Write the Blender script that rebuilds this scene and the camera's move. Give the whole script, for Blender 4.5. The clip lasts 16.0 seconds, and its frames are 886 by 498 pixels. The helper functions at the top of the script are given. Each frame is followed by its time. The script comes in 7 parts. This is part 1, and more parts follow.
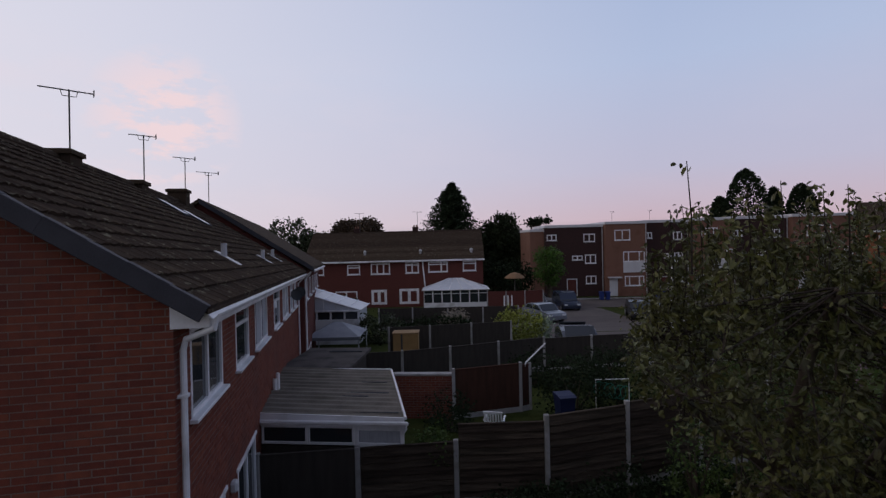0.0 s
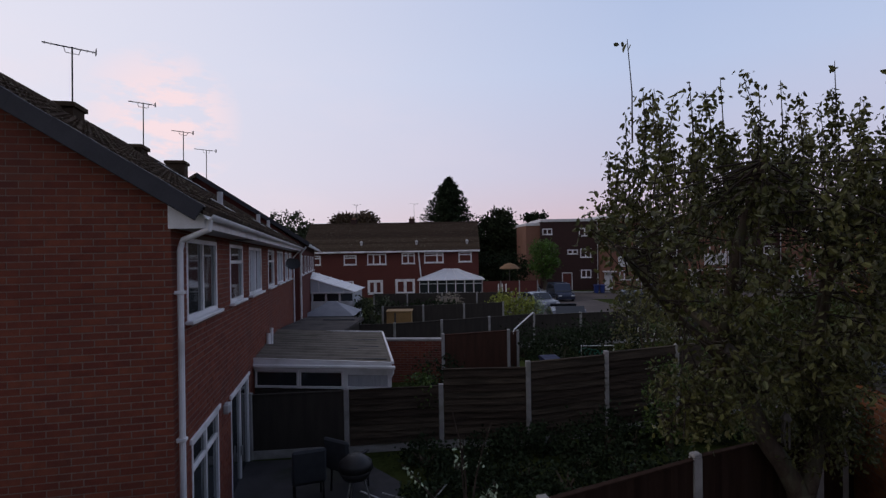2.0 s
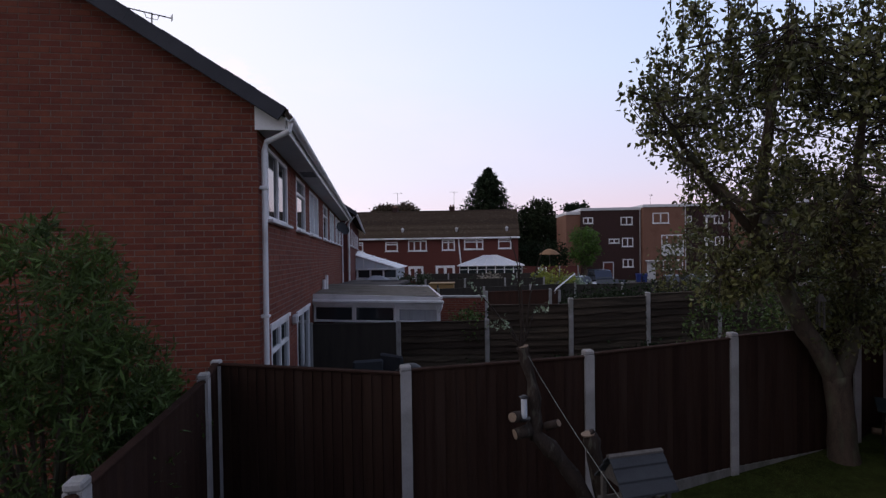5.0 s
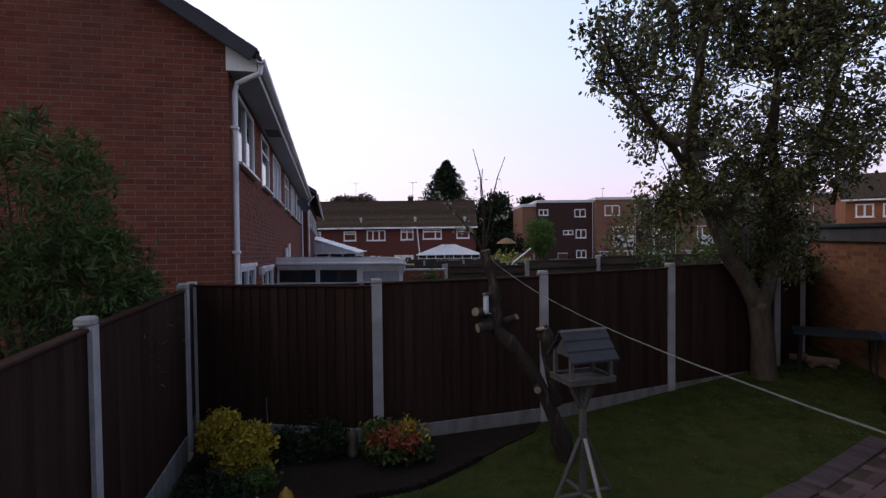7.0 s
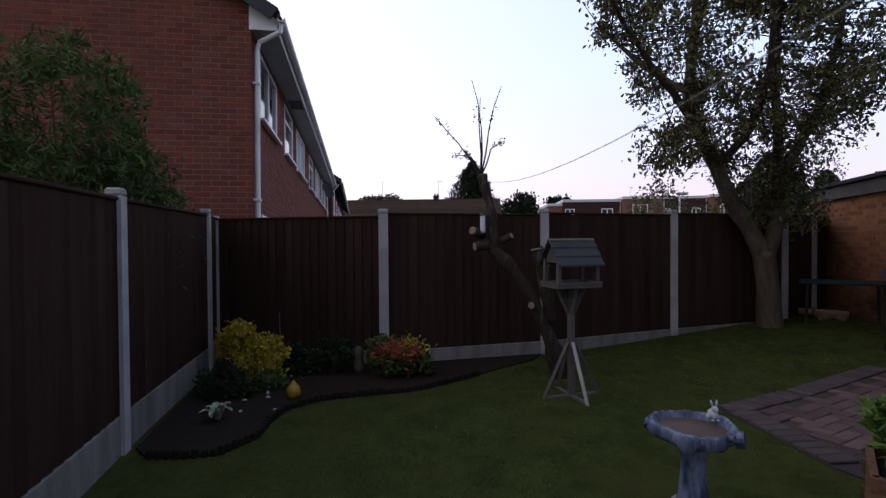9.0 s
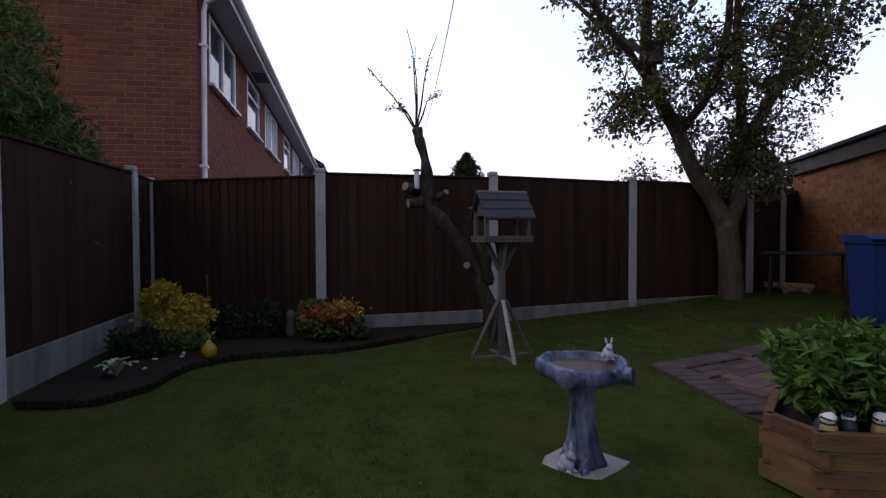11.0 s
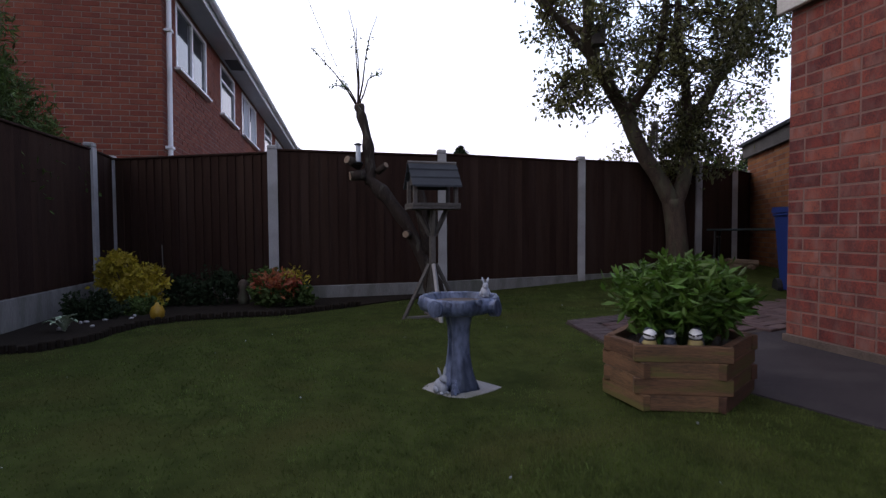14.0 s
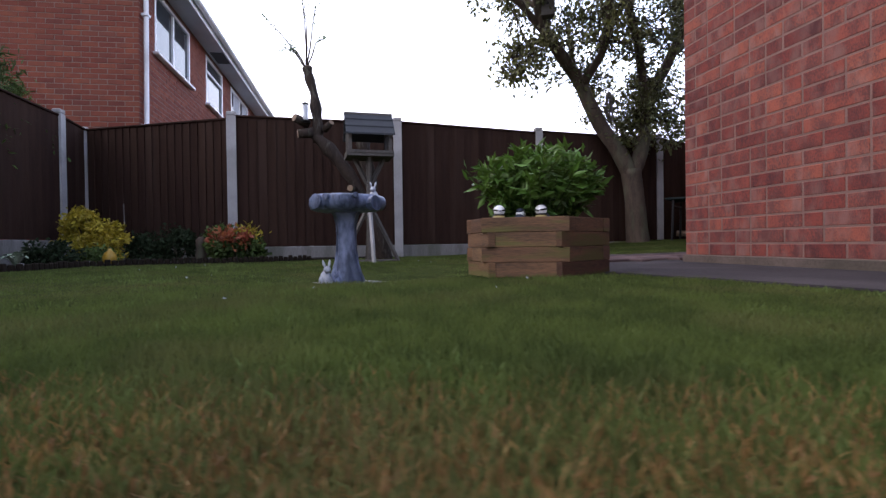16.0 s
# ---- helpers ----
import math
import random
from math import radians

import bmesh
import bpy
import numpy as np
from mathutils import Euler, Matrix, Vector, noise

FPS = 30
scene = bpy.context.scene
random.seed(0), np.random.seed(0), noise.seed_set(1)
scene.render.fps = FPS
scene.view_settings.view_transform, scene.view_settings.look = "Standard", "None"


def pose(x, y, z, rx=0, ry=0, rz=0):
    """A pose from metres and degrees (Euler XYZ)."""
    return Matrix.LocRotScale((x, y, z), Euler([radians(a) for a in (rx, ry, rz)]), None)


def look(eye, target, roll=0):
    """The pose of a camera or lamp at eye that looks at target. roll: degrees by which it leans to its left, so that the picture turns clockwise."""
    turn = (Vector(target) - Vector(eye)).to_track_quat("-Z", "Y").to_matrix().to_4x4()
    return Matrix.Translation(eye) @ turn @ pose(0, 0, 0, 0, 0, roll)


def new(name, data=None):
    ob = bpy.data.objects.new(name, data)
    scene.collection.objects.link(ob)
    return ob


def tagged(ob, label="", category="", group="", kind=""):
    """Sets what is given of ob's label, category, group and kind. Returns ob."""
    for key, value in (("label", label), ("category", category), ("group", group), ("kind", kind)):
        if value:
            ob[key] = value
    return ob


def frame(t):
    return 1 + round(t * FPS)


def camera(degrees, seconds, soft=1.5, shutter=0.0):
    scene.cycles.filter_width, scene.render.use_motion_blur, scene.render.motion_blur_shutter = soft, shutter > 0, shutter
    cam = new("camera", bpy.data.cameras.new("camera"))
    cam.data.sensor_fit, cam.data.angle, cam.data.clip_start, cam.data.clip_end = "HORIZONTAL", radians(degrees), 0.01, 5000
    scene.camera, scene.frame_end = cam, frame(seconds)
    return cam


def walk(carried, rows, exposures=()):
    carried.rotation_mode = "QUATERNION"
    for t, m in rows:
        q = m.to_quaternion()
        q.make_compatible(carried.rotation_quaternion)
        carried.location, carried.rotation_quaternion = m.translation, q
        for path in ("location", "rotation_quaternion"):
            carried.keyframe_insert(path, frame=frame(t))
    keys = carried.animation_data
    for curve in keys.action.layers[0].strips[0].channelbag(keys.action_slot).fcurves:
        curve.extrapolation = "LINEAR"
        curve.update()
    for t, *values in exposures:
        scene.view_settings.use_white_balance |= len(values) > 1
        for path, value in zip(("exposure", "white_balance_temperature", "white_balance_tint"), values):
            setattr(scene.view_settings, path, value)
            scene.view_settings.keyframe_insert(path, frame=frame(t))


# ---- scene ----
# camera: t, x, y, z, pitch, roll, yaw
cam = camera(81.49, 16.0, soft=1.35, shutter=0.3)
ROWS = [
    (0.0, 0.075, -0.216, 5.002, -0.99, 1.42, 0.79),
    (0.5, 0.127, -0.325, 4.745, -1.00, 1.38, 0.64),
    (1.0, 0.179, -0.428, 4.503, -0.93, 1.43, 0.54),
    (1.5, 0.230, -0.554, 4.265, -0.97, 1.22, 0.51),
    (2.0, 0.286, -0.666, 4.016, -0.93, 0.91, 0.59),
    (2.5, 0.192, -0.710, 3.800, -0.95, 0.80, 0.68),
    (3.0, 0.043, -0.792, 3.604, -1.03, 0.64, 0.68),
    (3.5, -0.058, -0.949, 3.424, -1.05, 0.77, 1.74),
    (6.0, 0.192, -1.500, 2.417, -1.13, 0.71, 5.47),
    (6.5, 0.132, -1.611, 2.245, -1.41, 0.53, 3.55),
    (7.0, 0.023, -1.731, 2.078, -1.48, 0.65, 0.13),
    (7.5, -0.092, -1.863, 1.869, -1.39, 0.46, -0.21),
    (8.0, -0.024, -1.996, 1.646, -1.15, 0.43, 1.31),
    (8.5, 0.114, -2.076, 1.474, -1.08, 0.43, 3.19),
    (9.0, 0.280, -2.038, 1.316, -0.90, 0.42, 3.19),
    (9.5, 0.459, -1.976, 1.144, -0.88, 0.40, 3.28),
    (10.0, 0.641, -1.880, 1.006, -1.20, 0.27, 3.27),
    (12.5, 1.056, -1.765, 0.954, -1.75, 0.31, 2.49),
    (13.0, 1.172, -1.782, 0.863, -1.89, 0.45, 2.83),
    (13.5, 1.266, -1.895, 0.799, -2.00, 0.45, 2.73),
    (14.0, 1.401, -2.037, 0.748, -2.12, 0.39, 2.63),
    (14.5, 1.562, -2.138, 0.630, -1.94, 0.43, 2.86),
    (15.0, 1.716, -2.129, 0.410, -1.11, 0.70, 3.31),
    (15.5, 1.865, -2.184, 0.199, -0.52, 0.57, 3.41),
    (16.0, 2.074, -2.210, 0.156, -0.63, 0.82, 3.93),
]
walk(cam, [(t, pose(x, y, z, 90 + pitch, roll, yaw)) for t, x, y, z, pitch, roll, yaw in ROWS],
     exposures=[(0.0, 0.0, 6500, 10), (3.5, 0.35, 6500, 10), (7.0, 0.74, 6500, 10), (9.5, 0.88, 6500, 10), (13.0, 1.2, 6500, 10), (15.0, 1.78, 6500, 10), (15.5, 2.15, 6500, 10), (16.0, 2.3, 6500, 10)])

# ---- world: clear dusk sky, pale to the left, pink at the horizon ----
world = bpy.data.worlds.new("dusk_sky")
scene.world = world
world.use_nodes = True
wn, wl = world.node_tree.nodes, world.node_tree.links
wn.clear()


def wnode(kind, **kw):
    n = wn.new(kind)
    for k, v in kw.items():
        n.inputs[k].default_value = v
    return n


w_out, w_bg = wn.new("ShaderNodeOutputWorld"), wn.new("ShaderNodeBackground")
w_tc, w_sep = wn.new("ShaderNodeTexCoord"), wn.new("ShaderNodeSeparateXYZ")
wl.new(w_tc.outputs["Generated"], w_sep.inputs[0])


def ramp(tree, stops):
    r = tree.nodes.new("ShaderNodeValToRGB")
    el = r.color_ramp.elements
    while len(el) < len(stops):
        el.new(0.5)
    for e, (p, c) in zip(el, stops):
        e.position, e.color = p, (*c, 1)
    return r


w_elev = ramp(world.node_tree, [(0.0, (0.40, 0.32, 0.37)), (0.03, (0.68, 0.52, 0.60)), (0.12, (0.60, 0.585, 0.75)),
                                (0.30, (0.52, 0.61, 0.84)), (0.48, (0.44, 0.545, 0.80)), (0.72, (0.24, 0.29, 0.46)), (1.0, (0.17, 0.21, 0.36))])
wl.new(w_sep.outputs["Z"], w_elev.inputs[0])
# paler towards the west, on the left
w_side = wn.new("ShaderNodeMapRange")
for k, v in zip(("From Min", "From Max", "To Min", "To Max"), (0.35, -0.75, 0.0, 1.0)):
    w_side.inputs[k].default_value = v
wl.new(w_sep.outputs["X"], w_side.inputs["Value"])
w_pale = wn.new("ShaderNodeMix")
w_pale.data_type = "RGBA"
w_pale.inputs["B"].default_value = (0.92, 0.88, 0.97, 1)
w_mul = wn.new("ShaderNodeMath")
w_mul.operation, w_mul.inputs[1].default_value = "MULTIPLY", 0.85
wl.new(w_side.outputs[0], w_mul.inputs[0])
wl.new(w_mul.outputs[0], w_pale.inputs["Factor"])
wl.new(w_elev.outputs[0], w_pale.inputs["A"])
# thin pink clouds
w_map = wn.new("ShaderNodeMapping")
w_map.inputs["Scale"].default_value = (1.0, 1.0, 2.6)
w_noise = wnode("ShaderNodeTexNoise", Scale=3.2, Detail=5.0, Roughness=0.55)
wl.new(w_tc.outputs["Generated"], w_map.inputs[0])
wl.new(w_map.outputs[0], w_noise.inputs["Vector"])
w_cl = ramp(world.node_tree, [(0.50, (0, 0, 0)), (0.66, (1, 1, 1))])
wl.new(w_noise.outputs[0], w_cl.inputs[0])
w_band = ramp(world.node_tree, [(0.02, (0, 0, 0)), (0.09, (0.8, 0.8, 0.8)), (0.24, (0.7, 0.7, 0.7)), (0.36, (0, 0, 0))])
wl.new(w_sep.outputs["Z"], w_band.inputs[0])
w_west = wn.new("ShaderNodeMapRange")
for k, v in zip(("From Min", "From Max", "To Min", "To Max"), (0.0, -0.5, 0.05, 0.28)):
    w_west.inputs[k].default_value = v
wl.new(w_sep.outputs["X"], w_west.inputs["Value"])
w_m1, w_m2 = wn.new("ShaderNodeMath"), wn.new("ShaderNodeMath")
w_m1.operation = w_m2.operation = "MULTIPLY"
wl.new(w_cl.outputs[0], w_m1.inputs[0])
wl.new(w_band.outputs[0], w_m1.inputs[1])
w_dot = wn.new("ShaderNodeVectorMath")
w_dot.operation, w_dot.inputs[1].default_value = "DOT_PRODUCT", (-0.470, 0.857, 0.208)
wl.new(w_tc.outputs["Generated"], w_dot.inputs[0])
w_bank = wn.new("ShaderNodeMapRange")
for k, v in zip(("From Min", "From Max", "To Min", "To Max"), (0.9915, 0.9985, 0.0, 1.0)):
    w_bank.inputs[k].default_value = v
wl.new(w_dot.outputs["Value"], w_bank.inputs["Value"])
w_tuft = wnode("ShaderNodeTexNoise", Scale=9.0, Detail=6.0, Roughness=0.6)
wl.new(w_map.outputs[0], w_tuft.inputs["Vector"])
w_tr = ramp(world.node_tree, [(0.47, (0, 0, 0)), (0.57, (1, 1, 1))])
wl.new(w_tuft.outputs[0], w_tr.inputs[0])
w_tm = wn.new("ShaderNodeMath")
w_tm.operation = "MULTIPLY"
wl.new(w_tr.outputs[0], w_tm.inputs[0])
wl.new(w_bank.outputs[0], w_tm.inputs[1])
wl.new(w_m1.outputs[0], w_m2.inputs[0])
wl.new(w_west.outputs[0], w_m2.inputs[1])
w_mix = wn.new("ShaderNodeMix")
w_mix.data_type = "RGBA"
w_mix.inputs["B"].default_value = (1.0, 0.80, 0.84, 1)
w_sum = wn.new("ShaderNodeMath")
w_sum.operation, w_sum.use_clamp = "ADD", True
wl.new(w_m2.outputs[0], w_sum.inputs[0])
wl.new(w_tm.outputs[0], w_sum.inputs[1])
wl.new(w_sum.outputs[0], w_mix.inputs["Factor"])
wl.new(w_pale.outputs["Result"], w_mix.inputs["A"])
# the east, behind, is already dark
w_east = wn.new("ShaderNodeMapRange")
for k, v in zip(("From Min", "From Max", "To Min", "To Max"), (0.30, -0.60, 1.0, 0.56)):
    w_east.inputs[k].default_value = v
wl.new(w_sep.outputs["Y"], w_east.inputs["Value"])
w_dim = wn.new("ShaderNodeVectorMath")
w_dim.operation = "SCALE"
wl.new(w_mix.outputs["Result"], w_dim.inputs[0])
w_right = wn.new("ShaderNodeMapRange")
for k, v in zip(("From Min", "From Max", "To Min", "To Max"), (0.68, 0.95, 1.0, 0.85)):
    w_right.inputs[k].default_value = v
wl.new(w_sep.outputs["X"], w_right.inputs["Value"])
w_both = wn.new("ShaderNodeMath")
w_both.operation = "MULTIPLY"
wl.new(w_east.outputs[0], w_both.inputs[0])
wl.new(w_right.outputs[0], w_both.inputs[1])
wl.new(w_both.outputs[0], w_dim.inputs["Scale"])
wl.new(w_dim.outputs[0], w_bg.inputs["Color"])
w_bg.inputs["Strength"].default_value = 0.85
wl.new(w_bg.outputs[0], w_out.inputs[0])

# the last glow of the sun, low in the west behind the terrace
glow = new("sun", bpy.data.lights.new("sun", "SUN"))
glow.data.energy, glow.data.angle, glow.data.color = 0.15, radians(40), (1.0, 0.86, 0.82)
glow.matrix_world = look((0, 0, 0), (0.75, 0.35, -0.55))


# ---- materials ----
def mat(name, c1, c2=None, rough=0.8, scale=6.0, fine=60.0, bump=0.2, metal=0.0, rand=0.0, island=0.0, stain=None, stain_scale=1.3, spec=0.35, stretch=(1, 1, 1), trans=0.0, clear=(0.40, 0.66), spots=(0.50, 0.70)):
    m = bpy.data.materials.new(name)
    m.use_nodes = True
    t = m.node_tree
    n, l = t.nodes, t.links
    p = n["Principled BSDF"]
    p.inputs["Roughness"].default_value, p.inputs["Metallic"].default_value = rough, metal
    p.inputs["Specular IOR Level"].default_value = spec * (0.4 if rough >= 0.85 else 1.0)
    tc, mp = n.new("ShaderNodeTexCoord"), n.new("ShaderNodeMapping")
    mp.inputs["Scale"].default_value = stretch
    if rand:  # each piece takes its own place in the grain
        oi, sc, ads = n.new("ShaderNodeObjectInfo"), n.new("ShaderNodeMath"), n.new("ShaderNodeVectorMath")
        sc.operation, sc.inputs[1].default_value = "MULTIPLY", 37.0
        l.new(oi.outputs["Random"], sc.inputs[0])
        l.new(tc.outputs["Object"], ads.inputs[0])
        l.new(sc.outputs[0], ads.inputs[1])
        l.new(ads.outputs[0], mp.inputs[0])
    else:
        l.new(tc.outputs["Object"], mp.inputs[0])
    n1, n2 = n.new("ShaderNodeTexNoise"), n.new("ShaderNodeTexNoise")
    n1.inputs["Scale"].default_value, n1.inputs["Detail"].default_value = scale, 4
    n2.inputs["Scale"].default_value, n2.inputs["Detail"].default_value = fine, 3
    for q in (n1, n2):
        l.new(mp.outputs[0], q.inputs["Vector"])
    mx = n.new("ShaderNodeMix")
    mx.data_type = "RGBA"
    mx.inputs["A"].default_value, mx.inputs["B"].default_value = (*c1, 1), (*(c2 or [q * 0.7 for q in c1]), 1)
    rp = ramp(t, [(clear[0], (0, 0, 0)), (clear[1], (1, 1, 1))])
    av = n.new("ShaderNodeMath")
    av.operation = "MULTIPLY_ADD"
    av.inputs[1].default_value, av.inputs[2].default_value = 0.45, 0.0
    l.new(n2.outputs[0], av.inputs[0])
    ad = n.new("ShaderNodeMath")
    ad.operation = "MULTIPLY_ADD"
    ad.inputs[1].default_value = 0.55
    l.new(n1.outputs[0], ad.inputs[0])
    l.new(av.outputs[0], ad.inputs[2])
    l.new(ad.outputs[0], rp.inputs[0])
    l.new(rp.outputs[0], mx.inputs["Factor"])
    col = mx.outputs["Result"]
    if stain:
        n3 = n.new("ShaderNodeTexNoise")
        n3.inputs["Scale"].default_value, n3.inputs["Detail"].default_value = stain_scale, 6
        l.new(mp.outputs[0], n3.inputs["Vector"])
        r3 = ramp(t, [(spots[0], (0, 0, 0)), (spots[1], (0.85, 0.85, 0.85))])
        l.new(n3.outputs[0], r3.inputs[0])
        m3 = n.new("ShaderNodeMix")
        m3.data_type = "RGBA"
        m3.inputs["B"].default_value = (*stain, 1)
        l.new(col, m3.inputs["A"])
        l.new(r3.outputs[0], m3.inputs["Factor"])
        col = m3.outputs["Result"]
    if rand or island:
        hs = n.new("ShaderNodeHueSaturation")
        src = n.new("ShaderNodeObjectInfo").outputs["Random"] if rand else n.new("ShaderNodeNewGeometry").outputs["Random Per Island"]
        mr = n.new("ShaderNodeMapRange")
        a = rand or island
        mr.inputs["To Min"].default_value, mr.inputs["To Max"].default_value = 1 - a, 1 + a
        l.new(src, mr.inputs["Value"])
        l.new(mr.outputs[0], hs.inputs["Value"])
        mh = n.new("ShaderNodeMath")
        mh.operation = "MULTIPLY_ADD"
        mh.inputs[1].default_value, mh.inputs[2].default_value = 0.05 * a, 0.5 - 0.025 * a
        l.new(src, mh.inputs[0])
        l.new(mh.outputs[0], hs.inputs["Hue"])
        l.new(col, hs.inputs["Color"])
        col = hs.outputs[0]
    l.new(col, p.inputs["Base Color"])
    if bump:
        b = n.new("ShaderNodeBump")
        b.inputs["Strength"].default_value, b.inputs["Distance"].default_value = bump, 0.004
        l.new(n2.outputs[0], b.inputs["Height"])
        l.new(b.outputs[0], p.inputs["Normal"])
    if trans:
        p.inputs["Transmission Weight"].default_value = 0.0
        tb = n.new("ShaderNodeBsdfTranslucent")
        l.new(col, tb.inputs[0])
        ms = n.new("ShaderNodeMixShader")
        ms.inputs[0].default_value = trans
        l.new(p.outputs[0], ms.inputs[1])
        l.new(tb.outputs[0], ms.inputs[2])
        l.new(ms.outputs[0], n["Material Output"].inputs[0])
    return m


def glass_mat(name, tint=(0.03, 0.035, 0.04), rough=0.04):
    m = bpy.data.materials.new(name)
    m.use_nodes = True
    p = m.node_tree.nodes["Principled BSDF"]
    p.inputs["Base Color"].default_value = (*tint, 1)
    p.inputs["Roughness"].default_value, p.inputs["Specular IOR Level"].default_value = rough, 0.7
    return m


def brick_mat(name, c1, c2, rand, dirt, scale=9, clear=(0.40, 0.66), stain_scale=0.9):
    return mat(name, c1, c2, rough=0.88, scale=scale, fine=120, bump=0.35, stain=dirt, stain_scale=stain_scale, clear=clear, **rand)


M_BRICK = brick_mat("red_brick", (0.202, 0.058, 0.037), (0.132, 0.042, 0.030), dict(rand=0.15), (0.125, 0.045, 0.036))
M_BRICK_I = brick_mat("red_brick_wall", (0.202, 0.058, 0.037), (0.132, 0.042, 0.030), dict(island=0.15), (0.125, 0.045, 0.036))
M_BRICK2 = brick_mat("orange_red_brick", (0.222, 0.060, 0.044), (0.102, 0.040, 0.037), dict(rand=0.27, stretch=(1.4, 1, 0.7)), (0.195, 0.100, 0.086), 9, (0.41, 0.59), 8.0)
M_BRICK2_I = brick_mat("orange_red_brick_wall", (0.222, 0.060, 0.044), (0.102, 0.040, 0.037), dict(island=0.27, stretch=(1.4, 1, 0.7)), (0.195, 0.100, 0.086), 9, (0.41, 0.59), 8.0)
M_BRICK3_I = brick_mat("orange_brick_wall", (0.30, 0.12, 0.05), (0.20, 0.08, 0.04), dict(island=0.25), (0.16, 0.08, 0.045))
M_BRICK_FAR = brick_mat("far_red_brick", (0.135, 0.046, 0.038), (0.10, 0.037, 0.032), dict(), (0.11, 0.038, 0.032))
M_BRICK_TAN = brick_mat("far_tan_brick", (0.235, 0.125, 0.088), (0.185, 0.097, 0.072), dict(), (0.17, 0.085, 0.06))
M_BRICK3_FAR = brick_mat("far_orange_brick", (0.30, 0.12, 0.06), (0.22, 0.09, 0.05), dict(), (0.18, 0.08, 0.05))
M_TILEHANG = mat("dark_hung_tiles", (0.05, 0.022, 0.02), (0.035, 0.018, 0.016), rough=0.8, scale=3)
M_MORTAR = mat("mortar", (0.225, 0.172, 0.148), (0.165, 0.122, 0.103), rough=0.95, scale=8, fine=150, bump=0.4, stain=(0.17, 0.125, 0.105))
M_TILE = mat("concrete_roof_tile", (0.062, 0.043, 0.030), (0.036, 0.027, 0.021), rough=0.95, spec=0.15, scale=5, fine=70, bump=0.6, island=0.28, stain=(0.17, 0.155, 0.11), stain_scale=9, spots=(0.60, 0.69))
M_TILE_O = mat("concrete_roof_tile_single", (0.062, 0.043, 0.030), (0.036, 0.027, 0.021), rough=0.95, spec=0.15, scale=5, fine=70, bump=0.6, rand=0.28, stain=(0.17, 0.155, 0.11), stain_scale=9, spots=(0.60, 0.69))
M_VERGE = mat("slate_grey_verge", (0.045, 0.045, 0.056), (0.032, 0.033, 0.042), rough=0.7, scale=4, island=0.12)
M_UPVC = mat("white_upvc", (0.84, 0.84, 0.86), (0.76, 0.76, 0.78), rough=0.4, scale=2.5, fine=40, bump=0.03, stain=(0.50, 0.49, 0.48), stain_scale=1.2, spec=0.5)
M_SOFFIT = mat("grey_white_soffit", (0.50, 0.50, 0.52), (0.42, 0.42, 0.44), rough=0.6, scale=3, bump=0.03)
M_GLASS = glass_mat("window_glass")
# pale sheet tone: net curtains, with glass reflections put into the colour
M_PALE_SHEET = mat("curtain_and_sheen", (0.42, 0.43, 0.46), (0.30, 0.31, 0.34), rough=0.7, scale=4, stretch=(8, 8, 0.6), bump=0.0)
M_CONC = mat("weathered_concrete", (0.40, 0.385, 0.385), (0.27, 0.26, 0.262), rough=0.92, scale=5, fine=90, bump=0.5, stain=(0.20, 0.205, 0.17), stain_scale=2.0)
# concrete darkened as a shaded copy; the vertical streaks are stains
M_GRAVEL = mat("shaded_streaked_concrete", (0.235, 0.225, 0.215), (0.135, 0.13, 0.12), rough=0.92, scale=5, fine=60, bump=0.5, stretch=(2.2, 2.2, 0.35), stain=(0.095, 0.10, 0.075), stain_scale=1.6)
M_FENCE = mat("dark_brown_fence_board", (0.040, 0.0225, 0.017), (0.027, 0.0155, 0.012), spec=0.12, rough=0.95, scale=3, fine=40, bump=0.5, rand=0.15, stretch=(6, 6, 0.5), stain=(0.044, 0.027, 0.022))
M_FENCE_OLD = mat("weathered_grey_brown_board", (0.082, 0.062, 0.047), (0.026, 0.021, 0.017), spec=0.15, rough=0.95, scale=3, fine=40, bump=0.6, rand=0.3, stretch=(0.6, 4, 8), stain=(0.022, 0.019, 0.015))
M_FENCE_FAR = mat("dark_fence_far", (0.058, 0.050, 0.044), (0.040, 0.035, 0.031), rough=0.9, scale=2, bump=0.2, stretch=(4, 4, 0.6))
M_SOIL = mat("dark_soil", (0.021, 0.0155, 0.011), (0.012, 0.009, 0.007), rough=0.95, scale=14, fine=90, bump=1.0)
M_LAWN = mat("lawn_ground", (0.047, 0.060, 0.018), (0.028, 0.037, 0.011), spec=0.03, rough=0.95, scale=4.0, fine=17, bump=0.9, clear=(0.41, 0.60), stain=(0.050, 0.053, 0.017), stain_scale=1.8)
M_GRASS = mat("grass_blade", (0.113, 0.148, 0.040), (0.064, 0.088, 0.026), rough=0.8, spec=0.08, scale=4.0, fine=17, bump=0, island=0.10, clear=(0.41, 0.60), stain=(0.138, 0.140, 0.052), stain_scale=1.9, trans=0.40)
M_COARSE = mat("coarse_grass_blade", (0.150, 0.200, 0.062), (0.095, 0.130, 0.040), rough=0.7, spec=0.1, scale=5, fine=17, bump=0, island=0.25, trans=0.35)
M_THATCH = mat("dry_grass_blade", (0.29, 0.155, 0.058), (0.16, 0.094, 0.034), rough=0.7, scale=4, bump=0, island=0.35, trans=0.25)
M_ROAD = mat("worn_road", (0.115, 0.098, 0.092), (0.085, 0.073, 0.070), rough=0.9, scale=0.6, fine=60, bump=0.4, stain=(0.14, 0.12, 0.11), stain_scale=0.25)
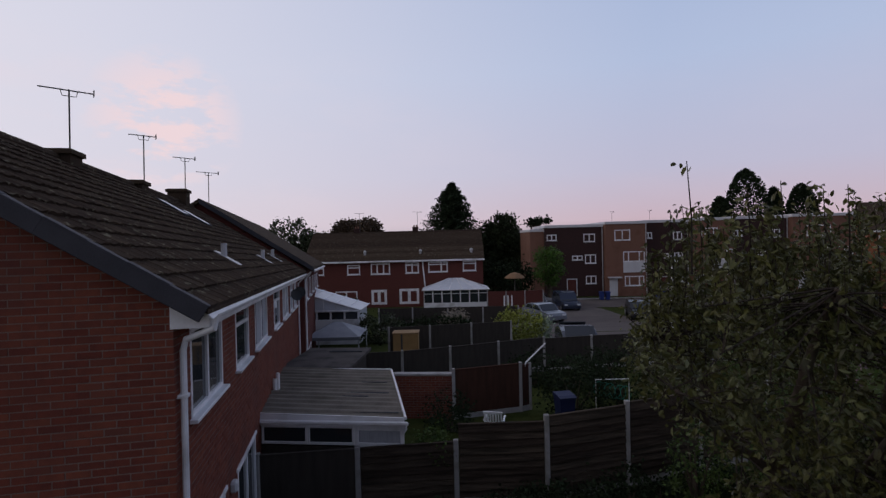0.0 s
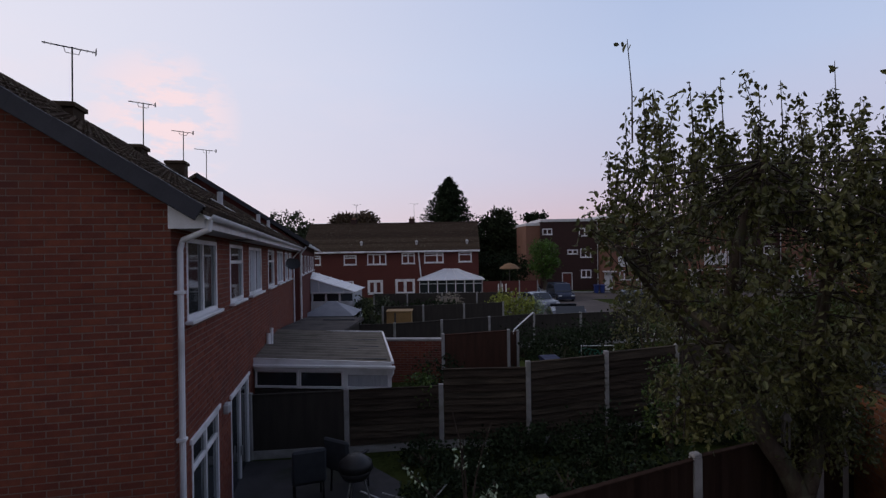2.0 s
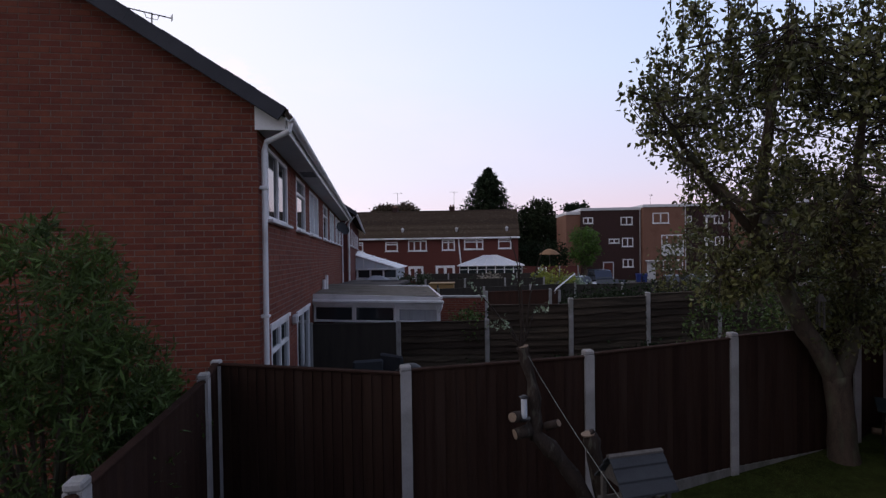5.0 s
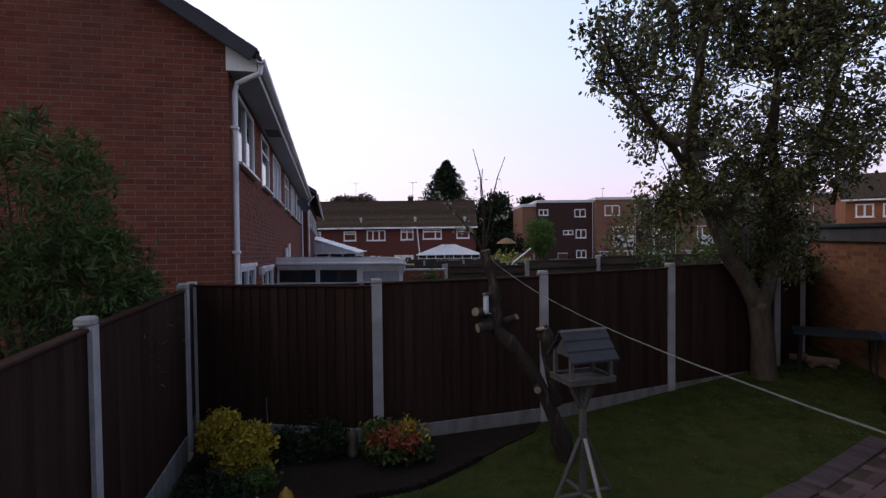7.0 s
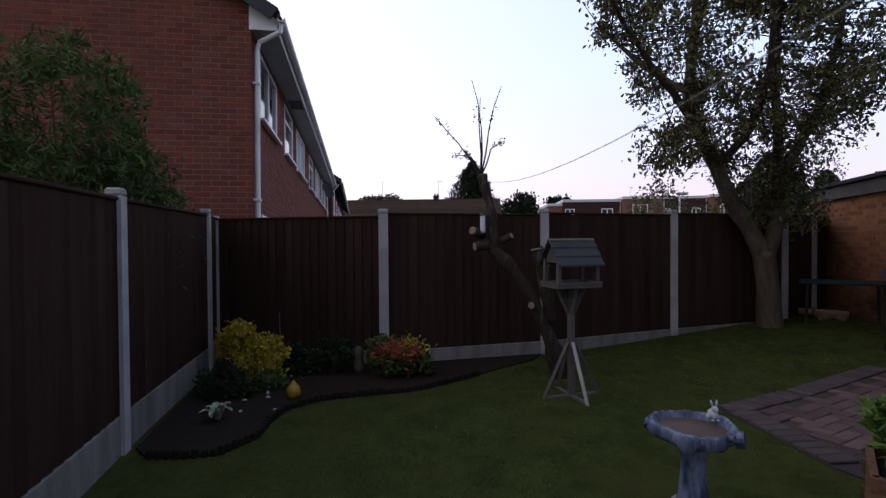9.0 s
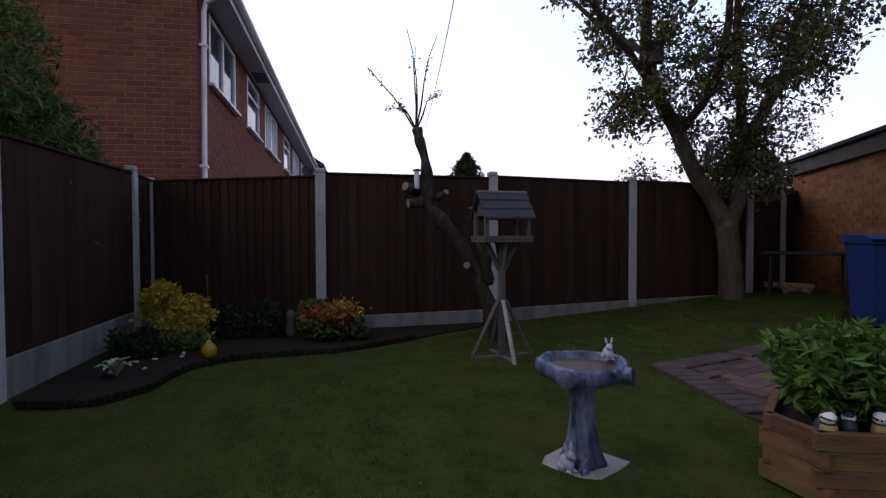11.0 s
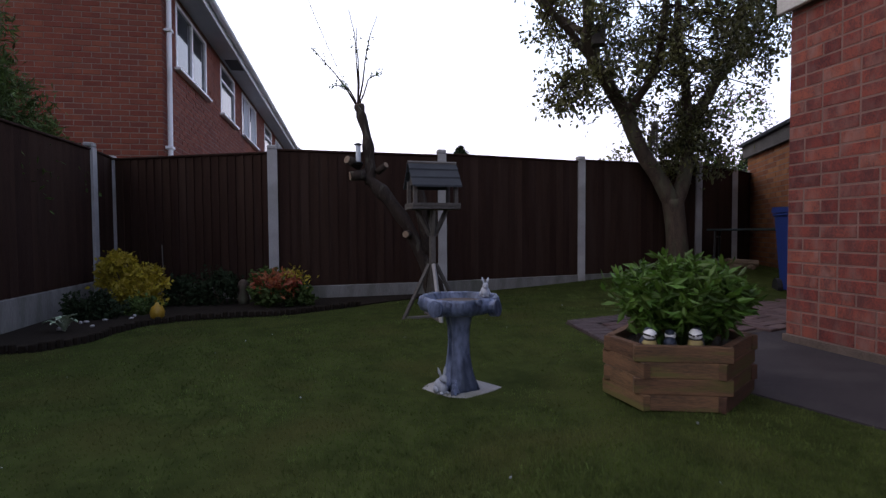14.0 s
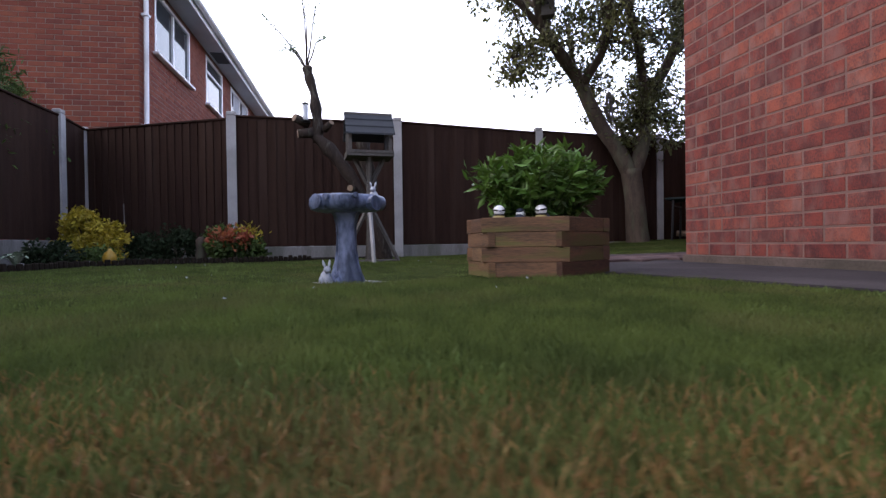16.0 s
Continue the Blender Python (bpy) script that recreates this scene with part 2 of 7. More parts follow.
M_ASPHALT = mat("asphalt", (0.048, 0.041, 0.044), (0.034, 0.030, 0.033), rough=0.9, scale=3, fine=160, bump=0.8, stain=(0.085, 0.075, 0.075))
M_PAVER = mat("brick_paver", (0.118, 0.080, 0.078), (0.086, 0.060, 0.062), rough=0.9, scale=7, fine=110, bump=0.5, rand=0.26)
M_SAND = mat("sandy_joint", (0.065, 0.050, 0.044), (0.045, 0.036, 0.033), rough=0.95, scale=12, fine=140, bump=0.8, stain=(0.07, 0.07, 0.035), stain_scale=4)
M_BARK = mat("bark", (0.10, 0.075, 0.058), (0.052, 0.040, 0.033), rough=0.95, scale=5, fine=45, bump=1.0, stretch=(3, 3, 0.8), stain=(0.12, 0.13, 0.085), stain_scale=2.2)
# darker copy of the bark, shading put into its colour, for lopped tree and twigs
M_BARK_SHADED = mat("shaded_bark", (0.048, 0.036, 0.030), (0.022, 0.017, 0.015), rough=0.95, scale=5, fine=45, bump=1.0, stretch=(3, 3, 0.8), stain=(0.085, 0.078, 0.062), stain_scale=9, spots=(0.56, 0.66))
M_CUT = mat("cut_wood", (0.27, 0.20, 0.145), (0.18, 0.13, 0.095), rough=0.85, scale=8, bump=0.3)
M_LEAF = mat("pear_leaf", (0.112, 0.108, 0.030), (0.038, 0.046, 0.015), rough=0.5, scale=1.3, fine=5, bump=0, island=0.5, trans=0.17, spec=0.42)
M_LEAF_B = mat("bush_leaf", (0.080, 0.122, 0.030), (0.032, 0.054, 0.016), spec=0.2, rough=0.55, scale=1.5, fine=6, bump=0, island=0.4, trans=0.2)
M_LEAF_Y = mat("golden_leaf", (0.40, 0.31, 0.028), (0.25, 0.21, 0.022), rough=0.55, scale=5, fine=20, bump=0, island=0.3, trans=0.2)
M_LEAF_R = mat("red_young_leaf", (0.28, 0.06, 0.035), (0.24, 0.10, 0.03), rough=0.5, scale=5, bump=0, island=0.35, trans=0.2)
M_LEAF_G = mat("bright_green_leaf", (0.085, 0.16, 0.022), (0.042, 0.09, 0.016), rough=0.5, scale=3, fine=14, bump=0, island=0.4, trans=0.25)
M_LEAF_V = mat("variegated_leaf", (0.34, 0.40, 0.30), (0.12, 0.20, 0.10), rough=0.5, scale=25, bump=0, island=0.2)
M_LEAF_D = mat("dark_foliage", (0.026, 0.038, 0.018), (0.015, 0.024, 0.012), spec=0.1, rough=0.8, scale=1.0, bump=0, island=0.4)
M_LEAF_FAR = mat("far_tree_foliage", (0.048, 0.060, 0.026), (0.028, 0.038, 0.018), rough=0.7, scale=0.4, bump=0, island=0.4)
M_LEAF_FY = mat("golden_hedge_foliage", (0.24, 0.26, 0.04), (0.15, 0.18, 0.035), rough=0.7, scale=0.8, bump=0, island=0.4)
M_WOOD = mat("weathered_wood", (0.115, 0.105, 0.098), (0.068, 0.062, 0.058), rough=0.85, scale=3, fine=50, bump=0.5, stretch=(1, 1, 1), rand=0.15)
M_WOOD_P = mat("brown_stained_plank", (0.142, 0.072, 0.039), (0.046, 0.027, 0.017), rough=0.8, scale=4, fine=45, bump=0.7, stretch=(0.8, 1, 6), rand=0.45, stain=(0.085, 0.075, 0.022), stain_scale=2.6, spots=(0.52, 0.62))
M_FELT = mat("dark_roof_felt", (0.055, 0.06, 0.068), (0.04, 0.043, 0.05), rough=0.9, scale=6, fine=130, bump=0.6)
# resin whose mottled colour holds pale highlights and the dark of crevices
M_STONE = mat("highlit_blue_grey_resin", (0.165, 0.20, 0.31), (0.016, 0.025, 0.052), rough=0.45, scale=8, fine=40, bump=1.0, stretch=(1, 1, 0.35), stain=(0.05, 0.065, 0.10), stain_scale=5, clear=(0.40, 0.60))
M_FROST = mat("pale_resin", (0.42, 0.44, 0.49), (0.22, 0.25, 0.31), rough=0.6, scale=12, bump=0.4)
M_BIN = mat("blue_plastic", (0.018, 0.042, 0.20), (0.015, 0.034, 0.16), rough=0.45, scale=3, bump=0.05, spec=0.5)
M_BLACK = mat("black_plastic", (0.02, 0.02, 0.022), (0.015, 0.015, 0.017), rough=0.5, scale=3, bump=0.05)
M_METAL = mat("galvanised_metal", (0.42, 0.42, 0.43), (0.30, 0.30, 0.31), rough=0.45, metal=0.8, scale=5, bump=0.05)
M_CORR = mat("mossy_corrugated_sheet", (0.21, 0.185, 0.155), (0.13, 0.115, 0.095), rough=0.9, scale=2.5, fine=30, bump=0.3, stain=(0.11, 0.10, 0.075), stain_scale=1.0)
M_POLY = mat("white_polycarbonate", (0.62, 0.65, 0.70), (0.52, 0.55, 0.60), rough=0.3, scale=2, bump=0)
M_ROPE = mat("pale_line", (0.22, 0.23, 0.21), (0.17, 0.18, 0.16), rough=0.8, bump=0)
M_YELLOW = mat("yellow_glaze", (0.36, 0.22, 0.025), (0.28, 0.17, 0.02), rough=0.4, scale=6, bump=0.05)


# ---- mesh helpers ----
class Shape:
    def __init__(self):
        self.v, self.f = [], []

    def add(self, verts, faces, m=None):
        k = len(self.v)
        self.v += [tuple(m @ Vector(q)) if m else tuple(q) for q in verts]
        self.f += [tuple(i + k for i in q) for q in faces]
        return self

    def box(self, x0, x1, y0, y1, z0, z1, c=0.0, m=None):
        if c <= 0:
            vs = [(x, y, z) for z in (z0, z1) for y in (y0, y1) for x in (x0, x1)]
            return self.add(vs, [(0, 2, 3, 1), (4, 5, 7, 6), (0, 1, 5, 4), (2, 6, 7, 3), (0, 4, 6, 2), (1, 3, 7, 5)], m)
        c = min(c, 0.45 * min(x1 - x0, y1 - y0, z1 - z0))
        o = [(x0 + c, y0 + c), (x1 - c, y0 + c), (x1 - c, y1 - c), (x0 + c, y1 - c)]
        w = [(x0 + c, y0), (x1 - c, y0), (x1, y0 + c), (x1, y1 - c), (x1 - c, y1), (x0 + c, y1), (x0, y1 - c), (x0, y0 + c)]
        vs = [(x, y, z0) for x, y in o] + [(x, y, z0 + c) for x, y in w] + [(x, y, z1 - c) for x, y in w] + [(x, y, z1) for x, y in o]
        fs = [(3, 2, 1, 0), (20, 21, 22, 23)]
        fs += [(4 + i, 4 + (i + 1) % 8, 12 + (i + 1) % 8, 12 + i) for i in range(8)]
        for i in range(4):
            fs += [(i, (i + 1) % 4, 5 + 2 * i, 4 + 2 * i), (12 + 2 * i, 13 + 2 * i, 20 + (i + 1) % 4, 20 + i)]
            j = (i + 1) % 4
            fs += [(j, 4 + (2 * j) % 8, 5 + 2 * i), (13 + 2 * i, 12 + (2 * j) % 8, 20 + j)]
        return self.add(vs, fs, m)

    def prism(self, outline, a, b, axis="y", m=None):
        n = len(outline)
        put = {"y": lambda p, q, t: (p, t, q), "x": lambda p, q, t: (t, p, q), "z": lambda p, q, t: (p, q, t)}[axis]
        vs = [put(p, q, a) for p, q in outline] + [put(p, q, b) for p, q in outline]
        fs = [tuple(range(n)), tuple(range(2 * n - 1, n - 1, -1))] + [(i, n + i, n + (i + 1) % n, (i + 1) % n) for i in range(n)]
        return self.add(vs, fs, m)

    def tube(self, pts, radii, n=8, m=None):
        pts = [Vector(p) for p in pts]
        if not hasattr(radii, "__len__"):
            radii = [radii] * len(pts)
        vs, fs = [], []
        side = None
        for i, p in enumerate(pts):
            d = (pts[min(i + 1, len(pts) - 1)] - pts[max(i - 1, 0)]).normalized()
            if side is None:
                side = d.cross(Vector((0, 0, 1)) if abs(d.z) < 0.9 else Vector((1, 0, 0))).normalized()
            side = (side - d * side.dot(d)).normalized()
            up = d.cross(side)
            vs += [p + (side * math.cos(2 * math.pi * k / n) + up * math.sin(2 * math.pi * k / n)) * radii[i] for k in range(n)]
        for i in range(len(pts) - 1):
            fs += [(i * n + k, i * n + (k + 1) % n, (i + 1) * n + (k + 1) % n, (i + 1) * n + k) for k in range(n)]
        fs += [tuple(range(n - 1, -1, -1)), tuple(range((len(pts) - 1) * n, len(pts) * n))]
        return self.add(vs, fs, m)

    def lathe(self, prof, n=20, wob=None, m=None):
        vs, fs = [], []
        for j, (r, z) in enumerate(prof):
            for k in range(n):
                a = 2 * math.pi * k / n
                q = r * (wob(a, j) if wob else 1)
                vs.append((q * math.cos(a), q * math.sin(a), z))
        for j in range(len(prof) - 1):
            fs += [(j * n + k, j * n + (k + 1) % n, (j + 1) * n + (k + 1) % n, (j + 1) * n + k) for k in range(n)]
        fs += [tuple(range(n - 1, -1, -1)), tuple(range((len(prof) - 1) * n, len(prof) * n))]
        return self.add(vs, fs, m)

    def ball(self, c, r, n=12, m=None):
        rx, ry, rz = r if hasattr(r, "__len__") else (r, r, r)
        k = max(5, n // 2)
        prof = [(math.sin(math.pi * i / k), -math.cos(math.pi * i / k)) for i in range(k + 1)]
        prof[0], prof[-1] = (0.02, -1), (0.02, 1)
        mm = Matrix.Translation(c) @ Matrix.Diagonal((rx, ry, rz, 1))
        return self.lathe(prof, n, m=(m @ mm) if m else mm)

    def mesh(self, name, smooth=False):
        me = bpy.data.meshes.new(name)
        me.from_pydata(self.v, [], self.f)
        if smooth:
            me.shade_smooth()
        return me


def part(name, shape, material, parent=None, label="", smooth=False, at=None, kind=""):
    me = shape.mesh(name, smooth) if isinstance(shape, Shape) else shape
    if not me.materials:
        me.materials.append(material)
    ob = new(name, me)
    if parent:
        ob.parent = parent
    if at:
        ob.matrix_basis = at
    return tagged(ob, label=label, kind=kind)


def thing(name, label, category, m=None, group="", kind=""):
    ob = new(name)
    ob.empty_display_size = 0.2
    ob.matrix_basis = m or Matrix()
    return tagged(ob, label, category, group, kind)


def leaf_cloud(name, places, material, size, parent=None, label="", seed=1, droop=0.3, aspect=0.5, kind="", jitter=0.35, outward=None, rounded=False):
    """Many small folded leaves, one at each place."""
    rng = np.random.default_rng(seed)
    pl = np.asarray(places, float)
    n = len(pl)
    d = rng.normal(size=(n, 3))
    d[:, 2] -= droop
    if outward is not None:
        d += outward
    d /= np.linalg.norm(d, axis=1)[:, None]
    s = np.cross(d, rng.normal(size=(n, 3)))
    s /= np.linalg.norm(s, axis=1)[:, None] + 1e-9
    up = np.cross(s, d)
    L = size * (1 + jitter * rng.uniform(-1, 1, (n, 1)))
    w = L * aspect * 0.5
    base, tip = pl, pl + d * L
    mid = pl + d * L * 0.5
    lft, rgt = mid + s * w + up * w * 0.35, mid - s * w + up * w * 0.35
    if rounded:
        lo, hi = pl + d * L * 0.28, pl + d * L * 0.68
        ring = [base, lo + s * w * 0.85 + up * w * 0.3, hi + s * w * 0.8 + up * w * 0.25, tip - up * w * 0.25, hi - s * w * 0.8 + up * w * 0.25, lo - s * w * 0.85 + up * w * 0.3]
        v = np.stack(ring, 1).reshape(-1, 3)
        i = np.arange(n)[:, None] * 6
        fc = np.concatenate([i + [0, 1, 2], i + [0, 2, 3], i + [0, 3, 4], i + [0, 4, 5]])
    else:
        v = np.stack([base, lft, tip, rgt], 1).reshape(-1, 3)
        i = np.arange(n)[:, None] * 4
        fc = np.concatenate([i + [0, 1, 2], i + [0, 2, 3]])
    me = bpy.data.meshes.new(name)
    me.from_pydata(v.tolist(), [], fc.tolist())
    me.materials.append(material)
    ob = new(name, me)
    if parent:
        ob.parent = parent
    return tagged(ob, label=label, kind=kind)


def blob_points(rng, n, centre, radii, shell=0.55):
    """Points in an ellipsoid, most of them towards its skin."""
    d = rng.normal(size=(n, 3))
    d /= np.linalg.norm(d, axis=1)[:, None]
    r = rng.uniform(shell ** 3, 1, (n, 1)) ** (1 / 3)
    return np.asarray(centre) + d * r * np.asarray(radii)


def clumped(rng, n_clump, per, centre, radii, clump, shell=0.5):
    c = blob_points(rng, n_clump, centre, radii, shell)
    return np.concatenate([q + rng.normal(size=(per, 3)) * clump * rng.uniform(0.6, 1.3) for q in c])


def beyond(x, y, z=0.0):
    """Places beyond the gardens, on the plan of the far houses, in the world."""
    return x + 0.075 - 0.0146 * y, 1.0604 * y - 0.19, z + 0.02 - 0.0026 * y


def land(x, y):
    """Height of the ground."""
    z = 0.0
    if y < 7.2:
        z = 0.16 * max(0, min(1, (x - 1.5) / 3.0)) * max(0, min(1, (y - 3.0) / 2.2))
    z -= 0.055 * math.exp(-((x - 1.4) ** 2 + (y - 0.55) ** 2) / 0.35)
    k = max(0, min(1, (y - 4.8 - 0.36 * max(0, min(x, 6))) / 1.0))
    far = -0.22 - 1.36 * max(0, min(1, (y - 11) / 39)) - 1.04 * max(0, min(1, (y - 50) / 13))
    far -= 0.5 * max(0, min(1, (x - 5.2) / 1.2)) * max(0, min(1, (y - 32) / 8)) * max(0, min(1, (63 - y) / 8))
    return z * (1 - k) + far * k


def brick_wall(owner, origin_m, width, z0, z1, mat_obj, mat_isl, near, holes=(), keep=None, seed=3, count=300, bl=0.213, bh=0.063, j=0.012, proud=0.004, name="brick", cut=(), headers=0.0):
    """Stretcher-bond bricks on the plane y=0 of origin_m, x along the wall, facing -y. near(x, z) sorts the bricks to be parts."""
    rng = random.Random(seed)
    cells, slivers = [], []
    row, z = 0, z0
    while z < z1 - 0.02:
        x = -((bl + j) / 2) * (row % 2)
        while x < width:
            span = (bl - j) / 2 if headers and rng.random() < headers else bl
            a, b = max(x, 0.0), min(x + span, width)
            t = min(z + bh, z1)
            if b - a > 0.03:
                if keep and not (keep(a, t) and keep(b, t)):
                    poly = [(a, z), (b, z), (b, t), (a, t)]
                    for nx, nz, lim in cut:  # bricks cut to the slope
                        out_p = []
                        for (px, pz), (qx, qz) in zip(poly, poly[1:] + poly[:1]):
                            dp, dq = nx * px + nz * pz - lim, nx * qx + nz * qz - lim
                            if dp <= 0:
                                out_p.append((px, pz))
                            if dp * dq < 0:
                                f = dp / (dp - dq)
                                out_p.append((px + (qx - px) * f, pz + (qz - pz) * f))
                        poly = out_p
                    if cut and len(poly) > 2:
                        slivers.append(poly)
                else:
                    spans = [(a, b)]
                    for hx0, hx1, hz0, hz1 in holes:
                        if z < hz1 and t > hz0:
                            spans = [q for s in spans for q in ((s[0], min(s[1], hx0)), (max(s[0], hx1), s[1])) if q[1] - q[0] > 0.02]
                    cells += [(p, q, z, t) for p, q in spans]
            x += span + j
        z += bh + j
        row += 1
    cells.sort(key=lambda c: near((c[0] + c[1]) / 2, (c[2] + c[3]) / 2))
    cache = {}
    rest = Shape()
    for i, (a, b, p, q) in enumerate(cells):
        out = proud * rng.uniform(0.3, 1.4)
        if i < count:
            key = (round(b - a, 3), round(q - p, 3))
            if key not in cache:
                w, h = key
                me = Shape().box(-w / 2, w / 2, -0.001, 0.02, -h / 2, h / 2, c=0.003).mesh(name)
                me.materials.append(mat_obj)
                cache[key] = me
            ob = new(name, cache[key])
            ob.parent = owner
            ob.matrix_basis = origin_m @ pose((a + b) / 2, -out, (p + q) / 2, rng.uniform(-0.5, 0.5), rng.uniform(-0.3, 0.3), rng.uniform(-0.4, 0.4))
        else:
            rest.box(a, b, -out, 0.02, p, q, m=origin_m)
    for poly in slivers:
        rest.prism(poly, -proud, 0.02, "y", m=origin_m)
    if rest.v:
        part("brickwork", rest, mat_isl, owner, "rest of the bricks", kind="stuff")


def window(owner, x, y0, y1, z0, z1, lights, sill=True, top=0.0, sheet_share=0.0, name="window", label="white upvc window", facing="x", f=0.055):
    """White framed window in a wall: in the plane x, from y0 to y1. lights: the widths' shares. top: height of the top lights."""
    m = Matrix.Translation((x, y0, z0))
    if facing == "-y":
        m = Matrix(((0, 1, 0, y0), (-1, 0, 0, x), (0, 0, 1, z0), (0, 0, 0, 1)))
    w, h = y1 - y0, z1 - z0
    win = part(name, Shape().box(-0.09, 0.012, 0, f, 0, h, c=0.006, m=m).box(-0.09, 0.012, w - f, w, 0, h, c=0.006, m=m).box(-0.088, 0.010, f, w - f, 0, f, c=0.006, m=m).box(-0.088, 0.010, f, w - f, h - f, h, c=0.006, m=m), M_UPVC, owner, label)
    y, total = 0.0, sum(lights)
    for i, q in enumerate(lights):
        a, b = y / total * w, (y + q) / total * w
        y += q
        if i:
            part("mullion", Shape().box(-0.07, 0.008, a - f * 0.6, a + f * 0.6, f, h - f, c=0.005, m=m), M_UPVC, win)
        if top:
            part("transom", Shape().box(-0.07, 0.006, a + 0.03, b - 0.03, h - top - f * 0.5, h - top + f * 0.5, c=0.005, m=m), M_UPVC, win)
        spans = [(f, h - top - 0.03), (h - top + 0.03, h - f)] if top else [(f, h - f)]
        for c, d in spans:
            pane = part("pane", Shape().box(-0.035, -0.025, a + 0.03, b - 0.03, c, d, m=m), M_GLASS, win)
            if sheet_share:
                part("curtain", Shape().box(-0.024, -0.021, a + 0.03 + (b - a) * (1 - sheet_share) * 0.5, b - 0.03, c + 0.002, d - 0.002, m=m), M_PALE_SHEET, win, "pale sheet over the glass for net curtains and painted reflection")
    if sill:
        part("sill", Shape().box(-0.06, 0.09, -0.06, w + 0.06, -0.045, 0.0, c=0.008, m=m), M_UPVC, win)
    return win


def chimney(owner, x, y, z0, z1, w=0.6, d=0.5, material=None, pots=2):
    c = part("chimney", Shape().box(x - w / 2, x + w / 2, y - d / 2, y + d / 2, z0, z1, c=0.01).box(x - w / 2 - 0.05, x + w / 2 + 0.05, y - d / 2 - 0.05, y + d / 2 + 0.05, z1 - 0.12, z1 - 0.02, c=0.01), material or M_BRICK_FAR, owner, "brick chimney stack")
    for k in (-0.14, 0.14)[:pots]:
        part("chimney_pot", Shape().lathe([(0.09, 0), (0.10, 0.03), (0.08, 0.22), (0.09, 0.25)], 10, m=Matrix.Translation((x + k, y, z1 - 0.02))), M_BRICK_TAN, c)
    return c


def aerial(m, label="television aerial on a thin mast", h=1.7, boom=1.3):
    a = thing("tv_aerial", label, "aerial", m, "aerials on the roofs")
    part("mast", Shape().tube([(0, 0, -0.2), (0, 0, h)], 0.017, 6), M_BLACK, a)
    part("boom", Shape().tube([(-boom * 0.55, 0, h - 0.02), (boom * 0.45, 0, h - 0.02)], 0.013, 6), M_BLACK, a)
    for k in range(9):
        x = -boom * 0.5 + boom * 0.9 * k / 8
        part("element", Shape().tube([(x, -0.09, h - 0.02), (x, 0.09, h - 0.02)], 0.004, 4), M_BLACK, a)
    part("reflector", Shape().box(boom * 0.45, boom * 0.46, -0.07, 0.07, h - 0.08, h + 0.06), M_BLACK, a)
    part("bracket", Shape().tube([(-0.15, 0, h - 0.03), (-0.12, 0, h - 0.14), (0.12, 0, h - 0.14), (0.15, 0, h - 0.03)], 0.009, 5), M_BLACK, a)
    return a


def conservatory(m, w, d, h, rise, label, hip=True, low=0.32):
    c = thing("conservatory", label, "conservatory", m)
    part("base_wall", Shape().box(0, w, 0, d, 0, h * low), M_UPVC, c)
    n = max(3, int(w / 0.8))
    for k in range(n):
        a, b = w * k / n, w * (k + 1) / n
        window(c, 0.0, a, b, h * low, h, (1,), sill=False, top=h * 0.2 if hip else 0.0, facing="-y", label="white framed conservatory window")
    part("side_wall", Shape().box(0.0, 0.06, 0.05, d, h * low, h), M_POLY, c)
    part("side_wall", Shape().box(w - 0.06, w, 0.05, d, h * low, h), M_POLY, c)
    e = 0.18
    if hip:
        vs = [(-e, -e, h), (w + e, -e, h), (w + e, d, h), (-e, d, h), (w * 0.40, d * 0.75, h + rise), (w * 0.60, d * 0.75, h + rise)]
        fs = [(0, 1, 5, 4), (1, 2, 5), (2, 3, 4, 5), (3, 0, 4), (3, 2, 1, 0)]
    else:
        vs = [(-e, -e, h + rise), (w + e, -e, h), (w + e, d, h), (-e, d, h + rise), (-e, -e, h), (-e, d, h)]
        fs = [(0, 4, 1), (0, 1, 2, 3), (3, 2, 5), (0, 3, 5, 4), (4, 5, 2, 1)]
    part("roof", Shape().add(vs, fs), M_POLY, c, "pale polycarbonate roof")
    for k in range(6):
        f = k / 5
        a = Vector((-e + (w + 2 * e) * f, -e, h + (0 if hip else rise * (1 - f)) + 0.015))
        b = Vector((w * (0.40 + 0.20 * f), d * 0.75, h + rise + 0.015)) if hip else Vector((-e + (w + 2 * e) * f, d, h + rise * (1 - f) + 0.015))
        part("glazing_bar", Shape().tube([a, b], 0.035, 4), M_UPVC, c)
    if not hip:
        part("verge", Shape().tube([(-e, -e - 0.02, h + rise), (w + e, -e - 0.02, h)], 0.05, 4), M_UPVC, c)
        for k in range(1, 5):
            x = -e + (w + 2 * e) * k / 5
            part("glazing_bar", Shape().box(x - 0.025, x + 0.025, -e - 0.03, -e - 0.002, h, h + rise * (1 - k / 5)), M_UPVC, c)
    part("gutter", Shape().box(-e, w + e, -e - 0.08, -e, h - 0.06, h + 0.04, c=0.02), M_UPVC, c)
    return c


# ---- ground ----
def axis_lines(a, b, near, far, step):
    out, q, s = [], near, step
    while q <= far:
        out.append(q)
        q += step
    lo, s = near, step
    while lo > a:
        s *= 1.35
        lo = max(a, lo - s)
        out.insert(0, lo)
    hi, s = far, step
    while hi < b:
        s *= 1.35
        hi = min(b, hi + s)
        out.append(hi)
    return out


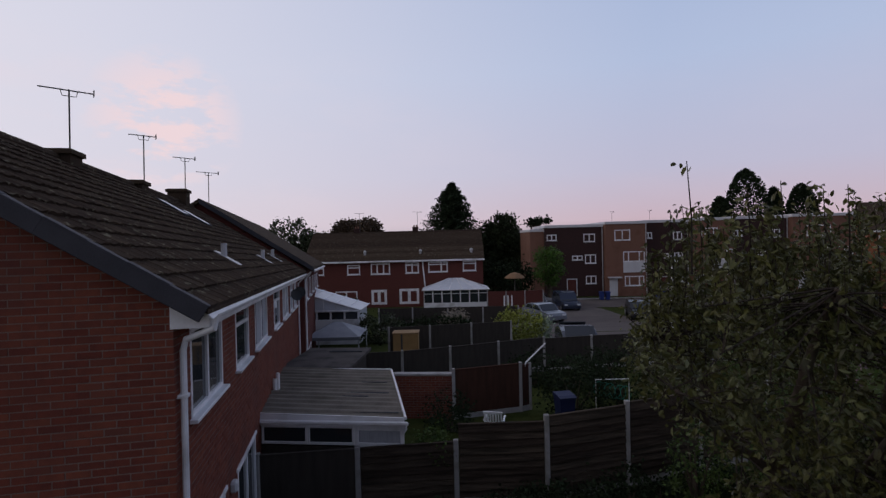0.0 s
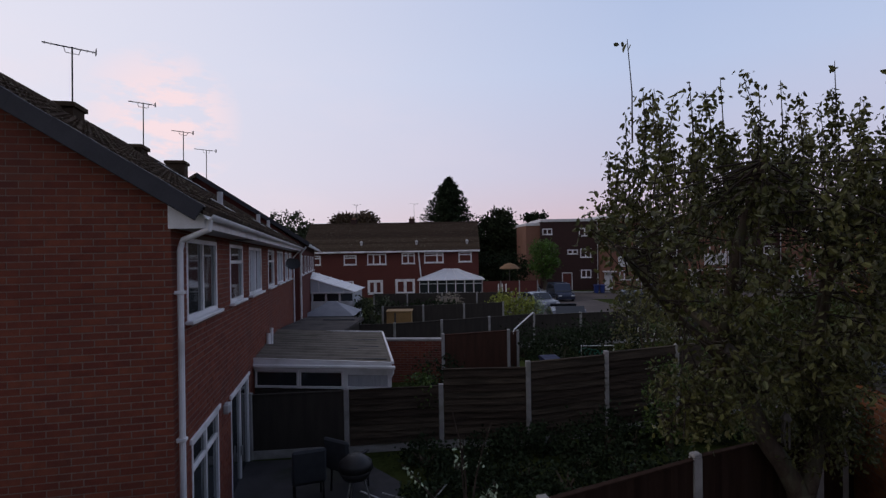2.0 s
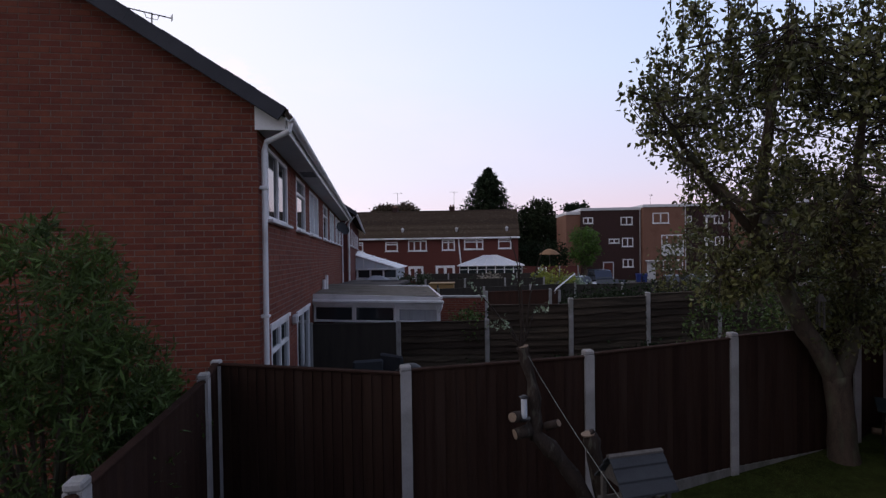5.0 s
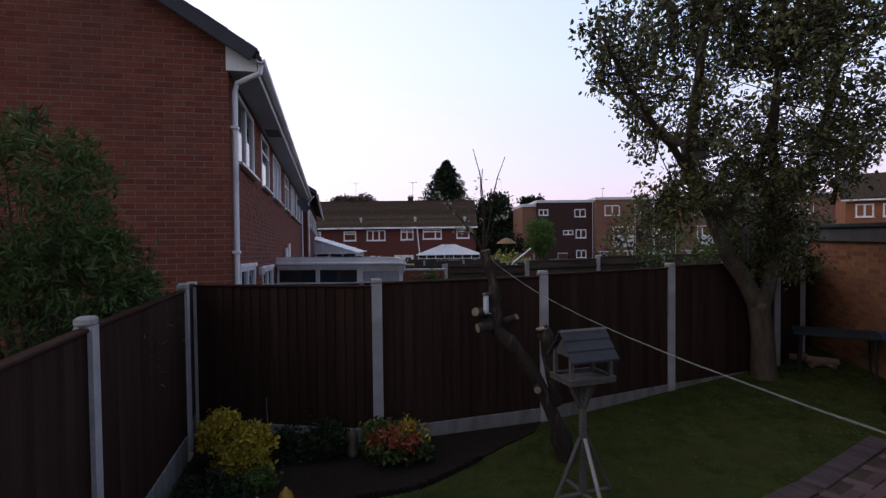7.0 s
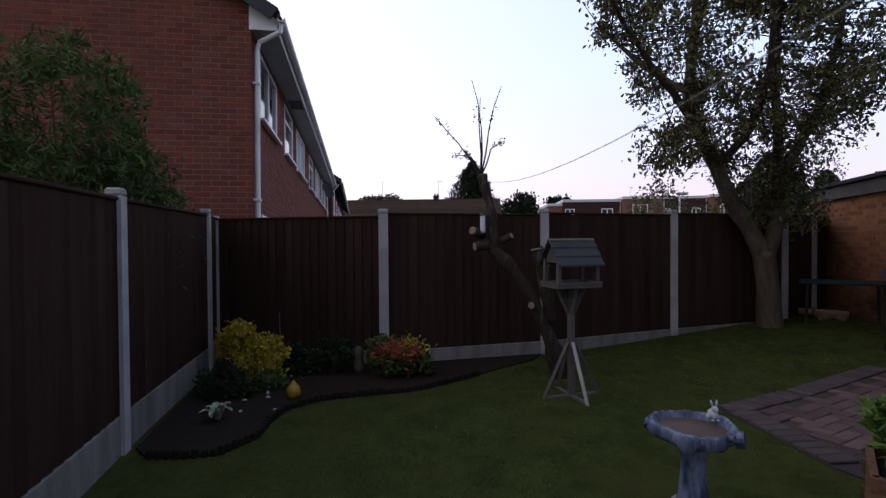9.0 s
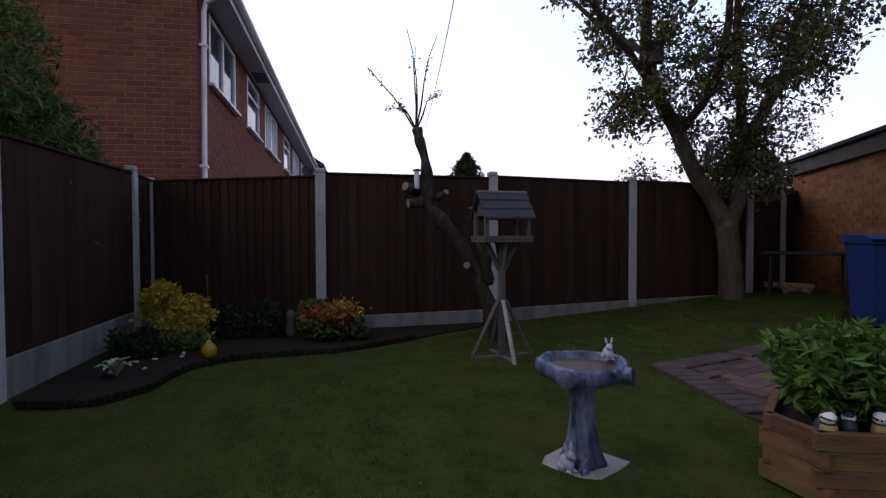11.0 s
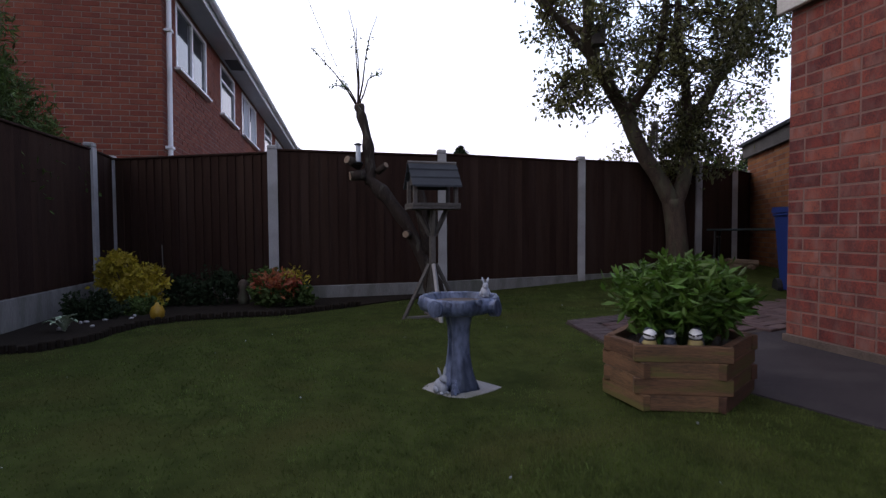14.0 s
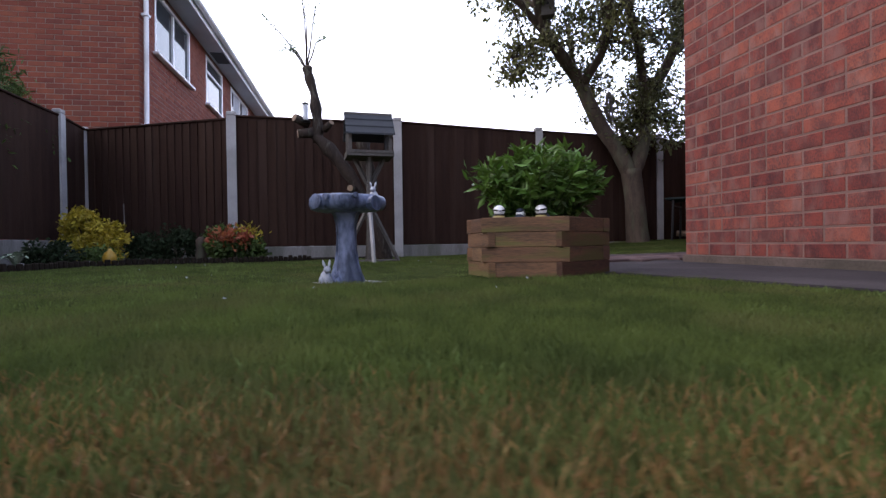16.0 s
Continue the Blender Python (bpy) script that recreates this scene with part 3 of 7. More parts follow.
def ground_grid(xs, ys, lift=0.0, keep=None):
    s = Shape()
    s.v = [(x, y, land(x, y) + lift) for y in ys for x in xs]
    w = len(xs)
    s.f = [(j * w + i, j * w + i + 1, (j + 1) * w + i + 1, (j + 1) * w + i) for j in range(len(ys) - 1) for i in range(w - 1)
           if keep is None or keep((xs[i] + xs[i + 1]) / 2, (ys[j] + ys[j + 1]) / 2)]
    return s


GX = axis_lines(-900, 900, -4, 7, 0.25)
GY = [q for q in axis_lines(-300, 9, -5, 8, 0.25) if q < 8] + [q for q in axis_lines(8, 1500, 8, 62, 0.5)]
tagged(part("ground", ground_grid(GX, GY), M_LAWN, smooth=True), "mown green lawn ground with worn patches", "ground", kind="structure")

# pieces of ground laid on it
DRIVE = [(3.35, -1.0), (3.02, -0.25), (2.72, 0.24), (2.52, 0.60), (2.33, 1.02), (3.3, 1.6), (4.2, 2.1), (6.0, 1.6), (7.5, -1.5), (6.0, -4.0), (4.2, -3.4)]
s = Shape().prism(DRIVE, -0.02, 0.008, "z")
tagged(part("pavement", s, M_ASPHALT), "dark asphalt path beside the lawn", "path", kind="structure")
PAVE = [(2.33, 1.02), (2.18, 2.05), (2.95, 2.50), (4.35, 3.45), (5.6, 4.0), (5.9, 2.9), (4.2, 2.1), (3.3, 1.6)]
s = Shape().prism(PAVE, -0.02, 0.010, "z")
patio = tagged(part("pavement_blocks", s, M_SAND), "red-grey block paved patch with sandy joints", "paving", kind="structure")


def inside(x, y, poly):
    k = False
    for (x0, y0), (x1, y1) in zip(poly, poly[1:] + poly[:1]):
        if (y0 > y) != (y1 > y) and x < (x1 - x0) * (y - y0) / (y1 - y0) + x0:
            k = not k
    return k


EDGE = [(-1.72, 0.98), (-1.50, 0.98), (-1.29, 1.04), (-1.17, 1.32), (-1.20, 1.62), (-1.18, 1.88), (-1.02, 2.10), (-0.85, 2.20), (-0.50, 2.33), (-0.21, 2.44), (0.07, 2.70), (0.35, 3.00), (0.62, 3.30), (0.95, 3.62)]
BED = EDGE + [(1.05, 3.90), (-0.66, 3.34), (-2.60, 3.64), (-2.36, 3.0), (-1.86, 1.1)]
s = Shape().prism(BED, -0.03, 0.014, "z")
tagged(part("ground_bed", s, M_SOIL), "dark bare soil of the planting bed along the fence", "soil bed", kind="structure")

# log-roll edging
edging = thing("edging", "dark short log edging round the planting bed", "edging", pose(-1.0, 2.0, 0))
rng = random.Random(5)
stick = Shape().tube([(0, 0, -0.02), (0, 0, 0.045), (0, 0, 0.052)], [0.022, 0.022, 0.016], 8).mesh("log")
stick.materials.append(M_SOIL)
logs = 0
for (xa, ya), (xb, yb) in zip(EDGE[:-3], EDGE[1:-2]):
    d = math.hypot(xb - xa, yb - ya)
    for i in range(int(d / 0.047)):
        f = (i + 0.5) / int(d / 0.047)
        part("log", stick, M_SOIL, edging, at=pose(xa + (xb - xa) * f + 1.0, ya + (yb - ya) * f - 2.0, rng.uniform(-0.006, 0.008)))


# ---- fences of the garden: concrete posts, gravel boards, feather-edge boards ----
def fence_post(owner, x, y, z0, z1, rz):
    h = z1 - z0
    s = Shape().prism([(-0.05, -0.045), (0.05, -0.045), (0.05, -0.02), (0.028, -0.02), (0.028, 0.02), (0.05, 0.02), (0.05, 0.045), (-0.05, 0.045), (-0.05, 0.02), (-0.028, 0.02), (-0.028, -0.02), (-0.05, -0.02)], -0.3, h - 0.05, "z")
    p = part("post", s, M_CONC, owner, "grey weathered concrete post", at=owner.matrix_basis.inverted() @ pose(x, y, z0, 0, 0, rz))
    part("cap", Shape().box(-0.052, 0.052, -0.047, 0.047, h - 0.05, h, c=0.012), M_CONC, p)


def fence_bay(owner, a, b, low, top, seed, board):
    """A bay between two posts, each (x, y); board: the gravel board's top edge."""
    ln = math.hypot(b[0] - a[0], b[1] - a[1])
    rz = math.degrees(math.atan2(b[1] - a[1], b[0] - a[0]))
    r = random.Random(seed)
    at = owner.matrix_basis.inverted() @ pose(a[0], a[1], 0, 0, 0, rz)
    part("gravel_board", Shape().box(0.03, ln - 0.03, -0.022, 0.022, low - 0.14, board, c=0.006), M_GRAVEL, owner, "grey stained concrete gravel board with shade in its tone", at=at)
    pnl = part("panel", Shape().box(0.03, ln - 0.03, -0.032, 0.034, top, top + 0.022, c=0.005), M_FENCE, owner, "capping of the fence panel", at=at)
    for z in (board + 0.12, (top + board) / 2, top - 0.16):
        part("rail", Shape().box(0.03, ln - 0.03, 0.016, 0.05, z - 0.035, z + 0.035, c=0.004), M_FENCE, pnl)
    x = 0.04
    while x < ln - 0.05:
        w = min(0.112, ln - 0.04 - x)
        if w > 0.03:
            s = Shape().prism([(x, -0.002), (x + w + 0.012, -0.020), (x + w + 0.012, -0.004), (x, 0.012)], board + 0.004, top + r.uniform(-0.004, 0.0), "z")
            part("slat", s, M_FENCE, pnl)
        x += 0.102


BACK = [(-2.66, 3.70, 0.0), (-0.66, 3.38, 0.0), (1.11, 3.98, 0.02), (2.90, 4.84, 0.07), (4.75, 5.62, 0.14), (5.65, 6.40, 0.15), (6.24, 6.96, 0.15)]
TOPS = [1.62, 1.66, 1.68, 1.70, 1.72, 1.72, 1.72]
LEFT = [(-2.42, 3.05, 0.0), (-1.93, 1.05, 0.0), (-1.41, -0.80, 0.0), (-0.88, -2.62, 0.0), (-0.36, -4.46, 0.0)]
back_fence = thing("garden_fence", "dark brown feather-edge board fence with grey concrete posts", "fence", pose(*BACK[0]))
side_fence = thing("garden_fence", "dark brown feather-edge side fence with grey concrete posts and gravel boards", "fence", pose(*LEFT[0]))
for (x, y, z), t in zip(BACK, TOPS):
    fence_post(back_fence, x, y, z, t, 16)
for i, (x, y, z) in enumerate(LEFT):
    fence_post(side_fence, x, y, z, 1.66, -74)
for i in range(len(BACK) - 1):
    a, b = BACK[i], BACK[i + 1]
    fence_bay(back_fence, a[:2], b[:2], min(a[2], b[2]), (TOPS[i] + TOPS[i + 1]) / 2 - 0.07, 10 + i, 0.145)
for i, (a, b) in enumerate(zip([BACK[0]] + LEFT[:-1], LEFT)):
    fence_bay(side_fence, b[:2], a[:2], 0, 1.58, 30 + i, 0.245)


# ---- pear tree ----
def limb(s, pts, radii, n=9, knob=0.0):
    """A smooth tapered limb through the points."""
    p = [Vector(q) for q in pts]
    out, rr = [], []
    for i in range(len(p) - 1):
        a, b, c, d = p[max(i - 1, 0)], p[i], p[i + 1], p[min(i + 2, len(p) - 1)]
        for k in range(4):
            t = k / 4
            out.append(0.5 * ((2 * b) + (c - a) * t + (2 * a - 5 * b + 4 * c - d) * t * t + (3 * b - a - 3 * c + d) * t ** 3))
            rr.append(radii[i] + (radii[i + 1] - radii[i]) * t)
    out.append(p[-1])
    rr.append(radii[-1])
    out = [q + Vector((noise.noise(q * 3), noise.noise(q * 3 + Vector((9, 0, 0))), 0)) * 0.03 for q in out]
    rr = [q * (1 + knob * noise.noise(p * 9) + 0.6 * knob * noise.noise(p * 23)) for p, q in zip(out, rr)]
    s.tube(out, rr, n)
    return out


tree = thing("pear_tree", "old pear tree with forked trunk and sparse glossy green leaves", "tree", pose(4.28, 5.11, 0.13))
O = Vector((4.30, 4.86, 0.13))


def L(*q):
    return [Vector(p) - O for p in q]


tr = Shape()
limb(tr, L((4.32, 4.86, -0.1), (4.30, 4.86, 0.25), (4.26, 4.85, 0.7), (4.22, 4.85, 1.15)), [0.20, 0.155, 0.135, 0.14], 12)
part("trunk", tr, M_BARK, tree, smooth=True)
BOUGHS = [
    (L((4.22, 4.85, 1.08), (3.98, 4.80, 1.48), (3.73, 4.75, 1.86), (3.46, 4.65, 2.38), (3.0, 4.2, 2.8), (2.8, 3.75, 3.35), (2.75, 3.4, 4.0), (2.75, 3.1, 4.6)), [0.12, 0.105, 0.10, 0.09, 0.075, 0.06, 0.04, 0.02]),
    (L((4.24, 4.86, 1.05), (4.40, 4.90, 1.50), (4.47, 4.95, 2.10), (4.82, 5.0, 2.70), (5.00, 4.8, 3.35), (5.0, 4.5, 4.2)), [0.11, 0.095, 0.085, 0.07, 0.055, 0.03]),
    (L((4.47, 4.95, 2.05), (4.32, 4.7, 2.62), (4.05, 4.3, 3.2), (3.9, 3.9, 4.2)), [0.07, 0.06, 0.05, 0.025]),
    (L((3.52, 4.70, 2.25), (3.75, 4.3, 2.70), (3.7, 3.8, 3.3), (3.5, 3.3, 4.1)), [0.06, 0.05, 0.04, 0.02]),
    (L((3.0, 4.2, 2.80), (2.55, 3.85, 3.15), (2.1, 3.5, 3.5), (1.6, 3.0, 3.95)), [0.05, 0.04, 0.03, 0.016]),
    (L((2.9, 4.0, 3.05), (2.5, 4.4, 3.5), (2.0, 4.6, 4.1)), [0.045, 0.035, 0.016]),
    (L((4.85, 5.0, 2.75), (5.3, 5.3, 3.2), (5.7, 5.4, 3.9)), [0.05, 0.035, 0.016]),
    (L((3.05, 4.25, 2.76), (2.75, 4.1, 2.62), (2.5, 3.95, 2.46)), [0.035, 0.022, 0.010]),
    (L((3.73, 4.75, 1.90), (3.55, 5.2, 2.6), (3.5, 5.6, 3.5)), [0.06, 0.045, 0.02]),
]
nodes = []
for pts, rad in BOUGHS:
    s = Shape()
    out = limb(s, pts, rad)
    part("limb", s, M_BARK, tree, smooth=True)
    nodes += out[len(out) // 3:]
nodes_np = np.array([tuple(q) for q in nodes])
r = np.random.default_rng(11)
ends = []
while len(ends) < 350:
    q = blob_points(r, 1, (3.35, 4.05, 3.75), (2.35, 1.75, 1.35), 0.4)[0]
    if q[2] < 2.6 and r.random() < 0.55 or q[0] < 1.52 + 0.75 * max(0, 4.1 - q[2]) + 0.2 * max(0, q[1] - 3.0):
        continue
    if q[2] > 4.45 and q[0] < 0.40 * (q[1] + 0.45):
        continue
    ends.append(q)
for k in range(105):  # upright shoots on top
    a, b = r.uniform(1.7, 5.2), r.uniform(2.6, 5.2)
    if a > 0.40 * (b + 0.45):
        ends.append((a, b, 4.72 + r.uniform(0.0, 0.62)))
ends += [(1.40, 3.25, 4.15), (1.55, 3.3, 4.3), (2.1, 3.4, 2.9)]
for k in range(26):  # towards the garage
    ends.append((r.uniform(4.8, 5.6), r.uniform(4.4, 5.3), r.uniform(2.65, 3.9)))
for k in range(42):  # between the forks
    ends.append((r.uniform(3.6, 4.5), r.uniform(4.5, 5.3), r.uniform(1.8, 3.0)))
for k in range(26):  # a low hanging spray
    ends.append((r.uniform(2.35, 3.1), r.uniform(3.5, 4.4), r.uniform(2.1, 2.7)))
for k in range(40):  # beside the trunk
    ends.append((r.uniform(4.2, 4.95), r.uniform(4.5, 5.3), r.uniform(1.5, 2.5)))
for k in range(26):  # sprays low round the trunk
    ends.append((r.uniform(4.0, 4.9), r.uniform(4.5, 5.3), r.uniform(1.35, 2.3)))
tw, leaves = Shape(), []
for q in ends:
    q = np.asarray(q) - np.array(O)
    d = np.linalg.norm(nodes_np - q, axis=1) + 0.8 * np.maximum(0, nodes_np[:, 2] - q[2])
    a = nodes_np[int(np.argmin(d + r.uniform(0, 0.75, len(d))))] + r.normal(size=3) * 0.02
    mid = (a + q) / 2 + r.normal(size=3) * 0.14 + [0, 0, -0.06]
    if q[2] > 4.55:
        mid = np.array([q[0] + r.normal() * 0.06, q[1] + r.normal() * 0.06, q[2] - 0.75])
    pts = [a, mid, (mid + q) / 2 + r.normal(size=3) * 0.03, q]
    tw.tube(pts, [0.0075, 0.0055, 0.004, 0.0025], 4)
    span = np.linalg.norm(q - mid)
    k = int(36 + 48 * span)
    f = r.uniform(0, 1, (k, 1)) ** 0.8
    line = np.where(f < 0.5, mid + (pts[2] - mid) * f * 2, pts[2] + (q - pts[2]) * (f * 2 - 1))
    leaves.append(line + r.normal(size=(k, 3)) * (0.030 if q[2] > 4.55 else 0.070))
for x, y, z, n in ((1.65, 2.92, 5.48, 4), (2.40, 3.55, 5.34, 14), (2.69, 3.6, 5.40, 11), (3.02, 3.6, 5.33, 16), (3.21, 3.6, 5.36, 12), (3.9, 3.9, 5.62, 5), (4.4, 3.6, 5.50, 6)):  # tall bare shoots with leafy tips
    q = np.array((x, y, z)) - np.array(O)
    foot = q + [0.06, 0.08, -0.75]
    tw.tube([foot, (foot + q) / 2 + [0.02, 0.01, 0.0], q], [0.007, 0.005, 0.003], 5)
    leaves.append(q - [0, 0, 1] * r.uniform(0, 0.018 * n, (n, 1)) + r.normal(size=(n, 3)) * [0.03, 0.03, 0.012])
part("twig_work", tw, M_BARK_SHADED, tree, kind="stuff")
leaf_cloud("crown", np.concatenate(leaves), M_LEAF, 0.056, tree, "glossy green leaves with gaps", seed=4, droop=0.7, aspect=0.56, kind="stuff", rounded=True)
# wind chime in the tree
chime = thing("wind_chime", "wooden wind chime hanging from a limb of the pear tree", "wind chime", pose(3.84, 4.80, 1.98))
part("top", Shape().lathe([(0.015, 0.16), (0.05, 0.10), (0.055, 0.08)], 10), M_WOOD, chime)
for k in range(5):
    a = k * 1.256
    part("pipe", Shape().tube([(0.035 * math.cos(a), 0.035 * math.sin(a), 0.08), (0.037 * math.cos(a), 0.037 * math.sin(a), -0.24 + 0.03 * k)], 0.011, 6), M_WOOD, chime)
part("hanger", Shape().tube([(0, 0, 0.16), (-0.02, 0.05, 0.42)], 0.003, 4), M_BLACK, chime)

# nest box on the left limb
nest = thing("nest_box", "weathered wooden nest box fixed to a limb of the pear tree", "nest box", pose(2.97, 4.22, 2.92, 0, 0, -12))
part("body", Shape().box(-0.08, 0.08, -0.07, 0.07, 0.0, 0.20, c=0.004), M_WOOD, nest)
part("roof", Shape().prism([(-0.115, 0.19), (0.10, 0.235), (0.10, 0.255), (-0.115, 0.21)], -0.10, 0.10, "x"), M_WOOD, nest)
# the box is solid: a black disc gives the hole's shade
part("entrance", Shape().tube([(0, -0.072, 0.14), (0, -0.06, 0.14)], 0.018, 12), M_BLACK, nest, "black disc painted as the shade in the round entrance hole")
part("batten", Shape().box(-0.025, 0.025, 0.07, 0.09, -0.08, 0.30, c=0.003), M_WOOD, nest)

# ---- lopped tree with a few thin shoots ----
stump = thing("lopped_tree", "leaning lopped fruit tree with sawn limbs and bare shoots", "tree stump", pose(1.12, 2.95, -0.03))
q0 = Vector((1.12, 2.80, 0))


def S(*q):
    return [Vector(p) - q0 for p in q]


s = Shape()
limb(s, S((1.14, 2.82, -0.1), (1.07, 2.78, 0.25), (0.87, 2.74, 0.72), (0.66, 2.72, 1.08), (0.45, 2.70, 1.30), (0.40, 2.70, 1.34)), [0.090, 0.078, 0.062, 0.060, 0.062, 0.05], 11, 0.5)
part("trunk", s, M_BARK_SHADED, stump, smooth=True)
s = Shape()
limb(s, S((0.50, 2.71, 1.22), (0.48, 2.71, 1.45), (0.46, 2.72, 1.64), (0.42, 2.72, 1.82), (0.39, 2.72, 1.97)), [0.058, 0.052, 0.049, 0.045, 0.044], 10, 0.5)
part("limb", s, M_BARK_SHADED, stump, smooth=True)
s = Shape()
limb(s, S((1.00, 2.78, 0.55), (0.98, 2.76, 0.90), (0.93, 2.74, 1.20), (0.90, 2.74, 1.26)), [0.066, 0.070, 0.068, 0.066], 10, 0.5)
part("limb", s, M_BARK_SHADED, stump, smooth=True)
for p, d, rad in (((0.34, 2.66, 1.42), (-0.05, -0.07, 0.02), 0.042), ((0.38, 2.66, 1.30), (-0.07, -0.03, -0.01), 0.045), ((0.60, 2.66, 1.36), (0.05, -0.04, 0.03), 0.03), ((0.84, 2.66, 0.74), (-0.01, -0.05, 0.0), 0.035)):
    p, d = Vector(p) - q0, Vector(d)
    part("sawn_stub", Shape().tube([p - d * 0.8, p + d], [rad * 1.15, rad], 9), M_BARK_SHADED, stump, smooth=True)
    part("cut_face", Shape().tube([p + d * 0.98, p + d * 1.06], [rad * 0.9, rad * 0.88], 9), M_CUT, stump)
part("cut_face", Shape().tube(S((0.39, 2.72, 1.967), (0.388, 2.72, 1.977)), 0.043, 10), M_CUT, stump)
part("cut_face", Shape().tube(S((0.90, 2.74, 1.258), (0.898, 2.74, 1.268)), 0.058, 10), M_CUT, stump)
rs = np.random.default_rng(3)
tiny = []
for tip, mid in (((0.29, 2.74, 2.88), (0.36, 2.73, 2.40)), ((0.37, 2.72, 2.70), (0.38, 2.72, 2.40)), ((0.57, 2.70, 2.80), (0.45, 2.71, 2.40)), ((-0.06, 2.68, 2.52), (0.16, 2.70, 2.27)), ((0.60, 2.76, 2.30), (0.47, 2.74, 2.22)), ((0.22, 2.66, 2.20), (0.30, 2.70, 2.10)), ((0.10, 2.7, 2.15), (0.28, 2.7, 2.14))):
    a, m, t = np.array((0.37, 2.72, 1.95)), np.array(mid), np.array(tip)
    shoot = Shape().tube([tuple(p - np.array(q0)) for p in (a, (a + m) / 2 + [0.01, 0, 0], m, (m + t) / 2 + rs.normal(size=3) * 0.012, t)], [0.009, 0.008, 0.006, 0.0045, 0.003], 5)
    part("shoot", shoot, M_BARK_SHADED, stump, "thin bare shoot")
    for k in range(10 if tip[2] > 2.6 else 24):
        f = rs.uniform(0.15, 0.95)
        tiny.append(m + (t - m) * f * (0.55 if tip[2] > 2.75 else 1) + rs.normal(size=3) * 0.014 - np.array(q0))
leaf_cloud("bud_leaves", tiny, M_LEAF_V, 0.034, stump, "tiny pale leaves on the shoots", seed=8, kind="stuff")
feeder = thing("bird_feeder", "clear tube bird feeder fixed to the lopped tree", "bird feeder", pose(0.385, 2.79, 1.39))
part("tube", Shape().lathe([(0.022, 0.0), (0.024, 0.02), (0.024, 0.15), (0.022, 0.16)], 12), M_POLY, feeder, "clear plastic feeder tube", smooth=True)
part("lid", Shape().lathe([(0.036, 0.16), (0.038, 0.167), (0.015, 0.18)], 12), M_BLACK, feeder)
part("tray", Shape().lathe([(0.03, -0.02), (0.048, -0.012), (0.05, 0.0), (0.03, 0.0)], 12), M_BLACK, feeder)

# ---- bird table ----
bt = thing("bird_table", "weathered wooden bird table with felted pitched roof, standing on the lawn", "bird table", pose(1.11, 2.33, -0.04, 0, 0, 19))
part("post", Shape().box(-0.024, 0.024, -0.024, 0.024, 0.06, 0.97, c=0.004), M_WOOD, bt)
for k, (dx, dy) in enumerate(((-0.26, 0.0), (0.0, -0.26), (0.26, 0.0), (0.0, 0.26))):
    d = Vector((dx, dy, 0)).normalized()
    a, b = d * 0.03 + Vector((0, 0, 0.50)), d * 0.27 + Vector((0, 0, 0.01))
    part("leg", Shape().tube([a, b], 0.018, 4), M_WOOD if k != 1 else M_CONC, bt, "pale weathered leg" if k == 1 else "")
part("base_rail", Shape().box(-0.24, 0.24, -0.02, 0.02, 0.02, 0.06, c=0.004, m=pose(0, 0, 0, 0, 0, 0)), M_WOOD, bt)
part("base_rail", Shape().box(-0.24, 0.24, -0.02, 0.02, 0.021, 0.058, c=0.004, m=pose(0, 0, 0, 0, 0, 90)), M_WOOD, bt)
part("tray", Shape().box(-0.205, 0.205, -0.15, 0.15, 0.96, 0.985, c=0.004), M_WOOD, bt)
for y in (-0.145, 0.145):
    part("tray_edge", Shape().box(-0.205, 0.205, y - 0.008, y + 0.008, 0.985, 1.012, c=0.003), M_WOOD, bt)
for x in (-0.198, 0.198):
    part("tray_edge", Shape().box(x - 0.008, x + 0.008, -0.135, 0.135, 0.985, 1.012, c=0.003), M_WOOD, bt)
for x in (-0.175, 0.175):
    for y in (-0.115, 0.115):
        part("corner_post", Shape().box(x - 0.016, x + 0.016, y - 0.016, y + 0.016, 0.985, 1.20, c=0.003), M_WOOD, bt)
for sx in (-1, 1):
    part("gable", Shape().prism([(-0.13, 1.17), (0.13, 1.17), (0, 1.33)], sx * 0.165 - 0.008, sx * 0.165 + 0.008, "x"), M_WOOD, bt)
    part("brace", Shape().tube([(0.02 * sx, 0, 0.74), (0.13 * sx, 0, 0.965)], 0.022, 4), M_WOOD, bt)
    part("brace", Shape().tube([(0, 0.02 * sx, 0.74), (0, 0.10 * sx, 0.965)], 0.020, 4), M_WOOD, bt)
    for k in range(3):
        u0, u1 = k / 3, (k + 1.12) / 3
        y0, z0, y1, z1 = sx * 0.175 * u0, 1.36 - 0.215 * u0, sx * 0.175 * u1, 1.36 - 0.215 * u1
        up = 0.012 - 0.004 * k
        part("roof_board", Shape().prism([(y0, z0 - 0.010), (y1, z1 + 0.004), (y1, z1 + 0.020), (y0, z0 + 0.004)], -0.21, 0.21, "x"), M_FELT, bt, "dark felted roof board")
part("ridge", Shape().prism([(-0.022, 1.345), (0, 1.355), (0.022, 1.345), (0.022, 1.358), (0, 1.370), (-0.022, 1.358)], -0.212, 0.212, "x"), M_WOOD, bt, "pale ridge strip")

# ---- bird bath ----
bath = thing("bird_bath", "blue-grey resin bird bath shaped like a tree stump with carved animals", "bird bath", pose(1.36, 0.54, -0.055, 0, 0, 12))
part("slab", Shape().box(-0.155, 0.155, -0.155, 0.155, -0.03, 0.009, c=0.005, m=pose(0, 0, 0, 0, 0, 34)), M_CONC, bath, "pale square concrete slab")


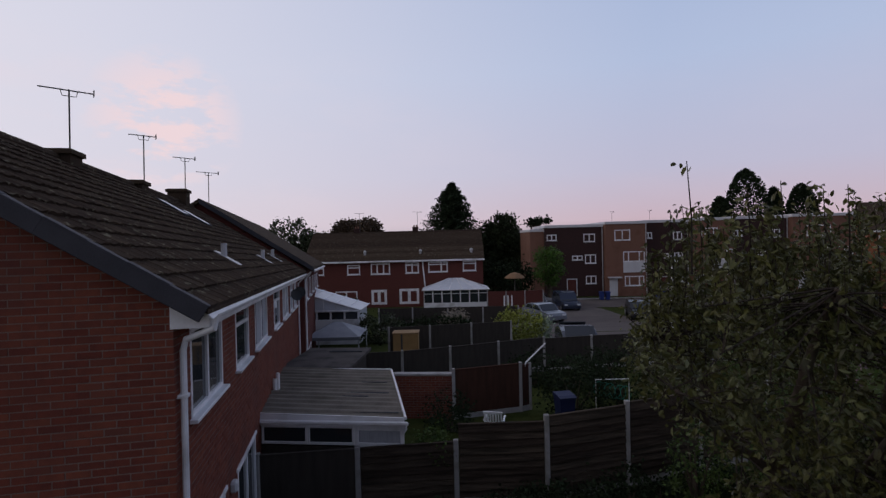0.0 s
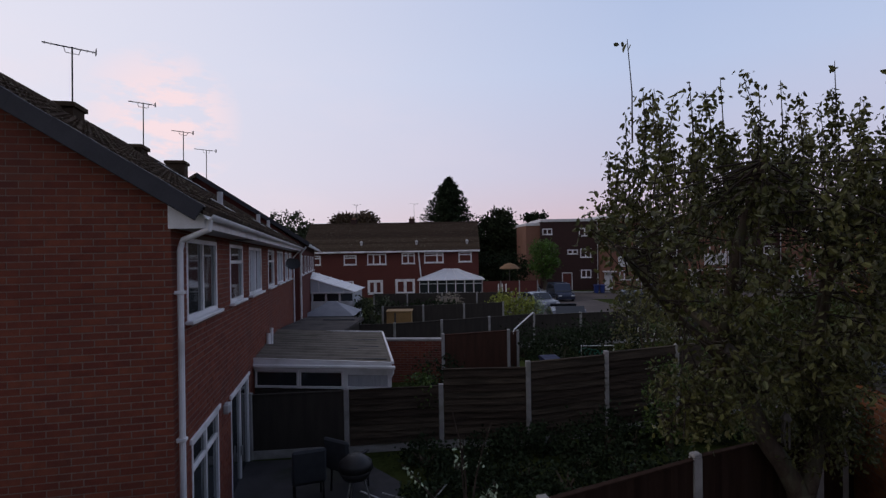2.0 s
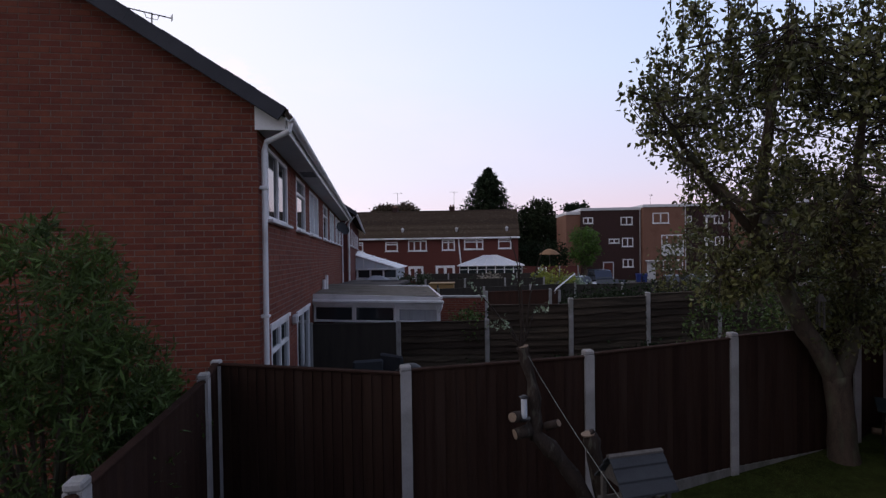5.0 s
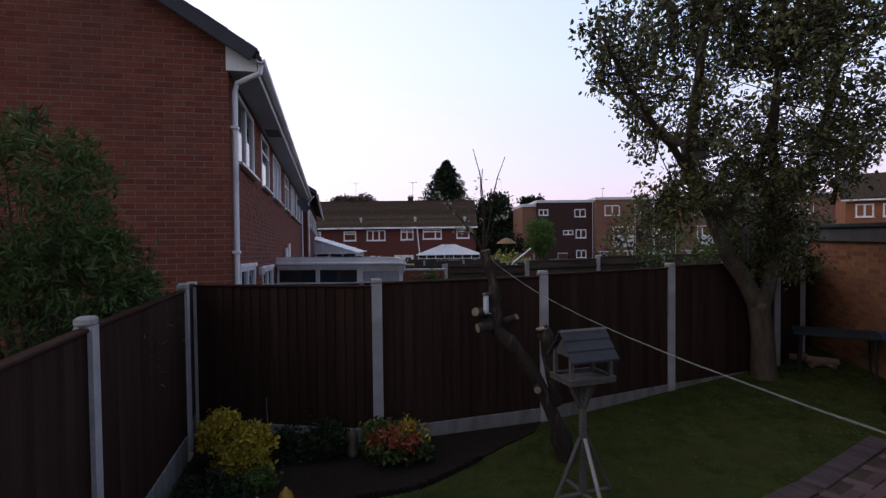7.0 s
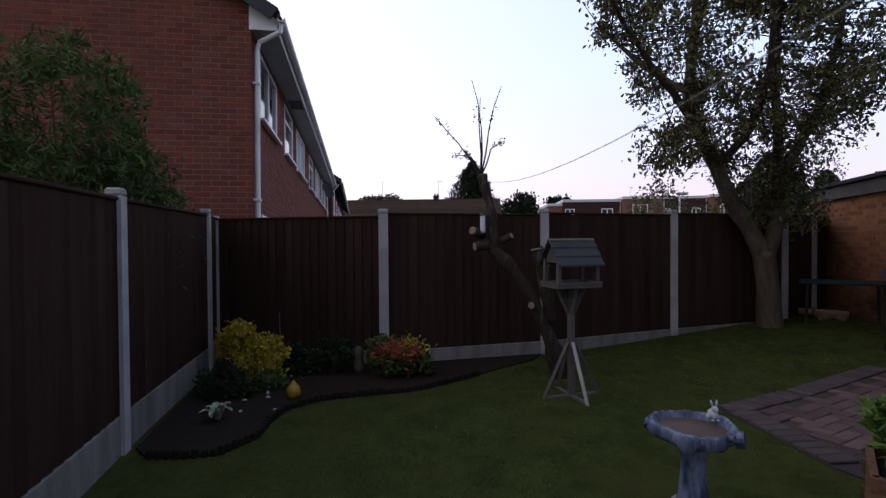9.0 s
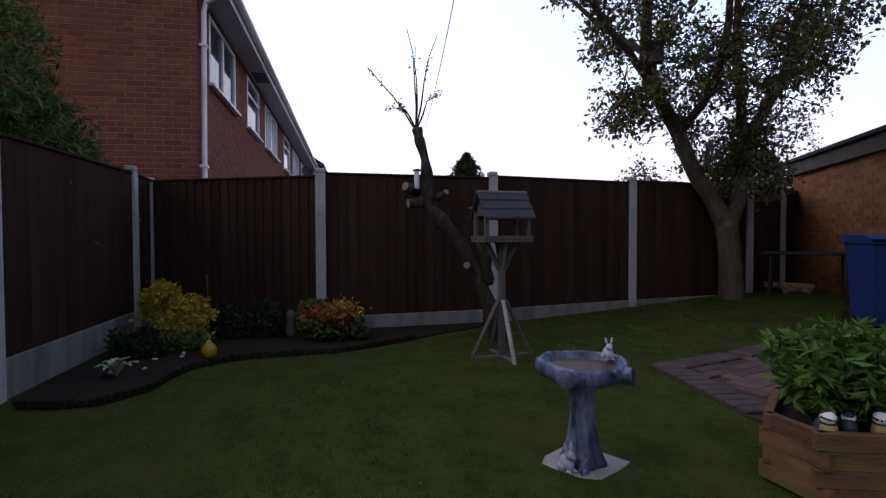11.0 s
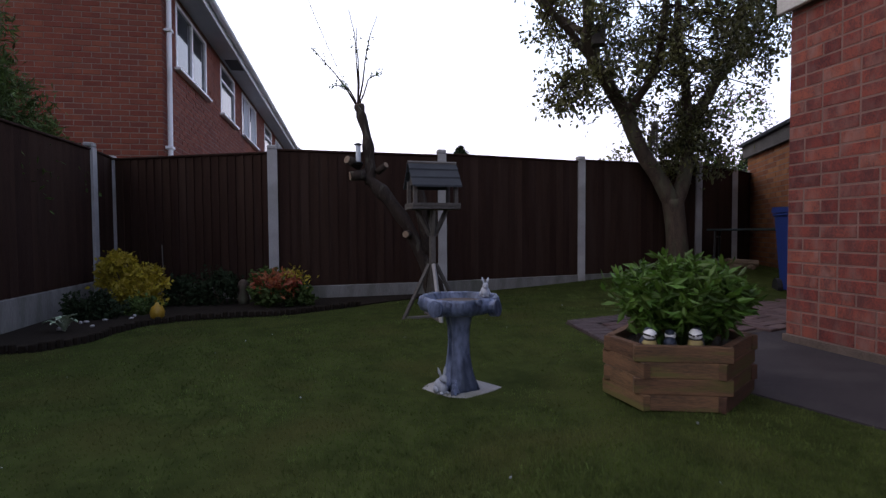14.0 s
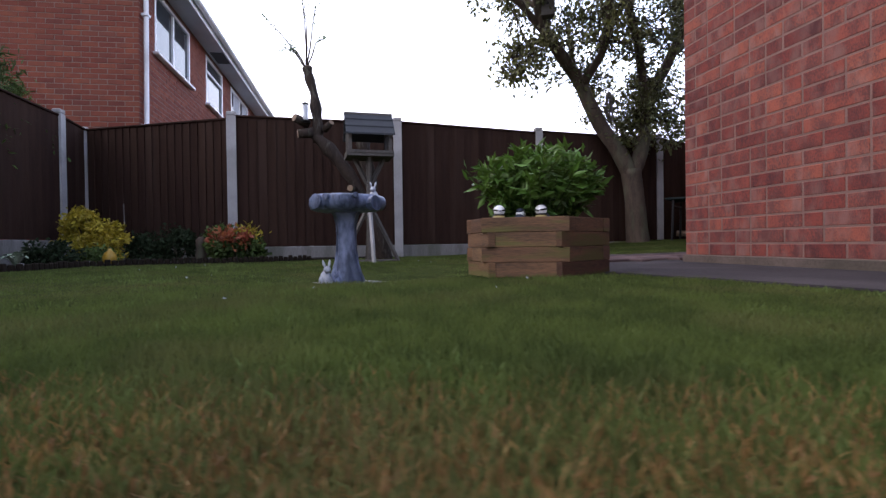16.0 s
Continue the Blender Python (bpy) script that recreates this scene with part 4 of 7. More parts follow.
def bark_wob(a, j):
    return 1 + 0.19 * abs(math.sin(2.5 * a + 0.12 * j)) - 0.10 + 0.06 * math.sin(9 * a + 1 + 0.3 * j)


part("pedestal", Shape().lathe([(0.100, 0.0), (0.092, 0.03), (0.076, 0.07), (0.063, 0.12), (0.055, 0.18), (0.051, 0.25), (0.054, 0.32), (0.066, 0.37), (0.085, 0.392)], 44, bark_wob), M_STONE, bath, smooth=True)


def rim_wob(a, j):
    return 1 + 0.06 * math.sin(3 * a + 1) + 0.035 * math.sin(7 * a) + 0.018 * math.sin(13 * a + j)


part("bowl", Shape().lathe([(0.08, 0.385), (0.15, 0.390), (0.190, 0.402), (0.206, 0.430), (0.200, 0.460), (0.187, 0.474), (0.173, 0.465), (0.164, 0.432), (0.09, 0.424)], 36, rim_wob), M_STONE, bath, smooth=True)
part("water", Shape().lathe([(0.157, 0.436), (0.158, 0.440)], 24), mat("murky_water", (0.10, 0.072, 0.056), (0.07, 0.052, 0.042), rough=0.5, bump=0, spec=0.15), bath, "shallow murky brown water")
for ax, az, rad in ((-2.30, 0.432, 0.040), (-0.75, 0.425, 0.040), (-1.30, 0.462, 0.014), (-2.0, 0.455, 0.016), (2.4, 0.427, 0.03)):
    c = Vector((math.cos(ax) * 0.203, math.sin(ax) * 0.203, az))
    d = Vector((math.cos(ax), math.sin(ax), 0.1))
    part("knot", Shape().tube([c - d * 0.02, c + d * 0.018, c + d * 0.021, c + d * 0.006], [rad, rad, rad * 0.65, rad * 0.6], 12), M_STONE, bath, smooth=False)


def critter(c, k, rz):
    """A sitting rabbit with upright ears, one unit about its body's width."""
    m = Matrix.Translation(c) @ pose(0, 0, 0, 0, 0, rz) @ Matrix.Scale(k, 4)
    s = Shape().ball((0, 0.1, 0.5), (0.46, 0.56, 0.55), 12, m).ball((0, -0.32, 0.42), (0.34, 0.26, 0.42), 10, m).ball((0, -0.34, 1.12), (0.30, 0.36, 0.29), 12, m)
    s.ball((0, -0.66, 1.04), (0.15, 0.13, 0.12), 8, m)
    for x in (-1, 1):
        s.tube([(0.14 * x, -0.24, 1.3), (0.24 * x, -0.16, 1.62), (0.30 * x, -0.10, 1.92)], [0.07, 0.12, 0.03], 8, m)
        s.ball((0.24 * x, -0.48, 0.10), (0.13, 0.26, 0.10), 8, m).ball((0.40 * x, 0.12, 0.28), (0.18, 0.34, 0.28), 8, m)
    s.ball((0, 0.66, 0.25), (0.16, 0.14, 0.16), 8, m)
    return s


part("carved_animal", critter((0.150, 0.055, 0.455), 0.054, -10), M_FROST, bath, "pale carved rabbit on the rim", smooth=True)
part("carved_animal", critter((-0.105, -0.07, 0.008), 0.066, 20), M_FROST, bath, "pale carved rabbit at the foot", smooth=True)
part("carved_animal", critter((-0.045, -0.115, 0.008), 0.038, -25), M_STONE, bath, "small carved rabbit at the foot", smooth=True)

# ---- timber planter with a bright green plant ----
HEX = [(2.11, 0.09), (2.45, 0.06), (2.70, 0.34), (2.60, 0.63), (2.26, 0.66), (2.03, 0.32)]
pc = (2.36, 0.35)
planter = thing("planter", "hexagonal brown timber planter of interlocked planks", "planter", pose(pc[0], pc[1], 0))
for i in range(6):
    (xa, ya), (xb, yb) = HEX[i], HEX[(i + 1) % 6]
    ln, rz = math.hypot(xb - xa, yb - ya), math.degrees(math.atan2(yb - ya, xb - xa))
    for k in range(4):
        over = 0.022 if (i + k) % 2 else -0.004
        s = Shape().box(-over, ln + over, 0.0, 0.034, 0.067 * k + 0.0005, 0.067 * (k + 1) - 0.0005, c=0.0025)
        part("plank", s, M_WOOD_P, planter, at=pose(xa - pc[0], ya - pc[1], 0, 0, 0, rz))
s = Shape().prism([(pc[0] + (x - pc[0]) * 0.9 - pc[0], pc[1] + (y - pc[1]) * 0.9 - pc[1]) for x, y in HEX], 0.0, 0.225, "z")
part("soil", s, M_SOIL, planter)
plant = thing("leafy_plant", "dense bright green plant with long pointed leaves in the planter", "plant", pose(pc[0], pc[1], 0.225))
r = np.random.default_rng(21)
stems, lf, outw = Shape(), [], []
for k in range(95):
    a, q = r.uniform(0, 2 * math.pi), r.uniform(0, 1) ** 0.6
    b = np.array([math.cos(a) * 0.14 * q, math.sin(a) * 0.11 * q, 0])
    t = np.array([math.cos(a) * 0.33 * q, math.sin(a) * 0.27 * q, 0.36 - 0.13 * q * q + r.uniform(-0.05, 0.03)])
    stems.tube([b, (b + t) / 2 + [0, 0, 0.03], t], [0.005, 0.004, 0.003], 4)
    for j in range(36):
        f = r.uniform(0.25, 1.0)
        lf.append(b + (t - b) * f + [0, 0, 0.02] + r.normal(size=3) * 0.012)
        g = r.uniform(0, 2 * math.pi)
        outw.append((math.cos(g) * 1.6, math.sin(g) * 1.6, 0.9 * f))
part("stemwork", stems, M_LEAF_B, plant)
leaf_cloud("foliage", lf, M_LEAF_G, 0.066, plant, "long pointed bright green leaves", seed=6, droop=0.2, aspect=0.33, kind="stuff", outward=np.array(outw))
M_PALE_Y = mat("pale_yellow_paint", (0.33, 0.26, 0.10), (0.25, 0.20, 0.08), rough=0.5, scale=6, bump=0.05)
M_SLATE_BLUE = mat("slate_blue_paint", (0.035, 0.045, 0.075), (0.022, 0.028, 0.05), rough=0.5, scale=6, bump=0.05)


def bird_ornament(x, y, rz, k, label):
    """A painted ceramic bird: yellow breast, white face, dark cap, eye stripe and back."""
    o = thing("bird_ornament", label, "ornament", pose(x, y, 0.222, 0, 0, rz) @ Matrix.Scale(k, 4), "bird ornaments in the planter")
    part("breast", Shape().ball((0, -0.004, 0.040), (0.036, 0.040, 0.042), 16), M_PALE_Y, o, smooth=True)
    part("back", Shape().ball((0, 0.012, 0.043), (0.037, 0.040, 0.044), 16), M_SLATE_BLUE, o, smooth=True)
    part("head", Shape().ball((0, -0.008, 0.090), (0.031, 0.032, 0.029), 16), M_UPVC, o, "white face", smooth=True)
    part("cap", Shape().ball((0, 0.002, 0.105), (0.025, 0.026, 0.018), 14), M_SLATE_BLUE, o, smooth=True)
    part("collar", Shape().ball((0, -0.006, 0.068), (0.031, 0.033, 0.008), 14), M_BLACK, o, smooth=True)
    for q in (-1, 1):
        part("eye_stripe", Shape().tube([(0.010 * q, -0.039, 0.089), (0.026 * q, -0.026, 0.092), (0.032 * q, -0.004, 0.095)], 0.0045, 6), M_BLACK, o)
    part("beak", Shape().tube([(0, -0.036, 0.087), (0, -0.052, 0.084)], [0.006, 0.001], 6), M_BLACK, o)
    part("tail", Shape().box(-0.012, 0.012, 0.03, 0.075, 0.018, 0.026, c=0.003, m=pose(0, 0, 0, 14)), M_SLATE_BLUE, o)


bird_ornament(2.17, 0.165, 8, 0.88, "painted yellow and white bird ornament in the planter")
bird_ornament(2.27, 0.195, 150, 0.76, "dark-backed painted bird ornament in the planter")
bird_ornament(2.365, 0.165, -35, 0.88, "painted yellow and white bird ornament in the planter")

# ---- planting bed ----
def shrub(name, label, at, blobs, material, size, n, seed, extra=None, stemmat=None):
    t = thing(name, label, "shrub", pose(at[0], at[1], -0.04))
    rr = np.random.default_rng(seed)
    st, pts = Shape(), []
    for c, rad in blobs:
        pts.append(clumped(rr, n, 26, c, rad, 0.028, 0.55))
        for k in range(7):
            e = blob_points(rr, 1, c, np.array(rad) * 0.8, 0.2)[0]
            st.tube([(rr.normal() * 0.03, rr.normal() * 0.03, -0.02), (e[0] * 0.5, e[1] * 0.5, e[2] * 0.5), tuple(e)], [0.010, 0.007, 0.003], 5)
    part("stemwork", st, M_BARK, t)
    leaf_cloud("foliage", np.concatenate(pts), material, size, t, "", seed, 0.0, 0.6, "stuff")
    return t, rr


shrub("golden_shrub", "golden yellow rounded shrub beside the fence", (-1.84, 2.80), [((-0.15, 0, 0.43), (0.18, 0.16, 0.06)), ((-0.09, -0.04, 0.51), (0.11, 0.11, 0.05)), ((-0.17, 0.02, 0.32), (0.18, 0.16, 0.06)), ((0.12, -0.03, 0.39), (0.18, 0.15, 0.05)), ((0.16, -0.03, 0.28), (0.19, 0.15, 0.06)), ((0.05, -0.08, 0.22), (0.21, 0.15, 0.06)), ((0.13, -0.08, 0.13), (0.16, 0.13, 0.06)), ((-0.02, -0.12, 0.10), (0.15, 0.10, 0.05)), ((0.20, -0.10, 0.07), (0.11, 0.09, 0.04))], M_LEAF_Y, 0.044, 32, 31)
t, rr = shrub("red_tipped_shrub", "green shrub with red and orange young leaves", (-0.44, 2.98), [((0, 0, 0.17), (0.33, 0.22, 0.15)), ((-0.15, 0.02, 0.27), (0.15, 0.13, 0.10))], M_LEAF_B, 0.055, 70, 32)
leaf_cloud("young_leaves", clumped(rr, 26, 26, (0.0, -0.08, 0.28), (0.22, 0.12, 0.10), 0.03, 0.6), M_LEAF_R, 0.06, t, "red and orange young leaves", 5, -0.2, 0.4, "stuff")
leaf_cloud("pale_leaves", clumped(rr, 10, 20, (0.05, 0.0, 0.31), (0.22, 0.12, 0.07), 0.03, 0.6), M_LEAF_Y, 0.05, t, "pale yellow leaves", 6, -0.2, 0.45, "stuff")
shrub("low_plant", "dark green low plant in the bed", (-1.82, 2.25), [((0, 0, 0.12), (0.26, 0.2, 0.12))], M_LEAF_D, 0.04, 60, 33)
shrub("low_plant", "dark green low plant in the bed", (-1.12, 3.05), [((0, 0, 0.2), (0.24, 0.14, 0.2))], M_LEAF_D, 0.04, 80, 34)
shrub("low_plant", "dark green low plant in the bed", (-1.42, 3.0), [((0, 0, 0.17), (0.20, 0.13, 0.17))], M_LEAF_D, 0.04, 70, 36)
shrub("low_plant", "dark green low plant in the bed", (-1.52, 2.45), [((0, 0, 0.09), (0.14, 0.12, 0.09))], M_LEAF_B, 0.035, 40, 35)
hosta = thing("hosta", "variegated plant with pale-edged leaves in the bed", "plant", pose(-1.58, 1.62, 0.012))
for k in range(16):
    a, ln = k * 2.4, 0.10 + 0.035 * math.sin(k * 1.7)
    s = Shape()
    w = 0.026
    for j in range(4):
        f0 = j / 3
        s.v += [(ln * f0, w * math.sin(0.25 + 2.6 * f0), 0.085 * math.sin(2.2 * f0) + 0.01), (ln * f0, 0, 0.085 * math.sin(2.2 * f0)), (ln * f0, -w * math.sin(0.25 + 2.6 * f0), 0.085 * math.sin(2.2 * f0) + 0.01)]
    s.f = [(3 * j + i, 3 * j + i + 1, 3 * j + i + 4, 3 * j + i + 3) for j in range(3) for i in range(2)]
    part("leaf", s, M_LEAF_V, hosta, smooth=True, at=pose(0, 0, 0, 0, -14 * (k % 3), math.degrees(a)))
pot = Shape().lathe([(0.035, 0), (0.055, 0.02), (0.06, 0.06), (0.045, 0.10), (0.02, 0.12), (0.012, 0.14)], 16)
tagged(part("garden_ball", pot, M_YELLOW, smooth=True, at=pose(-1.22, 2.18, 0.012)), "yellow gourd-shaped garden ornament in the bed", "ornament")
gn = Shape().lathe([(0.05, 0), (0.06, 0.05), (0.045, 0.13), (0.055, 0.17), (0.05, 0.22), (0.02, 0.25)], 14)
tagged(part("stone_ornament", gn, M_BARK, smooth=True, at=pose(-0.86, 3.05, 0.012)), "small worn stone garden ornament by the gravel board", "ornament")
rr = random.Random(9)
for k in range(12):
    c = (-1.55 + rr.uniform(-0.2, 0.35), 1.95 + rr.uniform(-0.5, 0.4))
    s = Shape().ball((0, 0, 0.01), (rr.uniform(0.012, 0.03), rr.uniform(0.012, 0.025), rr.uniform(0.01, 0.018)), 8)
    tagged(part("pebble", s, M_CONC, smooth=True, at=pose(c[0], c[1], 0.014)), "pale pebble on the soil", "stone", "pebbles in the bed")
cane = thing("garden_cane", "thin bamboo cane in the bed", "cane", pose(-1.60, 2.92, 0))
part("shaft", Shape().tube([(0, 0, 0), (-0.02, 0.01, 0.62)], 0.005, 6), M_WOOD, cane)

# ---- bush behind the side fence ----
bush = thing("tall_bush", "tall dense green bush behind the side fence", "bush", pose(-3.0, 2.02, 0))
rb = np.random.default_rng(41)
st = Shape()
pts = []
for c, rad, n in (((0, 0, 1.35), (0.80, 0.80, 0.85), 330), ((-0.05, 0, 2.25), (0.62, 0.62, 0.75), 260), ((-0.7, -0.7, 1.6), (0.7, 0.7, 1.1), 240), ((0.15, 0.45, 1.5), (0.5, 0.4, 0.75), 150)):
    pts.append(clumped(rb, n, 26, c, rad, 0.05, 0.6))
    for k in range(10):
        e = blob_points(rb, 1, c, rad, 0.5)[0]
        st.tube([(0, 0, 0), (e[0] * 0.4, e[1] * 0.4, e[2] * 0.5), tuple(e)], [0.03, 0.016, 0.004], 5)
        for j in range(3):
            e2 = e + rb.normal(size=3) * 0.06 + [0, 0, 0.16]
            pts.append(e + (e2 - e) * rb.uniform(0, 1, (16, 1)) + rb.normal(size=(16, 3)) * 0.02)
part("stemwork", st, M_BARK, bush)
leaf_cloud("foliage", np.concatenate(pts), M_LEAF_B, 0.085, bush, "narrow green leaves", 7, -0.3, 0.20, "stuff")
rose = thing("flowering_bush", "low green bush with a few pink flowers behind the side fence", "bush", pose(-2.85, 2.95, 0))
leaf_cloud("foliage", clumped(rb, 170, 24, (0, 0, 1.25), (0.42, 0.36, 0.48), 0.045, 0.5), M_LEAF_B, 0.05, rose, "", 8, 0.2, 0.5, "stuff")
st = Shape()
for k in range(9):
    e = blob_points(rb, 1, (0, 0, 1.25), (0.4, 0.34, 0.45), 0.3)[0]
    st.tube([(0, 0, 0), (e[0] * 0.5, e[1] * 0.5, 0.6), tuple(e)], [0.02, 0.012, 0.004], 5)
part("stemwork", st, M_BARK, rose)
M_PINK = mat("pink_petal", (0.45, 0.13, 0.13), (0.34, 0.07, 0.08), rough=0.6, bump=0)
for k in range(9):
    e = blob_points(rb, 1, (0.05, -0.1, 1.3), (0.40, 0.30, 0.42), 0.9)[0]
    part("flower", Shape().ball(tuple(e), (0.03, 0.03, 0.022), 8), M_PINK, rose, smooth=True)

# ---- weather station on a pole ----
ws = thing("weather_station", "white weather station with rain gauge and louvred shield on a pole", "weather station", pose(-1.25, -0.56, 0.212, 0, 0, 46) @ Matrix.Scale(0.88, 4))
part("pole", Shape().tube([(-0.01, 0.06, -0.28), (0, 0.06, 1.40)], 0.011, 10), M_METAL, ws)
part("clamp", Shape().box(-0.03, 0.03, 0.035, 0.085, 1.26, 1.285, c=0.004), M_METAL, ws)
for k in range(5):
    part("louvre", Shape().lathe([(0.055, 0), (0.066, 0.004), (0.05, 0.016)], 20, m=Matrix.Translation((-0.015, 0.06, 1.40 + 0.018 * k))), M_UPVC, ws, smooth=False)
part("case", Shape().box(-0.045, 0.045, 0.0, 0.035, 1.47, 1.625, c=0.008), M_UPVC, ws)
part("solar_panel", Shape().box(-0.025, 0.025, -0.006, 0.004, 1.565, 1.612, c=0.002), M_GLASS, ws, "dark solar cell")
part("rain_gauge", Shape().lathe([(0.055, 1.49), (0.06, 1.50), (0.06, 1.735), (0.055, 1.74), (0.053, 1.70), (0.01, 1.66)], 20, m=Matrix.Translation((-0.02, 0.10, 0))), M_BLACK, ws, "black round rain gauge", smooth=False)
part("arm", Shape().box(-0.014, 0.014, 0.03, 0.10, 1.475, 1.495, c=0.003), M_METAL, ws)

# washing line from the lopped tree
line = [(0.42 + 0.48 * u, 2.86 - 3.86 * u, 1.88 - 0.18 * u - 0.40 * u * (1 - u)) for u in [k / 9 for k in range(14)]]
s = Shape().tube(line + [(1.3, -4.62, 2.3)], 0.0015, 6)
tagged(part("washing_line", s, M_ROPE), "pale washing line tied to the lopped tree", "washing line")
lp = thing("line_post", "grey metal washing line post", "post", pose(1.3, -4.65, 0))
part("shaft", Shape().tube([(0, 0, 0), (0, 0, 2.35)], 0.03, 10), M_METAL, lp)

# ---- blue wheelie bin and folding table beside the garage ----
def wheelie_bin(m, material, label, group="wheelie bins"):
    b = thing("wheelie_bin", label, "bin", m, group)
    vs = [(x * k, y * k2 - 0.02, z) for z, k, k2 in ((0.08, 0.20, 0.22), (0.95, 0.25, 0.29)) for y in (-1, 1) for x in (-1, 1)]
    part("body", Shape().add(vs, [(0, 2, 3, 1), (4, 5, 7, 6), (0, 1, 5, 4), (2, 6, 7, 3), (0, 4, 6, 2), (1, 3, 7, 5)]), material, b)
    part("rim", Shape().box(-0.27, 0.27, -0.33, 0.29, 0.94, 0.975, c=0.008), material, b)
    part("lid", Shape().prism([(-0.35, 0.98), (0.28, 0.98), (0.31, 1.0), (0.26, 1.05), (-0.2, 1.035), (-0.36, 0.995)], -0.275, 0.275, "x"), material, b)
    part("handle", Shape().tube([(-0.22, 0.33, 1.0), (0.22, 0.33, 1.0)], 0.016, 8), material, b)
    for x in (-0.23, 0.23):
        part("wheel", Shape().tube([(x - 0.025, 0.2, 0.1), (x + 0.025, 0.2, 0.1)], 0.1, 14), M_BLACK, b)
    return b


bin1 = wheelie_bin(pose(5.02, 3.6, 0.0, 0, 0, -12) @ Matrix.Scale(0.93, 4), M_BIN, "blue plastic wheelie bin with a pale sticker, beside the brick wall")
part("sticker", Shape().box(-0.05, 0.05, -0.303, -0.296, 0.70, 0.725), M_UPVC, bin1, "pale sticker")
tbl = thing("folding_table", "dark green topped folding table with black legs", "table", pose(5.22, 5.1, 0.08, 0, 0, -32))
part("tabletop", Shape().box(-0.48, 0.48, -0.32, 0.32, 0.63, 0.66, c=0.01), mat("dark_green_board", (0.026, 0.034, 0.034), (0.018, 0.025, 0.026), rough=0.9, spec=0.1, scale=2), tbl)
for x in (-0.38, 0.38):
    for y in (-0.25, 0.25):
        part("leg", Shape().tube([(x, y, 0.63), (x * 1.06, y * 1.05, -0.02)], 0.016, 8), M_BLACK, tbl)
    part("rail", Shape().tube([(x, -0.25, 0.55), (x, 0.25, 0.55)], 0.012, 6), M_BLACK, tbl)
rr = random.Random(12)
for k in range(7):
    a = rr.uniform(0, 3.1)
    c = Vector((5.35 + rr.uniform(-0.2, 0.2), 5.62 + rr.uniform(-0.12, 0.15), 0.20 + 0.05 * (k % 2)))
    d = Vector((math.cos(a), math.sin(a), 0.05)) * rr.uniform(0.12, 0.2)
    ob = part("log", Shape().tube([c - d, c + d], rr.uniform(0.03, 0.05), 8), M_CUT)
    tagged(ob, "sawn pale log lying under the table", "log", "logs under the table")

# ---- lawn grass ----
def grass(name, label, region, n, height, material, seed, width=0.004, keep=None):
    g = np.random.default_rng(seed)
    x0, x1, y0, y1 = region
    x, y = g.uniform(x0, x1, n), g.uniform(y0, y1, n)
    ok = np.array([keep(a, b) for a, b in zip(x, y)])
    x, y = x[ok], y[ok]
    n = len(x)
    z = np.array([land(a, b) for a, b in zip(x, y)])
    h = height * g.uniform(0.5, 1.25, n) * (0.8 + 0.35 * np.sin(x * 2.1 + 1) * np.sin(y * 1.7))
    a = g.uniform(0, 2 * math.pi, n)
    lean = h * g.uniform(0.1, 0.9, n)
    b = g.uniform(0, 2 * math.pi, n)
    w = width * g.uniform(0.6, 1.3, n)
    p0 = np.stack([x - np.cos(a) * w, y - np.sin(a) * w, z - 0.003], 1)
    p1 = np.stack([x + np.cos(a) * w, y + np.sin(a) * w, z - 0.003], 1)
    m0 = np.stack([x - np.cos(a) * w * 0.7 + np.cos(b) * lean * 0.35, y - np.sin(a) * w * 0.7 + np.sin(b) * lean * 0.35, z + h * 0.6], 1)
    m1 = np.stack([x + np.cos(a) * w * 0.7 + np.cos(b) * lean * 0.35, y + np.sin(a) * w * 0.7 + np.sin(b) * lean * 0.35, z + h * 0.6], 1)
    tp = np.stack([x + np.cos(b) * lean, y + np.sin(b) * lean, z + h], 1)
    v = np.stack([p0, p1, m1, m0, tp], 1).reshape(-1, 3)
    i = np.arange(n)[:, None] * 5
    me = bpy.data.meshes.new(name)
    me.from_pydata(v.tolist(), [], (i + [0, 1, 2, 3]).tolist() + (i + [3, 2, 4]).tolist())
    me.materials.append(material)
    tagged(new(name, me), label, "grass", kind="stuff")


LAWN = EDGE + [(1.12, 3.94), (2.85, 4.76), (4.7, 5.54), (5.6, 6.3), (6.2, 6.9), (5.9, 4.6), (5.5, 4.02), (4.35, 3.47), (2.95, 2.52), (2.16, 2.06), (2.31, 1.02), (2.70, 0.24), (3.0, -0.25), (3.3, -1.0), (4.1, -3.3), (3.2, -4.5), (-0.3, -4.4), (-0.86, -2.6), (-1.3, -0.84)]


def on_lawn(x, y):
    return inside(x, y, LAWN) and not (abs(x - 1.38) < 0.17 and abs(y - 0.6) < 0.17) and not inside(x, y, HEX)


fade = random.Random(3)


def close_up(x, y):
    """More and finer blades where the lawn is seen from close by, thinning out with distance."""
    d = math.hypot(x - 2.15, y + 1.9)
    return on_lawn(x, y) and fade.random() < max(0.0, 1.0 - d / 2.4) ** 1.5


grass("grass", "short mown green grass of the lawn", (-1.8, 6.2, -4.5, 6.3), 400000, 0.011, M_GRASS, 1, 0.0022, on_lawn)
grass("fine_grass", "fine short green grass of the lawn", (0.2, 4.2, -2.3, 0.5), 420000, 0.026, M_GRASS, 2, 0.0013, close_up)
